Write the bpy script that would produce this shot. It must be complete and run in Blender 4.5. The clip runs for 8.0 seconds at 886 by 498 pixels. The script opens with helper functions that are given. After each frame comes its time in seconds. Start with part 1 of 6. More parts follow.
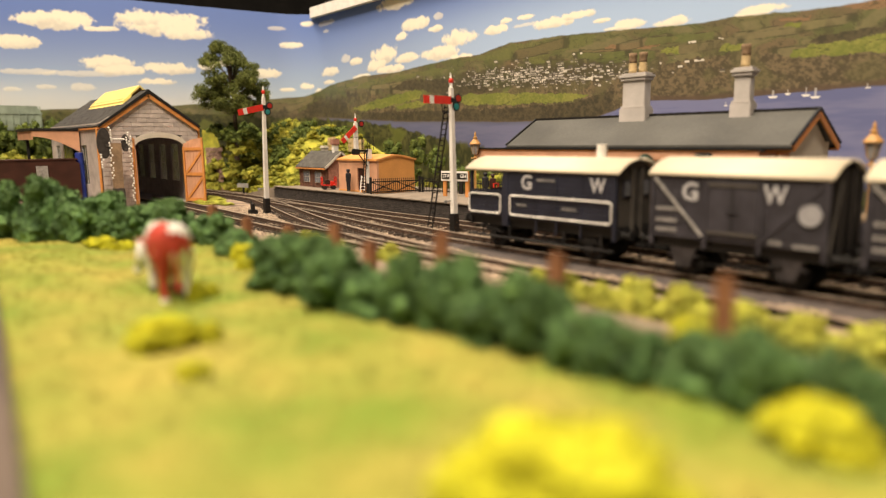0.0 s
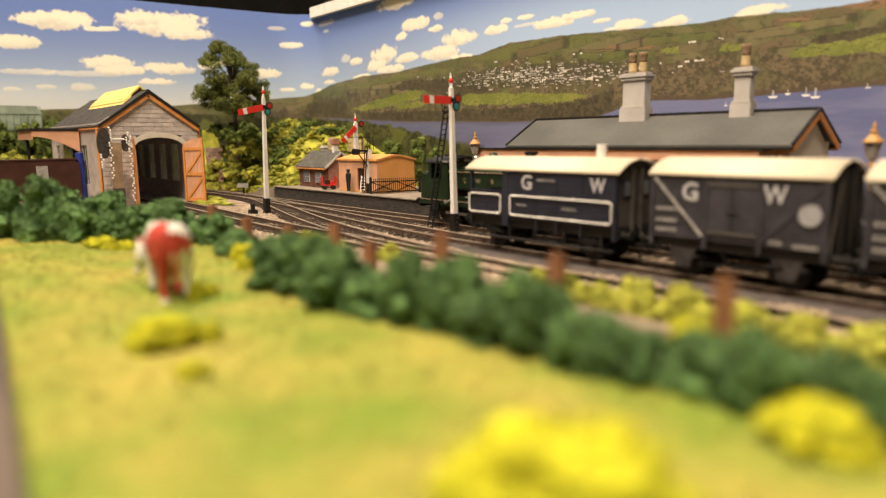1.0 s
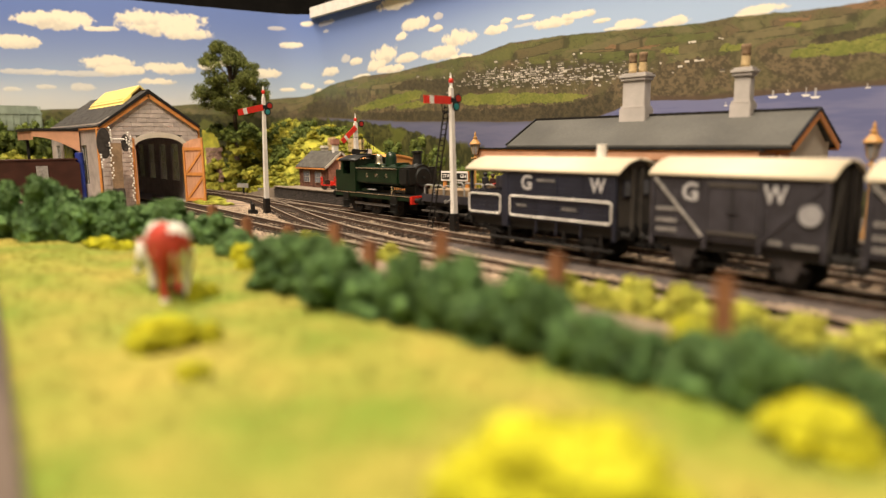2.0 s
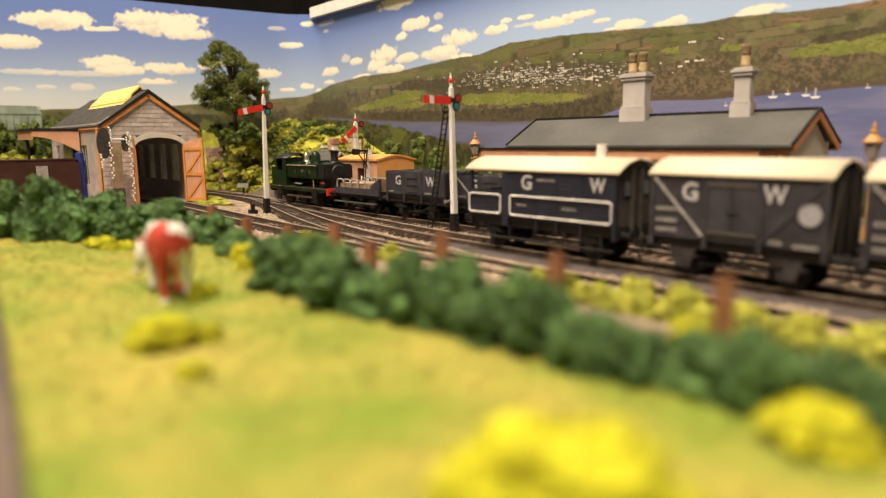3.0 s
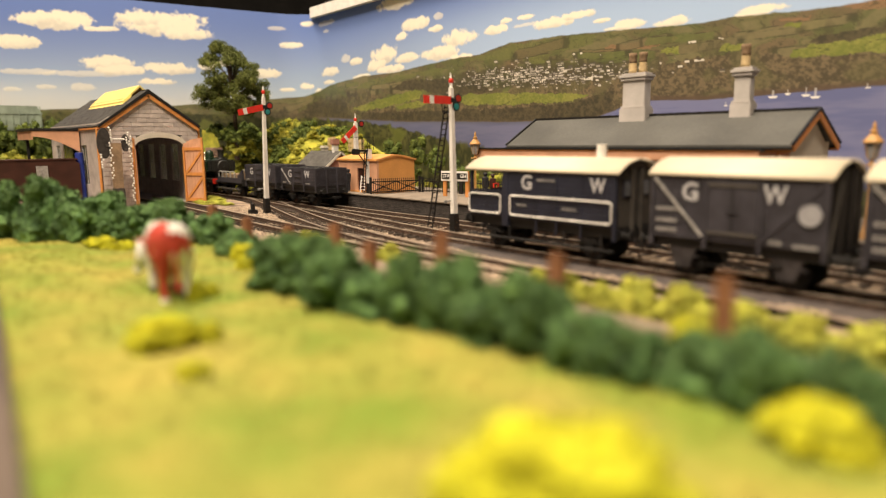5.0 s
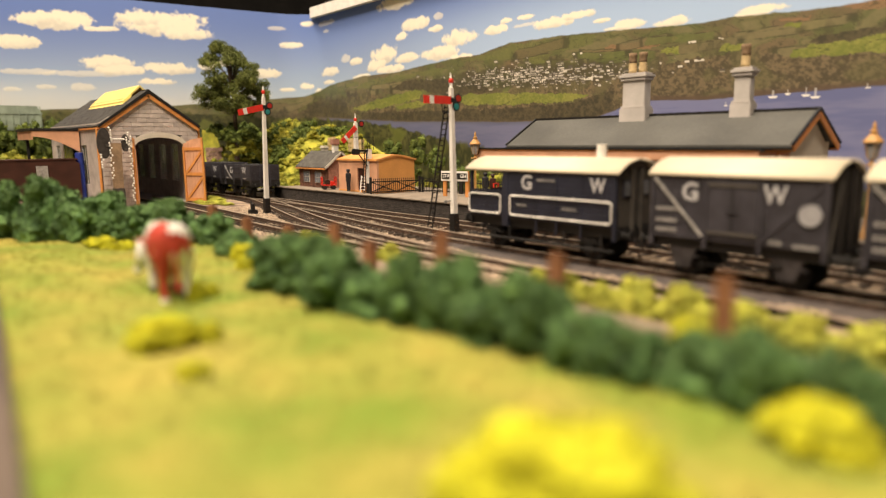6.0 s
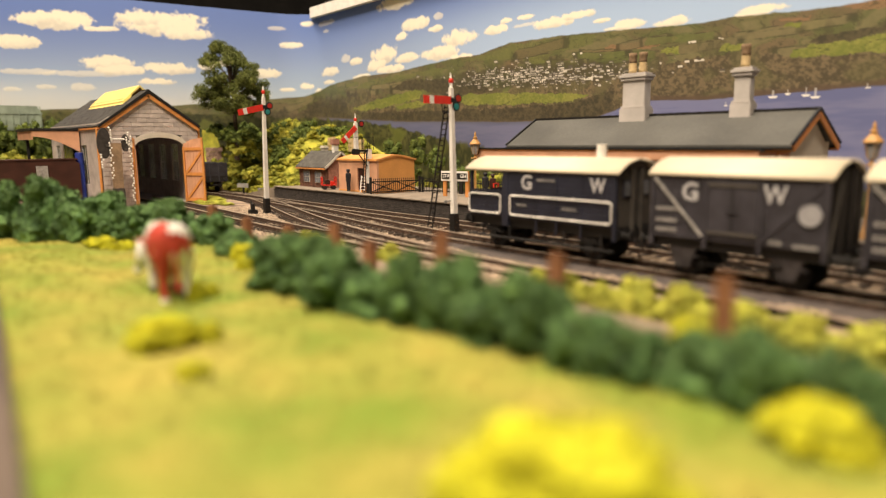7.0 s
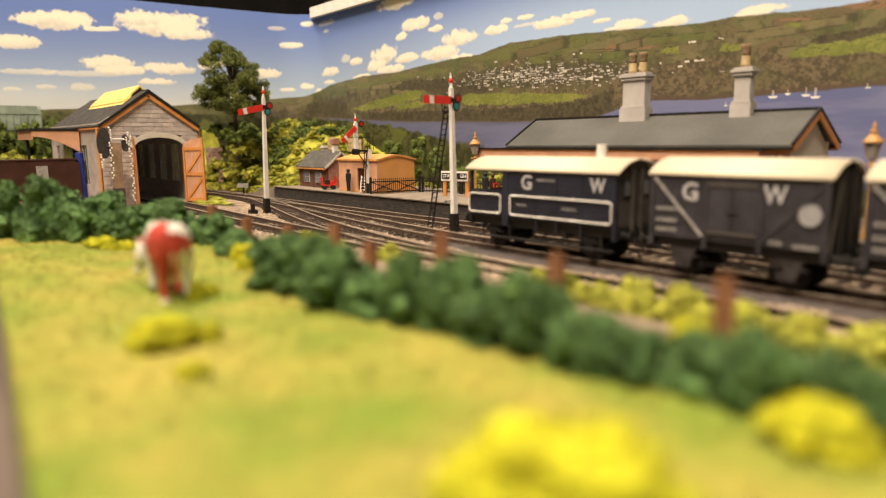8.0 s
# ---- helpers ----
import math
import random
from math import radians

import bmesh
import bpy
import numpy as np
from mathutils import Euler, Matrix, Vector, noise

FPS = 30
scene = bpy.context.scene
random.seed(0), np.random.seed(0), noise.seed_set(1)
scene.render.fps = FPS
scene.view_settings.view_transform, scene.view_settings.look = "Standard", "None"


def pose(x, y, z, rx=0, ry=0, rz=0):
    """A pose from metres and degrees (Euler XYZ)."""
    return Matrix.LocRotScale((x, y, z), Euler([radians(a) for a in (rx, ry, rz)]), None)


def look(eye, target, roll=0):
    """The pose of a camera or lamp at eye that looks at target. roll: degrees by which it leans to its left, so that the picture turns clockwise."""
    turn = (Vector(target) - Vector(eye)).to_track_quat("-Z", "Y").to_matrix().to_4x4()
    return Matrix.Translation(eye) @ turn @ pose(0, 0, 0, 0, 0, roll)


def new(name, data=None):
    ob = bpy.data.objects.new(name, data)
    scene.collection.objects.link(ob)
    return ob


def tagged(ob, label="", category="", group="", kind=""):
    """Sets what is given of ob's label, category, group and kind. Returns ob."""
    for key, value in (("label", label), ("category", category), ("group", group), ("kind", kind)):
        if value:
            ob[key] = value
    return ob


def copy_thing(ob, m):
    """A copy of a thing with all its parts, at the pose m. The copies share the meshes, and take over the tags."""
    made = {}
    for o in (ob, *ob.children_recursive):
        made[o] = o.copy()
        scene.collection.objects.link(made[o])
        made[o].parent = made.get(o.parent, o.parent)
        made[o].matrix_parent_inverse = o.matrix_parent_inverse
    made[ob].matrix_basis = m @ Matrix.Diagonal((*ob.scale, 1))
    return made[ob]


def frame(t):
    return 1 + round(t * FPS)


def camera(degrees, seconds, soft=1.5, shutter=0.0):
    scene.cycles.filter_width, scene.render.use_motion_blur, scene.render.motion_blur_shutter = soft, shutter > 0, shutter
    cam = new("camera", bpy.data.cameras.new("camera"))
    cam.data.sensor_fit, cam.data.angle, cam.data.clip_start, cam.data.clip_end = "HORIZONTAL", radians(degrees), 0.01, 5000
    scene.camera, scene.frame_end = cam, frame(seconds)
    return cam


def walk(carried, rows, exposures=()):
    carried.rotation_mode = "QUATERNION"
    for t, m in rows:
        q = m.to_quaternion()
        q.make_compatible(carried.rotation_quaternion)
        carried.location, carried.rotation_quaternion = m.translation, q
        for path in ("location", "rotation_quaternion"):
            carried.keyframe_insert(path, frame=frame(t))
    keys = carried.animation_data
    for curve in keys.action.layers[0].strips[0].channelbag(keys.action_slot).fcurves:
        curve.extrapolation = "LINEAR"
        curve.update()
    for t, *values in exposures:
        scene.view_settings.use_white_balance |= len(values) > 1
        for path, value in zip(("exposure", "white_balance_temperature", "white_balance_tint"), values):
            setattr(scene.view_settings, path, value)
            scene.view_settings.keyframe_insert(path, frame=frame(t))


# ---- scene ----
# A 4 mm scale model railway on a table. Builders below take millimetres.
MM = 0.001
EYE = Vector((0.27309, -0.27102, 0.05751))
AIM = EYE + Vector((-0.74853, 0.64355, -0.15983))

cam = camera(67.04, 8.0, soft=1.2, shutter=0.4)
walk(cam, [(0.0, look(EYE, AIM, -0.61)), (8.0, look(EYE, AIM, -0.61))], exposures=[(0.0, 0.62), (8.0, 0.62)])
cam.data.dof.use_dof = True
cam.data.dof.focus_distance = 0.58
cam.data.dof.aperture_fstop = 6.2

# ---- world and lamps ----
world = bpy.data.worlds.new("room_air")
scene.world = world
world.use_nodes = True
world.node_tree.nodes["Background"].inputs[0].default_value = (1.0, 0.93, 0.82, 1)
world.node_tree.nodes["Background"].inputs[1].default_value = 0.25


def ceiling_lamp(name, eye, target, sx, sy, watts, colour):
    data = bpy.data.lights.new(name, "AREA")
    data.shape, data.size, data.size_y = "RECTANGLE", sx, sy
    data.energy, data.color = watts, colour
    ob = new(name, data)
    ob.matrix_world = look(eye, target)
    return ob


ceiling_lamp("ceiling_lamp_front", (0.35, -0.75, 1.35), (-0.1, 0.05, 0), 0.9, 0.25, 26, (1.0, 0.82, 0.62))
ceiling_lamp("ceiling_lamp_back", (-0.45, -0.25, 1.35), (-0.35, 0.0, 0), 0.9, 0.25, 20, (1.0, 0.82, 0.62))


# ---- materials ----
def mat(name, colour, rough=0.6, metal=0.0, var=0.25, scale=300.0, bump=0.15, fine=1500.0, second=None, island=0.0, spec=0.4):
    """Base colour varied at two scales, with a fine bump."""
    m = bpy.data.materials.new(name)
    m.use_nodes = True
    nt = m.node_tree
    n, l = nt.nodes, nt.links
    b = n["Principled BSDF"]
    b.inputs["Metallic"].default_value = metal
    b.inputs["Specular IOR Level"].default_value = spec
    tc = n.new("ShaderNodeTexCoord")
    na = n.new("ShaderNodeTexNoise")
    na.inputs["Scale"].default_value = scale
    na.inputs["Detail"].default_value = 4
    nb = n.new("ShaderNodeTexNoise")
    nb.inputs["Scale"].default_value = fine
    nb.inputs["Detail"].default_value = 3
    l.new(tc.outputs["Object"], na.inputs["Vector"])
    l.new(tc.outputs["Object"], nb.inputs["Vector"])
    c2 = second or tuple(c * (1 - 1.3 * var) for c in colour)
    r = n.new("ShaderNodeValToRGB")
    r.color_ramp.elements[0].position, r.color_ramp.elements[1].position = 0.33, 0.67
    r.color_ramp.elements[0].color = (*c2, 1)
    r.color_ramp.elements[1].color = (*colour, 1)
    l.new(na.outputs["Fac"], r.inputs[0])
    mx = n.new("ShaderNodeMix")
    mx.data_type, mx.blend_type = "RGBA", "MULTIPLY"
    mx.inputs[0].default_value = 0.6
    r2 = n.new("ShaderNodeValToRGB")
    r2.color_ramp.elements[0].position, r2.color_ramp.elements[1].position = 0.3, 0.7
    g = 1 - var
    r2.color_ramp.elements[0].color = (g, g, g, 1)
    r2.color_ramp.elements[1].color = (1, 1, 1, 1)
    l.new(nb.outputs["Fac"], r2.inputs[0])
    l.new(r.outputs[0], mx.inputs[6])
    l.new(r2.outputs[0], mx.inputs[7])
    out = mx.outputs[2]
    if island:
        geo = n.new("ShaderNodeNewGeometry")
        info = n.new("ShaderNodeObjectInfo")
        add = n.new("ShaderNodeMath")
        add.operation = "ADD"
        l.new(geo.outputs["Random Per Island"], add.inputs[0])
        l.new(info.outputs["Random"], add.inputs[1])
        fr = n.new("ShaderNodeMath")
        fr.operation = "FRACT"
        l.new(add.outputs[0], fr.inputs[0])
        mr = n.new("ShaderNodeMapRange")
        mr.inputs[3].default_value, mr.inputs[4].default_value = 1 - island, 1 + island * 0.6
        l.new(fr.outputs[0], mr.inputs[0])
        hs = n.new("ShaderNodeHueSaturation")
        l.new(mr.outputs[0], hs.inputs["Value"])
        l.new(out, hs.inputs["Color"])
        out = hs.outputs[0]
    l.new(out, b.inputs["Base Color"])
    mr2 = n.new("ShaderNodeMapRange")
    mr2.inputs[3].default_value, mr2.inputs[4].default_value = max(0.05, rough - 0.12), min(1, rough + 0.12)
    l.new(na.outputs["Fac"], mr2.inputs[0])
    l.new(mr2.outputs[0], b.inputs["Roughness"])
    if bump:
        bp = n.new("ShaderNodeBump")
        bp.inputs["Strength"].default_value = bump
        bp.inputs["Distance"].default_value = 0.0006
        l.new(nb.outputs["Fac"], bp.inputs["Height"])
        l.new(bp.outputs[0], b.inputs["Normal"])
    return m


def glass(name):
    m = bpy.data.materials.new(name)
    m.use_nodes = True
    b = m.node_tree.nodes["Principled BSDF"]
    b.inputs["Transmission Weight"].default_value = 1.0
    b.inputs["Roughness"].default_value = 0.25
    b.inputs["Base Color"].default_value = (0.85, 0.88, 0.9, 1)
    b.inputs["IOR"].default_value = 1.45
    return m


M = {
    "grass": mat("grass_flock", (0.375, 0.315, 0.062), 0.9, second=(0.165, 0.235, 0.022), scale=36, fine=900, bump=0.35, var=0.2),
    "tuft": mat("yellow_green_foam", (0.60, 0.58, 0.016), 0.95, second=(0.42, 0.43, 0.012), scale=150, fine=1100, bump=0.8, var=0.4, island=0.2),
    "hedge": mat("dark_green_foam", (0.15, 0.27, 0.085), 0.95, second=(0.072, 0.15, 0.052), scale=200, fine=1300, bump=0.8, var=0.4, island=0.5),
    "foliage": mat("mid_green_foam", (0.15, 0.19, 0.03), 0.95, second=(0.06, 0.095, 0.02), scale=160, fine=1000, bump=0.8, var=0.4, island=0.35),
    "bank": mat("bank_foam", (0.46, 0.42, 0.05), 0.95, second=(0.22, 0.245, 0.03), scale=110, fine=420, bump=1.0, var=0.4, island=0.35),
    "ballast": mat("ballast", (0.42, 0.32, 0.23), 0.9, second=(0.15, 0.11, 0.085), scale=120, fine=700, bump=1.0, var=0.5),
    "stone_bits": mat("ballast_stone", (0.54, 0.43, 0.32), 0.9, scale=600, var=0.3, island=0.45),
    "rail": mat("rail_steel", (0.62, 0.52, 0.42), 0.42, 0.45, scale=100, var=0.25, bump=0.05),
    "rail_side": mat("rusty_rail_side", (0.10, 0.06, 0.04), 0.8, scale=300, var=0.4),
    "sleeper": mat("sleeper", (0.085, 0.06, 0.045), 0.85, scale=400, var=0.4, island=0.3),
    "van_grey": mat("blue_grey_wagon_paint", (0.023, 0.026, 0.046), 0.5, scale=120, fine=900, var=0.3, bump=0.06),
    "wagon_grey": mat("weathered_grey_wagon_paint", (0.052, 0.049, 0.062), 0.6, scale=120, fine=900, var=0.35, bump=0.1),
    "van_end": mat("dusty_grey_van_paint", (0.095, 0.085, 0.075), 0.7, scale=90, fine=900, var=0.35, bump=0.1),
    "underframe": mat("black_underframe", (0.019, 0.018, 0.018), 0.6, scale=300, var=0.4, bump=0.1),
    "dusty_frame": mat("dusty_underframe", (0.062, 0.054, 0.056), 0.75, scale=200, var=0.45, bump=0.15),
    "soot": mat("sooty_clay", (0.27, 0.18, 0.105), 0.85, scale=250, var=0.4, bump=0.15),
    # brown of the van ends, darkened to hold the shade of the gaps
    "van_end_brown": mat("gap_shaded_van_end_paint", (0.036, 0.030, 0.026), 0.75, scale=90, fine=900, var=0.4, bump=0.1),
    "disc_grey": mat("pale_grey_disc_paint", (0.36, 0.36, 0.38), 0.65, scale=200, var=0.2, bump=0.03),
    "shed_slate": mat("dark_shed_slate", (0.066, 0.061, 0.056), 0.7, scale=90, fine=600, var=0.3, bump=0.25, island=0.35),
    "roof_white": mat("off_white_roof_paint", (0.70, 0.62, 0.47), 0.6, scale=60, fine=700, var=0.08, bump=0.05),
    "lettering": mat("white_lettering", (0.50, 0.50, 0.52), 0.6, scale=500, var=0.2, bump=0),
    "strap": mat("pale_worn_strap", (0.36, 0.35, 0.34), 0.6, scale=300, var=0.3, bump=0.1),
    "loco_green": mat("locomotive_green", (0.0085, 0.027, 0.0105), 0.32, scale=80, fine=900, var=0.3, bump=0.04),
    "loco_black": mat("smokebox_black", (0.012, 0.013, 0.012), 0.5, scale=200, var=0.4, bump=0.08),
    "red": mat("bright_red_paint", (0.70, 0.035, 0.02), 0.45, scale=200, var=0.15, bump=0.03),
    "copper": mat("polished_brass", (0.75, 0.68, 0.5), 0.25, 0.9, scale=100, var=0.1, bump=0),
    "white": mat("white_paint", (0.80, 0.78, 0.74), 0.5, scale=150, fine=900, var=0.12, bump=0.04),
    "black": mat("black_paint", (0.015, 0.014, 0.014), 0.5, scale=200, var=0.3, bump=0.05),
    "slate": mat("grey_slate", (0.105, 0.10, 0.092), 0.7, scale=70, fine=600, var=0.25, bump=0.2, island=0.25),
    "slate_plain": mat("grey_roof_card", (0.10, 0.10, 0.092), 0.65, scale=30, fine=600, var=0.3, bump=0.12),
    "stone": mat("grey_ashlar", (0.56, 0.50, 0.47), 0.8, scale=120, fine=900, var=0.2, bump=0.2, island=0.16),
    "ash": mat("dark_cinder_ash", (0.105, 0.085, 0.078), 0.9, second=(0.05, 0.042, 0.042), scale=140, fine=800, bump=0.9, var=0.5),
    "mortar": mat("mortar", (0.40, 0.35, 0.31), 0.9, scale=200, var=0.2),
    "orange_wood": mat("orange_brown_joinery", (0.68, 0.29, 0.08), 0.55, scale=120, var=0.2, bump=0.06),
    "salmon": mat("salmon_wall", (0.66, 0.36, 0.22), 0.7, scale=90, var=0.15, bump=0.08),
    "orange_wall": mat("orange_ochre_wall", (0.72, 0.34, 0.10), 0.7, scale=60, var=0.15, bump=0.08),
    "brick": mat("brown_brick", (0.22, 0.10, 0.065), 0.85, scale=500, fine=1500, var=0.4, bump=0.3, island=0.3),
    "pink_brick": mat("pink_brick", (0.45, 0.22, 0.16), 0.85, scale=500, fine=1500, var=0.3, bump=0.3),
    "dark_brick": mat("dark_platform_brick", (0.075, 0.065, 0.06), 0.85, scale=300, fine=1200, var=0.4, bump=0.3, island=0.3),
    "paving": mat("platform_paving", (0.30, 0.25, 0.20), 0.85, scale=80, fine=900, var=0.25, bump=0.25),
    "cream": mat("cream_cement", (0.60, 0.56, 0.48), 0.75, scale=100, var=0.12, bump=0.1),
    "chimney_grey": mat("grey_chimney_render", (0.50, 0.47, 0.45), 0.75, scale=100, var=0.12, bump=0.1),
    "pot": mat("buff_chimney_pot", (0.66, 0.50, 0.27), 0.75, scale=150, var=0.25, bump=0.1),
    # shed interior, coloured paler than it is to stand in for window light
    "lightened_inside": mat("lightened_shed_interior", (0.62, 0.58, 0.62), 0.8, scale=60, var=0.25),
    "yellow_card": mat("yellow_louvre_boards", (0.80, 0.64, 0.20), 0.6, scale=120, var=0.15, bump=0.08),
    "maroon": mat("dark_brown_coach_paint", (0.055, 0.018, 0.012), 0.45, scale=80, var=0.3, bump=0.05),
    "blue": mat("deep_blue_paint", (0.02, 0.04, 0.28), 0.5, scale=100, var=0.2, bump=0.04),
    "trunk": mat("bark", (0.09, 0.06, 0.035), 0.9, scale=400, var=0.4, bump=0.5),
    "post_wood": mat("brown_fence_wood", (0.36, 0.16, 0.075), 0.8, scale=200, var=0.3, bump=0.2),
    "board": mat("grey_brown_edge_board", (0.12, 0.09, 0.072), 0.7, scale=30, fine=400, var=0.25, bump=0.1),
    "coal": mat("coal", (0.02, 0.02, 0.02), 0.5, scale=700, var=0.4, island=0.4),
    "cow_brown": mat("red_brown_hide", (0.50, 0.055, 0.035), 0.6, scale=90, var=0.2, bump=0.1),
    "plaster": mat("room_plaster", (0.40, 0.36, 0.32), 0.9, scale=8, fine=100, var=0.15, bump=0.1),
    # near-black wall colour that puts in the darkness of the unlit room
    "dark_room": mat("unlit_room_wall", (0.03, 0.028, 0.027), 0.9, scale=12, fine=200, var=0.5, bump=0.2),
    "figure": mat("dark_painted_figure", (0.02, 0.02, 0.025), 0.6, scale=300, var=0.3),
    "glass_red": mat("red_spectacle", (0.35, 0.03, 0.02), 0.2, scale=100, var=0.1, bump=0),
    "glass_green": mat("blue_green_spectacle", (0.03, 0.20, 0.20), 0.2, scale=100, var=0.1, bump=0),
    "scrub": mat("pale_scrub_foam", (0.55, 0.54, 0.08), 0.95, second=(0.34, 0.37, 0.05), scale=150, fine=1100, bump=0.8, var=0.35, island=0.35),
    "lamp_paint": mat("tan_lamp_paint", (0.55, 0.30, 0.10), 0.5, scale=150, var=0.2, bump=0.05),
    "old_timber": mat("old_tan_timber", (0.36, 0.25, 0.155), 0.8, scale=150, var=0.35, bump=0.2),
    "tan_cloth": mat("tan_sheet", (0.42, 0.30, 0.18), 0.85, scale=120, var=0.3, bump=0.2),
    "pink_stone": mat("pinkish_stone", (0.46, 0.30, 0.24), 0.85, scale=150, var=0.3, bump=0.3, island=0.25),
    "pale_green": mat("pale_green_glazing", (0.30, 0.37, 0.30), 0.5, scale=60, var=0.3, bump=0.05),
    "glass": glass("clear_shed_glass"),
    "window": mat("dim_window_pane", (0.22, 0.23, 0.26), 0.12, scale=40, var=0.3, bump=0, spec=0.6),
}


# ---- builders (millimetres) ----
def thing(name, x, y, z, rz=0, label="", category="", group="", kind=""):
    ob = new(name)
    ob.empty_display_size = 0.01
    ob.matrix_basis = pose(x * MM, y * MM, z * MM, 0, 0, rz)
    return tagged(ob, label, category, group, kind)


def mesh_of(bm, material, smooth=False):
    bmesh.ops.scale(bm, vec=(MM, MM, MM), verts=bm.verts)
    me = bpy.data.meshes.new("m")
    bm.to_mesh(me)
    bm.free()
    me.materials.append(M[material])
    if smooth:
        me.shade_smooth()
    return me


def part(name, bm, material, parent=None, label="", smooth=False):
    ob = new(name, mesh_of(bm, material, smooth))
    ob.parent = parent
    return tagged(ob, label)


def struct(name, bm, material, label, category="", smooth=False):
    return tagged(part(name, bm, material, None, label, smooth), category=category or name, kind="structure")


def B():
    return bmesh.new()


def box(bm, x0, x1, y0, y1, z0, z1, bevel=0.0):
    r = bmesh.ops.create_cube(bm, size=1)
    v = r["verts"]
    bmesh.ops.scale(bm, vec=(x1 - x0, y1 - y0, z1 - z0), verts=v)
    bmesh.ops.translate(bm, vec=((x0 + x1) / 2, (y0 + y1) / 2, (z0 + z1) / 2), verts=v)
    if bevel:
        e = list({e for q in v for e in q.link_edges})
        bmesh.ops.bevel(bm, geom=e, offset=bevel, segments=2, affect="EDGES")
    return bm


def boxes(*rows, bevel=0.0):
    bm = B()
    for r in rows:
        box(bm, *r, bevel=bevel)
    return bm


def rod(bm, a, b, r0, r1=None, seg=12):
    a, b = Vector(a), Vector(b)
    d = b - a
    m = Matrix.Translation((a + b) / 2) @ d.to_track_quat("Z", "Y").to_matrix().to_4x4()
    bmesh.ops.create_cone(bm, cap_ends=True, segments=seg, radius1=r0, radius2=r0 if r1 is None else r1, depth=d.length, matrix=m)
    return bm


def bar(bm, a, b, w, h):
    """A square-sectioned bar from a to b."""
    a, b = Vector(a), Vector(b)
    d = b - a
    m = Matrix.Translation((a + b) / 2) @ d.to_track_quat("Z", "Y").to_matrix().to_4x4() @ Matrix.Diagonal((w, h, d.length, 1))
    bmesh.ops.create_cube(bm, size=1, matrix=m)
    return bm


def prism(bm, profile, lo, hi, axis="x"):
    """A closed profile drawn out from lo to hi: (y, z) along x, (x, z) along y, (x, y) along z."""
    def put(p, s):
        return {"x": (s, p[0], p[1]), "y": (p[0], s, p[1]), "z": (p[0], p[1], s)}[axis]
    a = [bm.verts.new(put(p, lo)) for p in profile]
    b = [bm.verts.new(put(p, hi)) for p in profile]
    n = len(a)
    fs = [bm.faces.new(a), bm.faces.new(b[::-1])]
    for i in range(n):
        fs.append(bm.faces.new((a[i], b[i], b[(i + 1) % n], a[(i + 1) % n])))
    bmesh.ops.recalc_face_normals(bm, faces=fs)
    return bm


def lathe(bm, profile, seg=16, at=(0, 0, 0)):
    """A turned shape from (radius, height) pairs."""
    rings = []
    for r, z in profile:
        rings.append([bm.verts.new((at[0] + r * math.cos(2 * math.pi * i / seg), at[1] + r * math.sin(2 * math.pi * i / seg), at[2] + z)) for i in range(seg)])
    fs = []
    for a, b in zip(rings, rings[1:]):
        for i in range(seg):
            fs.append(bm.faces.new((a[i], a[(i + 1) % seg], b[(i + 1) % seg], b[i])))
    fs.append(bm.faces.new(rings[0][::-1]))
    fs.append(bm.faces.new(rings[-1]))
    bmesh.ops.recalc_face_normals(bm, faces=fs)
    return bm


def blob(bm, x, y, z, rx, ry, rz, seed, sub=3, rough=0.3, freq=1.6):
    """A lumpy ball of foam."""
    r = bmesh.ops.create_icosphere(bm, subdivisions=sub, radius=1)
    o = Vector((seed * 3.1, seed * 1.7, seed * 0.9))
    for v in r["verts"]:
        k = 1 + rough * noise.noise(v.co * freq + o) + rough * 0.8 * noise.noise(v.co * freq * 3.1 + o) + rough * 0.5 * noise.noise(v.co * freq * 8 + o)
        v.co = Vector((v.co.x * rx * k + x, v.co.y * ry * k + y, v.co.z * rz * k + z))
    return bm


def text_mesh(body, size, bold=0.0):
    """The built-in font as a mesh lying in x, y, its middle at the origin."""
    cu = bpy.data.curves.new("t", "FONT")
    cu.body, cu.size, cu.extrude, cu.offset = body, size * MM, 0.00008, bold * MM
    cu.align_x, cu.align_y = "CENTER", "CENTER"
    cu.resolution_u = 3
    ob = bpy.data.objects.new("t", cu)
    scene.collection.objects.link(ob)
    me = bpy.data.meshes.new_from_object(ob.evaluated_get(bpy.context.evaluated_depsgraph_get()))
    bpy.data.objects.remove(ob)
    return me


def letters(name, body, size, material, parent, x, y, z, rx=90, rz=0, bold=0.0, label=""):
    me = text_mesh(body, size, bold)
    me.materials.clear()
    me.materials.append(M[material])
    ob = new(name, me)
    ob.parent = parent
    ob.matrix_basis = pose(x * MM, y * MM, z * MM, rx, 0, rz)
    return tagged(ob, label)


# ---- large structure ----
def backdrop_path(s):
    """The printed backscene bends round one corner: along the back, then off to one end."""
    bend, rad, turn = 839.4, 70.0, radians(63.9)
    if s < bend:
        return 300 - s, 220.0
    a = (s - bend) / rad
    if a < turn:
        return -539.4 - rad * math.sin(a), 150 + rad * math.cos(a)
    k = s - bend - rad * turn + 43.64
    return -583 - 0.4402 * k, 220 - 0.8979 * k


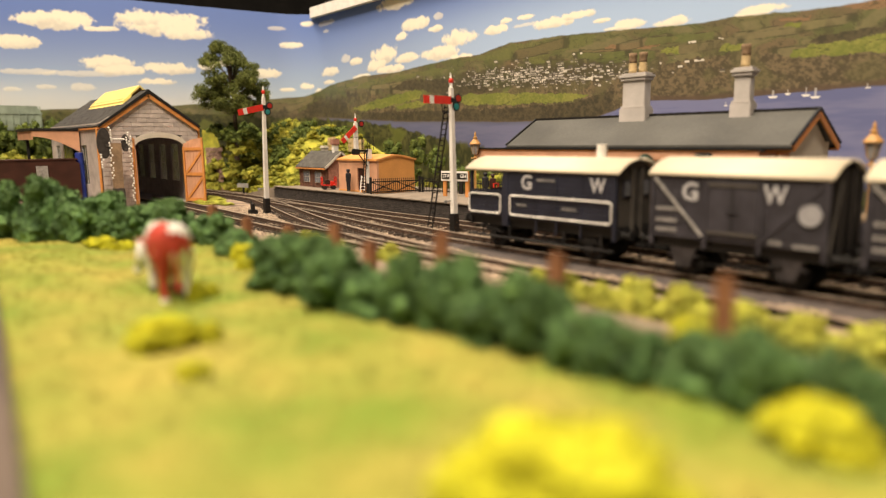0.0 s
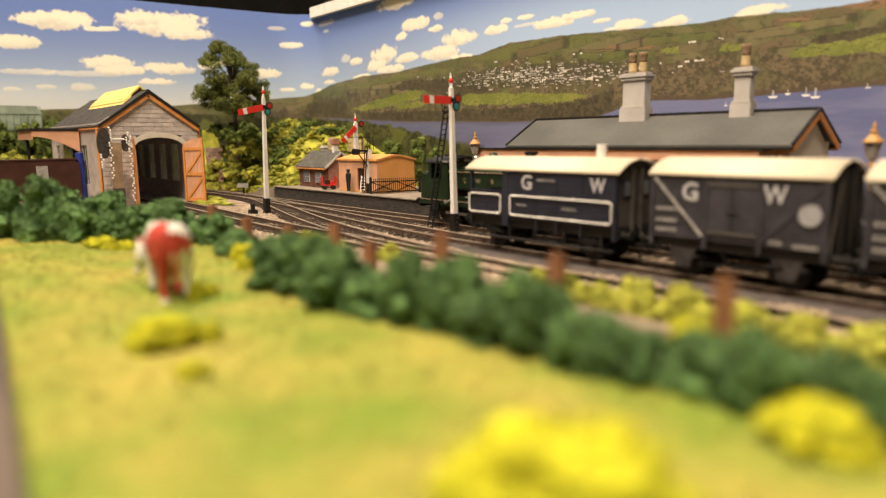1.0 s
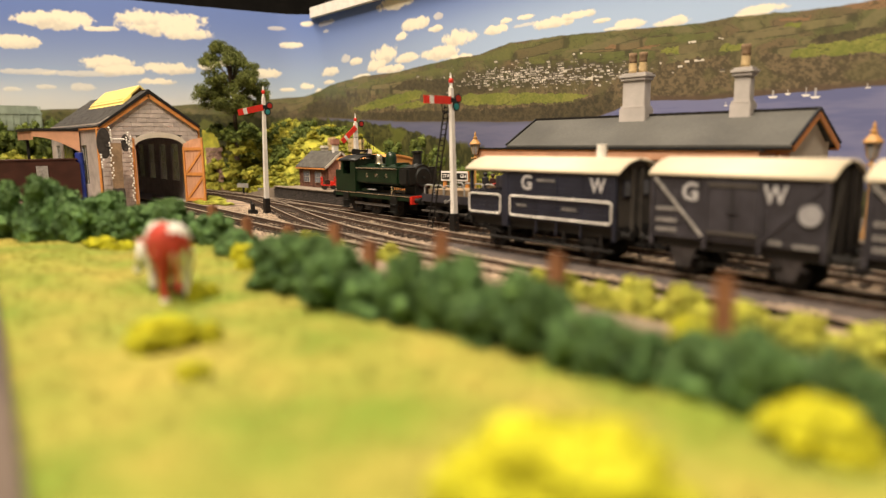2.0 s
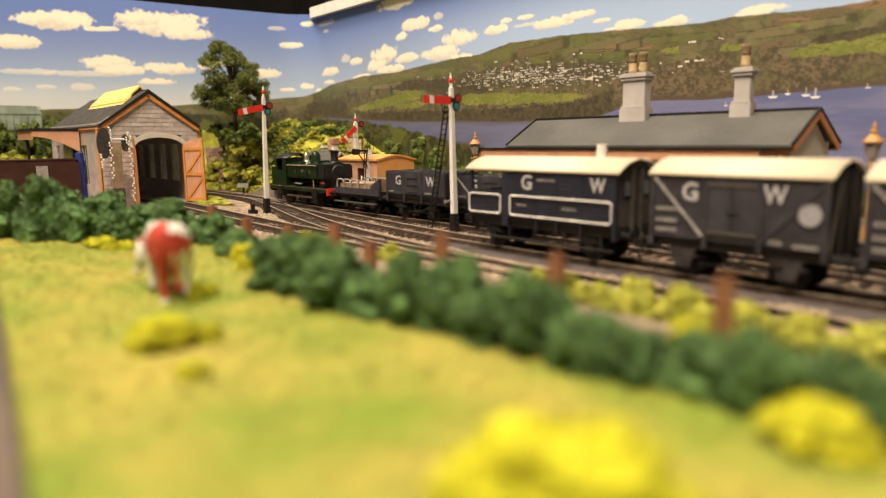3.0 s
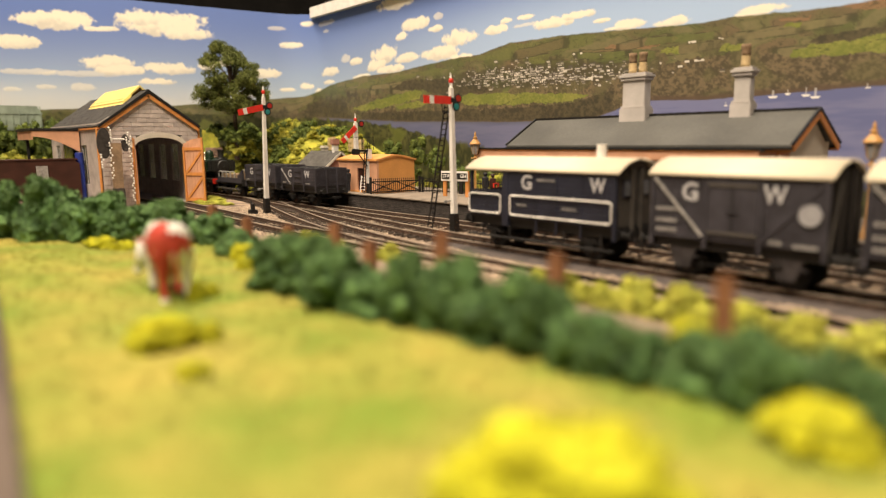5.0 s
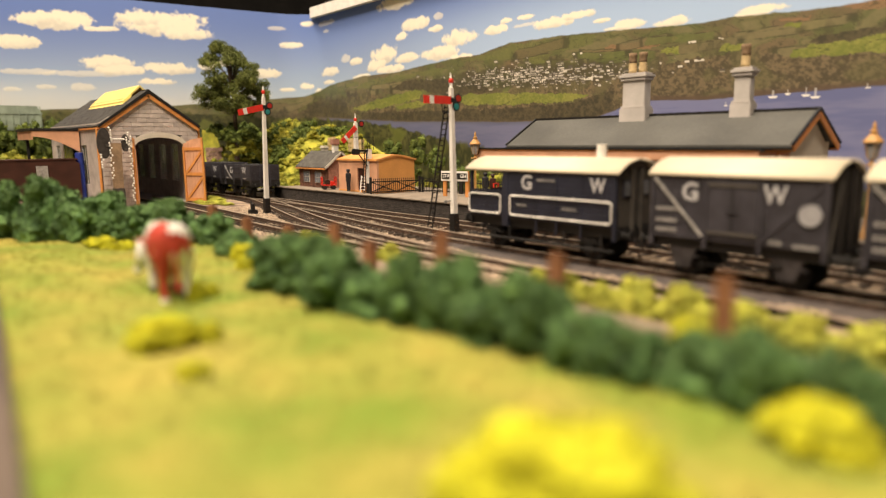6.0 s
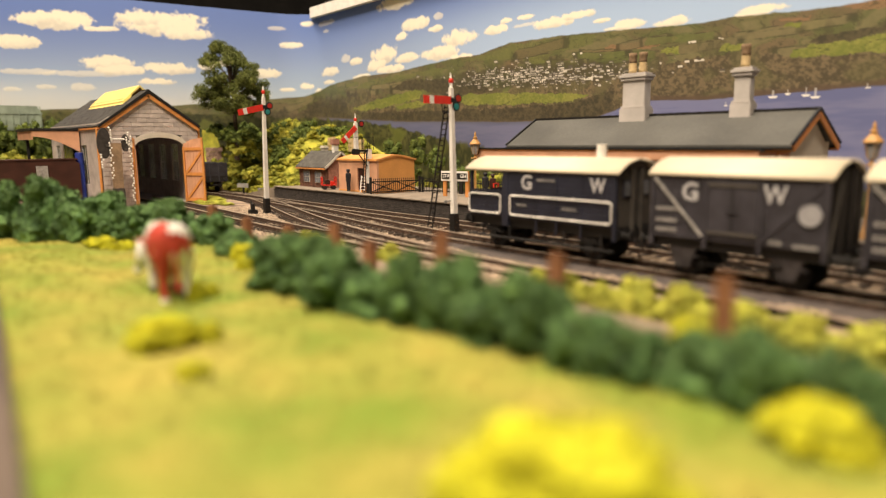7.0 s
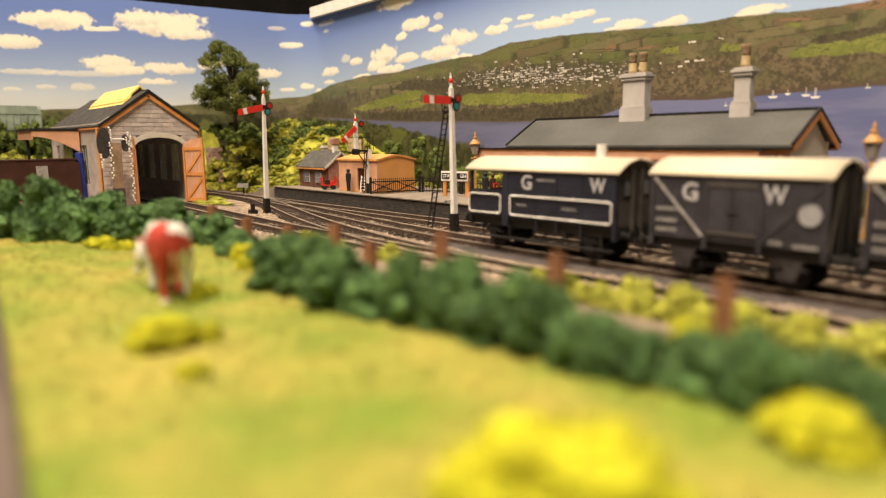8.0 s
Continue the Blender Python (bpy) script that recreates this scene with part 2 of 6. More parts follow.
def value_noise(x, y, seed):
    rng = np.random.RandomState(seed)
    table = rng.rand(256, 256)
    xi, yi = np.floor(x).astype(int), np.floor(y).astype(int)
    fx, fy = x - xi, y - yi
    fx, fy = fx * fx * (3 - 2 * fx), fy * fy * (3 - 2 * fy)
    a, b = table[yi % 256, xi % 256], table[yi % 256, (xi + 1) % 256]
    c, d = table[(yi + 1) % 256, xi % 256], table[(yi + 1) % 256, (xi + 1) % 256]
    return (a * (1 - fx) + b * fx) * (1 - fy) + (c * (1 - fx) + d * fx) * fy


def fbm(x, y, size, seed, octaves=4):
    total, amp, norm = 0, 1.0, 0
    for i in range(octaves):
        total = total + amp * value_noise(x / size * 2 ** i + 13.7 * i, y / size * 2 ** i + 5.1 * i, seed + i)
        norm += amp
        amp *= 0.5
    return total / norm


def smooth(a, b, x):
    t = np.clip((x - a) / (b - a), 0, 1)
    return t * t * (3 - 2 * t)


# the print's outlines, as (distance along the paper, height)
RIDGE = [(0, 152), (176, 142), (203, 141), (232, 142), (271, 144), (299, 143), (316, 144), (367, 147), (426, 150), (496, 151), (540, 144), (580, 144), (618, 142), (680, 138), (752, 139), (830, 133), (879, 121), (935, 117), (1032, 110), (1060, 108), (1262, 101), (1600, 100)]
SHORE = [(0, 90), (171, 89), (210, 88), (247, 87), (289, 86), (338, 88), (350, 89), (372, 81), (392, 76), (425, 75), (496, 75), (580, 78), (660, 80), (755, 85), (862, 92), (900, 60)]
NEAR_BANK = [(0, 20), (424, 35), (510, 44), (536, 50), (580, 57), (628, 65), (680, 74), (745, 82), (862, 90), (936, 92), (1000, 98), (1600, 97)]
# clouds: place, half width and height
CLOUDS_END = [(1185, 213, 43, 13), (1214, 215, 26, 10), (1140, 205, 22, 4), (1060, 212, 52, 16), (1089, 220, 28, 11), (1033, 202, 33, 10), (1242, 186, 33, 10),
              (1136, 162, 35, 10), (1116, 153, 32, 7), (1058, 156, 32, 9), (1076, 139, 21, 5), (1010, 161, 12, 8), (976, 164, 19, 6), (933, 151, 19, 7), (896, 190, 16, 5)]
CLOUDS_BACK = [(872, 217, 10, 4), (678, 215, 33, 8), (642, 187, 24, 8), (607, 178, 12, 4), (668, 177, 13, 5), (568, 164, 26, 10), (598, 151, 30, 8), (566, 143, 20, 5),
               (700, 160, 28, 11), (722, 149, 20, 8), (660, 152, 24, 6), (690, 142, 29, 5), (762, 158, 16, 5), (828, 150, 21, 6), (874, 134, 12, 5), (851, 126, 12, 4)]
CLOUDS_LOW = [(512, 165, 17, 5), (500, 172, 8, 3), (474, 172, 11, 3), (440, 162, 26, 5), (414, 165, 20, 4), (387, 157, 9, 2), (362, 150, 17, 5), (372, 149, 12, 2), (320, 147, 17, 4), (252, 146, 17, 4), (260, 144, 15, 2), (830, 137, 13, 3), (752, 138, 18, 4), (904, 130, 11, 3)]
WISPS = [(1161, 148, 57, 4), (1226, 150, 35, 4), (1166, 131, 15, 6), (915, 212, 12, 3), (950, 122, 21, 3), (1248, 128, 16, 3), (1209, 131, 12, 3), (832, 214, 21, 4), (834, 204, 8, 3), (602, 190, 8, 4), (788, 163, 11, 6), (474, 165, 17, 2)]
MEADOWS = [[(778, 98), (754, 104), (693, 111), (640, 116), (630, 111), (641, 105), (682, 100), (742, 96)],
           [(682, 99), (641, 103), (618, 100), (639, 95), (676, 95)],
           [(580, 100), (553, 106), (496, 103), (426, 99), (400, 96), (422, 91), (496, 92), (554, 94)],
           [(231, 112), (229, 117), (205, 119), (174, 120), (120, 122), (120, 108), (172, 109), (201, 110)],
           [(328, 124), (324, 128), (312, 128), (313, 122)], [(284, 122), (280, 125), (262, 124), (265, 120)], [(234, 132), (231, 135), (222, 134), (224, 131)]]
UPLAND = [[(570, 140), (536, 143), (492, 149), (426, 148), (390, 146), (396, 138), (432, 137), (496, 136)], [(779, 123), (728, 134), (638, 135), (589, 136), (598, 129), (681, 129), (740, 121)]]
HEATH = [[(394, 131), (384, 135), (345, 137), (315, 135), (318, 131), (366, 129)], [(239, 137), (236, 138), (216, 137), (218, 135)], [(200, 142), (120, 143), (120, 134), (190, 137)]]
DARK_WOODS = [[(692, 118), (659, 127), (580, 123), (536, 114), (520, 106), (590, 106), (630, 114)], [(220, 119), (212, 124), (180, 125), (150, 124), (176, 121), (205, 119)],
              [(755, 82), (754, 94), (580, 90), (425, 89), (374, 98), (372, 74), (496, 72)]]
BROWN_WOODS = [[(349, 101), (332, 114), (296, 119), (257, 118), (229, 111), (172, 108), (120, 106), (120, 86), (255, 85), (348, 85)]]


def paint_backscene(s, z):
    """The landscape print: sky, clouds, moor, village, woods and estuary."""
    def line(pts):
        return np.interp(s, [p[0] for p in pts], [p[1] for p in pts])

    def mixin(col, new_col, k):
        return col * (1 - k[..., None]) + np.asarray(new_col) * k[..., None]

    def flat(*c):
        return np.full(s.shape + (3,), 1.0) * np.array(c)

    n1, n2, n3 = fbm(s, z, 9, 1), fbm(s, z * 1.6, 26, 7), fbm(s, z * 2.4, 60, 11)
    n0 = fbm(s, z, 3.2, 21, 3)
    nf = fbm(s, z * 1.3, 1.7, 61, 2)
    ws, wz = s + (n1 - 0.5) * 9 + (n0 - 0.5) * 3, z + (fbm(s, z, 8, 91) - 0.5) * 4 + (n0 - 0.5) * 1.5

    def inside(poly):
        hit = np.zeros(s.shape, bool)
        for (x0, y0), (x1, y1) in zip(poly, poly[1:] + poly[:1]):
            if y0 != y1:
                hit ^= ((y0 > wz) != (y1 > wz)) & (ws < (x1 - x0) * (wz - y0) / (y1 - y0) + x0)
        return hit.astype(float)

    def any_of(polys):
        return np.max([inside(p) for p in polys], axis=0)

    up = smooth(100, 235, z)
    col = mixin(flat(0.49, 0.61, 0.74), (0.14, 0.225, 0.56), up ** 0.75)
    col = mixin(col, (0.47, 0.64, 0.92), smooth(760, 420, s) * 0.8 * smooth(215, 150, z))
    haze = smooth(150, 108, z) * smooth(880, 1000, s)
    col = mixin(col, (0.70, 0.70, 0.68), 0.75 * haze * (0.5 + 0.9 * n3))
    for group, thick in ((WISPS, 0.55), (CLOUDS_END, 1.0), (CLOUDS_BACK, 1.0), (CLOUDS_LOW, 1.0)):
        for cs, cz, hw, hh in group:
            dz = (z - cz) / (hh * 1.12)
            dz = np.where(dz < 0, dz * 1.35, dz)
            q = ((s - cs) / (hw * 1.05)) ** 2 + dz ** 2 + (n1 - 0.5) * 1.5 + (n0 - 0.5) * 0.55
            k = smooth(1.1, 0.55, q) * thick
            shade = smooth(-1.0, 0.2, (z - cz) / hh + (n1 - 0.5) * 1.5)
            c = mixin(flat(0.70, 0.67, 0.60), (0.95, 0.90, 0.75), shade)
            col = col * (1 - k[..., None]) + c * k[..., None]
    # moor and farmland
    ridge, shore, bank = line(RIDGE), line(SHORE), line(NEAR_BANK)
    jag = (n1 - 0.5) * 2.2 + (n0 - 0.5) * 1.2
    hill = smooth(-0.6, 0.6, ridge + jag * 0.6 - z)
    depth = np.clip((ridge - z) / np.maximum(ridge - shore, 8), 0, 1)
    land = mixin(flat(0.135, 0.115, 0.055), (0.11, 0.125, 0.04), smooth(0.42, 0.6, n2))
    land = mixin(land, (0.19, 0.135, 0.075), smooth(0.52, 0.70, n3) * 0.7)
    cell = fbm(s + 40 * n3, z * 3.2 + 25 * n2, 22, 31, 2)
    land = mixin(land, (0.15, 0.155, 0.06), smooth(0.52, 0.59, cell) * 0.7)
    land = mixin(land, (0.20, 0.175, 0.085), smooth(0.64, 0.70, cell) * 0.7)
    land = mixin(land, (0.15, 0.165, 0.05), any_of(UPLAND) * (0.55 + 0.5 * n2))
    land = mixin(land, (0.29, 0.165, 0.085), any_of(HEATH) * 0.8)
    hedges = smooth(0.022, 0.006, np.abs(cell - 0.5)) + smooth(0.02, 0.006, np.abs(cell - 0.62)) + smooth(0.02, 0.006, np.abs(cell - 0.4))
    land = mixin(land, (0.04, 0.045, 0.018), np.clip(hedges, 0, 1) * smooth(0.35, 0.6, n0) * 0.6)
    # enclosures: strips of differing grass, parted by hedgerows along and across the slope
    r = np.random.RandomState(9)
    for _ in range(70):
        c, d0, w, hgt = r.uniform(120, 900), r.uniform(0.12, 0.8), r.uniform(10, 34), r.uniform(0.03, 0.075)
        tone = np.array([(0.17, 0.185, 0.05), (0.12, 0.14, 0.04), (0.20, 0.17, 0.085), (0.155, 0.125, 0.06)][r.randint(4)]) * r.uniform(0.85, 1.15)
        du, dv = (s - c + (n2 - 0.5) * 10) / w, (depth - d0 - (s - c) * r.uniform(-0.001, 0.0015) + (n2 - 0.5) * 0.05) / hgt
        edge = np.maximum(np.abs(du), np.abs(dv)) + (n0 - 0.5) * 0.12
        land = mixin(land, tone, smooth(1.0, 0.9, edge) * 0.75)
        land = mixin(land, (0.05, 0.05, 0.022), smooth(0.16, 0.05, np.abs(edge - 1.0)) * smooth(0.3, 0.55, n1) * 0.8)
    scrub = smooth(0.56, 0.64, n1 * 0.6 + n0 * 0.4 + (n2 - 0.5) * 0.5) * smooth(0.10, 0.3, depth)
    land = mixin(land, (0.06, 0.055, 0.025), scrub * 0.6)
    # woods, with lit crowns and dark gaps
    crown = smooth(0.36, 0.66, n0 * 0.55 + nf * 0.45)
    brown = mixin(flat(0.075, 0.06, 0.032), (0.185, 0.14, 0.078), crown)
    brown = mixin(brown, (0.12, 0.115, 0.045), smooth(0.5, 0.62, n2) * 0.5)
    dark = mixin(flat(0.042, 0.036, 0.02), (0.085, 0.07, 0.036), crown)
    low = smooth(0.50, 0.60, n2 * 0.55 + n1 * 0.2 + depth * 0.33) * smooth(0.25, 0.5, depth)
    land = land * (1 - low[..., None]) + brown * low[..., None]
    k = any_of(BROWN_WOODS)
    land = land * (1 - k[..., None]) + brown * k[..., None]
    k = np.maximum(any_of(DARK_WOODS), smooth(760, 800, s + (n1 - 0.5) * 60) * smooth(0.22, 0.5, depth + (n1 - 0.5) * 0.5)) * 0.92
    land = land * (1 - k[..., None]) + dark * k[..., None]
    # grazed meadows with their hedgerows
    grass = mixin(flat(0.18, 0.215, 0.035), (0.27, 0.28, 0.06), smooth(0.4, 0.65, n2 * 0.7 + nf * 0.3))
    row = np.abs(fbm(s * 0.5 + 9 * n2, z * 2.2, 13, 71, 2) - 0.5)
    grass = mixin(grass, (0.05, 0.055, 0.02), smooth(0.02, 0.006, row) * smooth(0.38, 0.55, n0) * 0.75)
    k = any_of(MEADOWS) * 0.95
    land = land * (1 - k[..., None]) + grass * k[..., None]
    # village: rows of pale walls and grey roofs among trees
    r = np.random.RandomState(5)
    town, roofs = np.zeros(s.shape), np.zeros(s.shape)
    grove = smooth(1.0, 0.45, ((s - 470) / 130) ** 2 + ((z - 118 - (s - 470) * 0.035) / 12) ** 2 + (n1 - 0.5))
    land = mixin(land, (0.05, 0.045, 0.022), grove * (0.45 + 0.5 * n0))
    for _ in range(560):
        hs = 462 + r.randn() * 56
        hz = 117.5 + (hs - 470) * 0.045 + r.randn() * 5.2
        hz = round(hz / 2.2) * 2.2 + r.rand() * 1.2
        w, h = 0.6 + r.rand() ** 2 * 2.0, 0.35 + r.rand() ** 2 * 0.4
        near = (slice(None), slice(*np.searchsorted(s[0], (hs - 4, hs + 4))))
        roofs[near] = np.maximum(roofs[near], (np.abs(s[near] - hs) < w * 1.1) * (z[near] > hz + h) * (z[near] < hz + h + 0.9))
        town[near] = np.maximum(town[near], (np.abs(s[near] - hs) < w) * (np.abs(z[near] - hz) < h) * (0.25 + 0.75 * r.rand() ** 1.6))
    for hs, hz, w in [(303, 130, 3), (280, 130, 2), (297, 116, 4), (312, 113, 2), (307, 116, 2), (416, 132, 1.2), (408, 132, 1.2), (400, 110, 5), (394, 112, 3), (368, 113, 1.0)]:
        town = np.maximum(town, (np.abs(s - hs) < w) * (np.abs(z - hz) < 0.8) * 0.95)
    land = mixin(land, (0.10, 0.085, 0.075), roofs * 0.8)
    land = land * (0.80 + 0.18 * nf + 0.22 * n0)[..., None]
    land = mixin(land, (0.82, 0.76, 0.66), town * smooth(0.24, 0.40, nf))
    land = mixin(land, (0.30, 0.29, 0.25), np.full(s.shape, 0.07))
    col = col * (1 - hill[..., None]) + land * hill[..., None]
    # estuary with a mud foreshore
    mud = smooth(5, 2, z - shore + (n1 - 0.5) * 3) * smooth(360, 330, s) * hill
    col = mixin(col, (0.12, 0.085, 0.06), mud * 0.85)
    col = mixin(col, (0.14, 0.105, 0.06), smooth(1.6, 0.5, z - shore) * hill * smooth(360, 380, s) * 0.7)
    sea = smooth(-0.5, 0.5, shore + (n1 - 0.5) * 1.0 - z) * smooth(880, 800, s)
    ripple = fbm(s, z * 7, 40, 41)
    water = mixin(flat(0.15, 0.17, 0.34), (0.21, 0.225, 0.39), smooth(0.35, 0.65, ripple))
    water = mixin(water, (0.10, 0.10, 0.14), smooth(5, 0, shore - z) * smooth(370, 400, s) * 0.6)
    water = mixin(water, (0.135, 0.14, 0.20), smooth(380, 560, s) * 0.55)
    col = col * (1 - sea[..., None]) + water * sea[..., None]
    for bs, bz, bw in [(274, 81, 1.2), (240, 85, 2.6), (230, 87, 1.6), (218, 85.5, 2.6), (212, 84, 3.2), (181, 88, 1.5)]:
        hull = (np.abs(s - bs) < bw * (1.0 + 0.5 * (z - bz))) * (np.abs(z - bz) < 0.7)
        mast = (np.abs(s - bs) < 0.5) * (z > bz) * (z < bz + bw * 2.0) * 0.4
        col = mixin(col, (0.88, 0.86, 0.82), np.maximum(hull, mast).astype(float))
    # wooded near bank
    near = smooth(-1, 1, bank + (n1 - 0.5) * 12 - z)
    trees = mixin(flat(0.035, 0.04, 0.018), (0.11, 0.11, 0.04), smooth(0.4, 0.65, n1 * 0.5 + n0 * 0.5))
    trees = mixin(trees, (0.15, 0.17, 0.04), smooth(0.58, 0.68, n2) * 0.7)
    col = col * (1 - near[..., None]) + trees * near[..., None]
    return np.clip(col * 0.80, 0.008, 0.9)


def make_backscene():
    step = 0.8
    ss = np.arange(110, 1330.1, step)
    zz = np.concatenate([np.arange(-6, 58, 4.0), np.linspace(58, 232, 221)])
    ns, nz = len(ss), len(zz)
    base = np.array([backdrop_path(s) for s in ss])
    gs, gz = np.meshgrid(ss, zz)
    rise = np.interp(ss, [0, 870, 981, 1103, 1500], [230, 230, 236, 243, 262])
    top = -6 + (gz + 6) / 238 * (rise[None, :] + 6)
    co = np.stack([np.broadcast_to(base[:, 0], gs.shape), np.broadcast_to(base[:, 1], gs.shape), top], -1).reshape(-1, 3) * MM
    i = (np.arange(nz - 1)[:, None] * ns + np.arange(ns - 1)[None, :]).reshape(-1)
    quads = np.stack([i, i + 1, i + ns + 1, i + ns], -1)
    # the opening through which the platform road leaves the scene
    mid_y, mid_z = np.broadcast_to(base[:, 1], gs.shape).reshape(-1)[i], top.reshape(-1)[i]
    quads = quads[~((mid_y > 24) & (mid_y < 69) & (mid_z < 56))]
    me = bpy.data.meshes.new("backscene")
    me.vertices.add(len(co))
    me.vertices.foreach_set("co", co.reshape(-1))
    me.loops.add(quads.size)
    me.loops.foreach_set("vertex_index", quads.reshape(-1))
    me.polygons.add(len(quads))
    me.polygons.foreach_set("loop_start", np.arange(0, quads.size, 4))
    me.update()
    att = me.color_attributes.new("print", "FLOAT_COLOR", "POINT")
    rgba = np.ones((len(co), 4))
    rgba[:, :3] = paint_backscene(gs, top).reshape(-1, 3)
    att.data.foreach_set("color", rgba.reshape(-1))
    me.shade_smooth()
    m = bpy.data.materials.new("printed_backscene_paper")
    m.use_nodes = True
    b = m.node_tree.nodes["Principled BSDF"]
    at = m.node_tree.nodes.new("ShaderNodeAttribute")
    at.attribute_name = "print"
    m.node_tree.links.new(at.outputs["Color"], b.inputs["Base Color"])
    b.inputs["Roughness"].default_value = 0.38
    me.materials.append(m)
    ob = new("backdrop", me)
    tagged(ob, "printed landscape backscene of sky, moor and estuary curving behind the layout", "backdrop", kind="structure")


make_backscene()

# the board behind the print, the room, the table
bm = B()
prev = None
for k in range(0, 71):
    x, y = backdrop_path(100 + k * 20)
    prev2 = (x, y)
    if prev:
        d = Vector((prev2[0] - prev[0], prev2[1] - prev[1], 0)).normalized()
        nrm = Vector((d.y, -d.x, 0))
        a, b = Vector((*prev, -6)) + nrm * 1.0, Vector((*prev2, -6)) + nrm * 1.0
        vs = [bm.verts.new(q) for q in (a, b, b + nrm * 5, a + nrm * 5)]
        if 16 < (prev[1] + prev2[1]) / 2 < 76:
            for v in vs:
                v.co.z = 57
        h = 234 if k < 45 else 230 + (k - 40) * 0.9
        vt = [bm.verts.new((v.co.x, v.co.y, h - 6)) for v in vs]
        bm.faces.new(vt)
        for j in range(4):
            bm.faces.new((vs[j], vs[(j + 1) % 4], vt[(j + 1) % 4], vt[j]))
    prev = prev2
bmesh.ops.recalc_face_normals(bm, faces=bm.faces)
struct("backdrop_board", bm, "board", "thin board that carries the printed backscene", "backdrop board")
struct("floor", boxes((-2600, 1800, -1800, 1500, -960, -900)), "plaster", "dull floor of the room under the layout", "floor")
struct("wall_north", boxes((-2600, 1800, 1440, 1500, -900, 1500)), "dark_room", "wall behind the layout, coloured dark for the unlit room", "wall")
struct("wall_south", boxes((-2600, 1800, -1800, -1740, -900, 1500)), "plaster", "plain plastered wall behind the viewer", "wall")
struct("wall_west", boxes((-2600, -2540, -1740, 1440, -900, 1500)), "dark_room", "end wall of the room, coloured dark as if unlit", "wall")
struct("wall_east", boxes((1740, 1800, -1740, 1440, -900, 1500)), "plaster", "plain plastered end wall of the room", "wall")
struct("ceiling", boxes((-2600, 1800, -1800, 1500, 1500, 1560)), "plaster", "plain white ceiling above the layout", "ceiling")
for i, (x, y) in enumerate(((-1200, -300), (-1200, 200), (-400, -300), (-400, 200), (380, -300), (380, 200))):
    t = thing("table_leg", x, y, -900, label="square timber leg under the layout", category="table leg", group="layout legs", kind="structure")
    part("post", boxes((-25, 25, -25, 25, 0, 840), bevel=3), "board", t)
struct("pelmet", boxes((-560, -150, 211, 217, 223, 237), bevel=0.6), "white", "pale painted pelmet board above the backscene", "pelmet")
struct("baseboard_deck", boxes((-1250, 420, -330, 226, -60, -9)), "board", "plywood deck that carries the model scene", "table")


# ground between the tracks, one sheet with a slight unevenness
def ground_z(x, y):
    z = -3.6 + 0.5 * noise.noise(Vector((x * 0.03, y * 0.03, 2)))
    lift = max(0.0, min(1.0, (-78 - y) / 50.0))
    z += 14 * lift * lift * (3 - 2 * lift) * max(0.0, min(1.0, (x + 330) / 120))
    road = max(0.0, min(1.0, (x + 90) / 60)) * max(0.0, min(1.0, (-20 - y) / 8))
    return z + 1.35 * road


def sheet(x0, x1, y0, y1, step, f):
    bm = B()
    nx, ny = int((x1 - x0) / step), int((y1 - y0) / step)
    vs = [[bm.verts.new((x0 + i * step, y0 + j * step, f(x0 + i * step, y0 + j * step))) for i in range(nx + 1)] for j in range(ny + 1)]
    for j in range(ny):
        for i in range(nx):
            bm.faces.new((vs[j][i], vs[j][i + 1], vs[j + 1][i + 1], vs[j + 1][i]))
    return bm


struct("ground", sheet(-1210, 410, -180, 224, 6, ground_z), "ballast", "ash and ballast ground of the railway yard", "ground", True)


def cess_z(x, y):
    return -2.35 + 0.35 * noise.noise(Vector((x * 0.06, y * 0.08, 5))) - 1.6 * max(0.0, (-25 - y) / 9 + 0.6 * noise.noise(Vector((x * 0.03, 0, 8))))


struct("cess", sheet(-30, 404, -38, -9.6, 1.6, cess_z), "ash", "dark cinder ash walkway along the siding", "path", True)


# the field in the foreground
def field_edge(x):
    """y of the field's far margin, along the hedge."""
    return float(np.interp(x, [-400, -130, -96, -60, -24, 40, 90, 180, 250, 400], [-330, -258, -226, -185, -166, -176, -181, -172, -165, -160]))


def field_z(x, y):
    z = 13.6 + 1.3 * noise.noise(Vector((x * 0.018, y * 0.018, 0))) + 0.5 * noise.noise(Vector((x * 0.07, y * 0.07, 4)))
    z += 0.25 * noise.noise(Vector((x * 0.5, y * 0.5, 9)))
    over = y - (field_edge(x) + 16)
    if over > 0:
        z -= min(22, over * 0.7)
    return z


struct("field", sheet(-300, 410, -420, -90, 2.5, field_z), "grass", "bright yellow-green flocked meadow in the foreground", "grass", True)


# ---- track ----
def track_point(kind, u):
    """Centre lines: the platform road, the siding with the vans, the front road, and the crossovers."""
    def ease(t):
        t = max(0.0, min(1.0, t))
        return 0.55 * t * t * (3 - 2 * t) + 0.45 * t
    x = 380 - u
    if kind == "platform":
        return x, 47.0
    if kind == "siding":
        return x, 47.0 * ease((-20 - x) / 420)
    if kind == "front":
        return x, -51.0 + 12 * ease((-150 - x) / 250)
    side = 47.0 * ease((-20 - x) / 420)
    return x, -51 + (51 + side) * ease((70 - x) / 470)


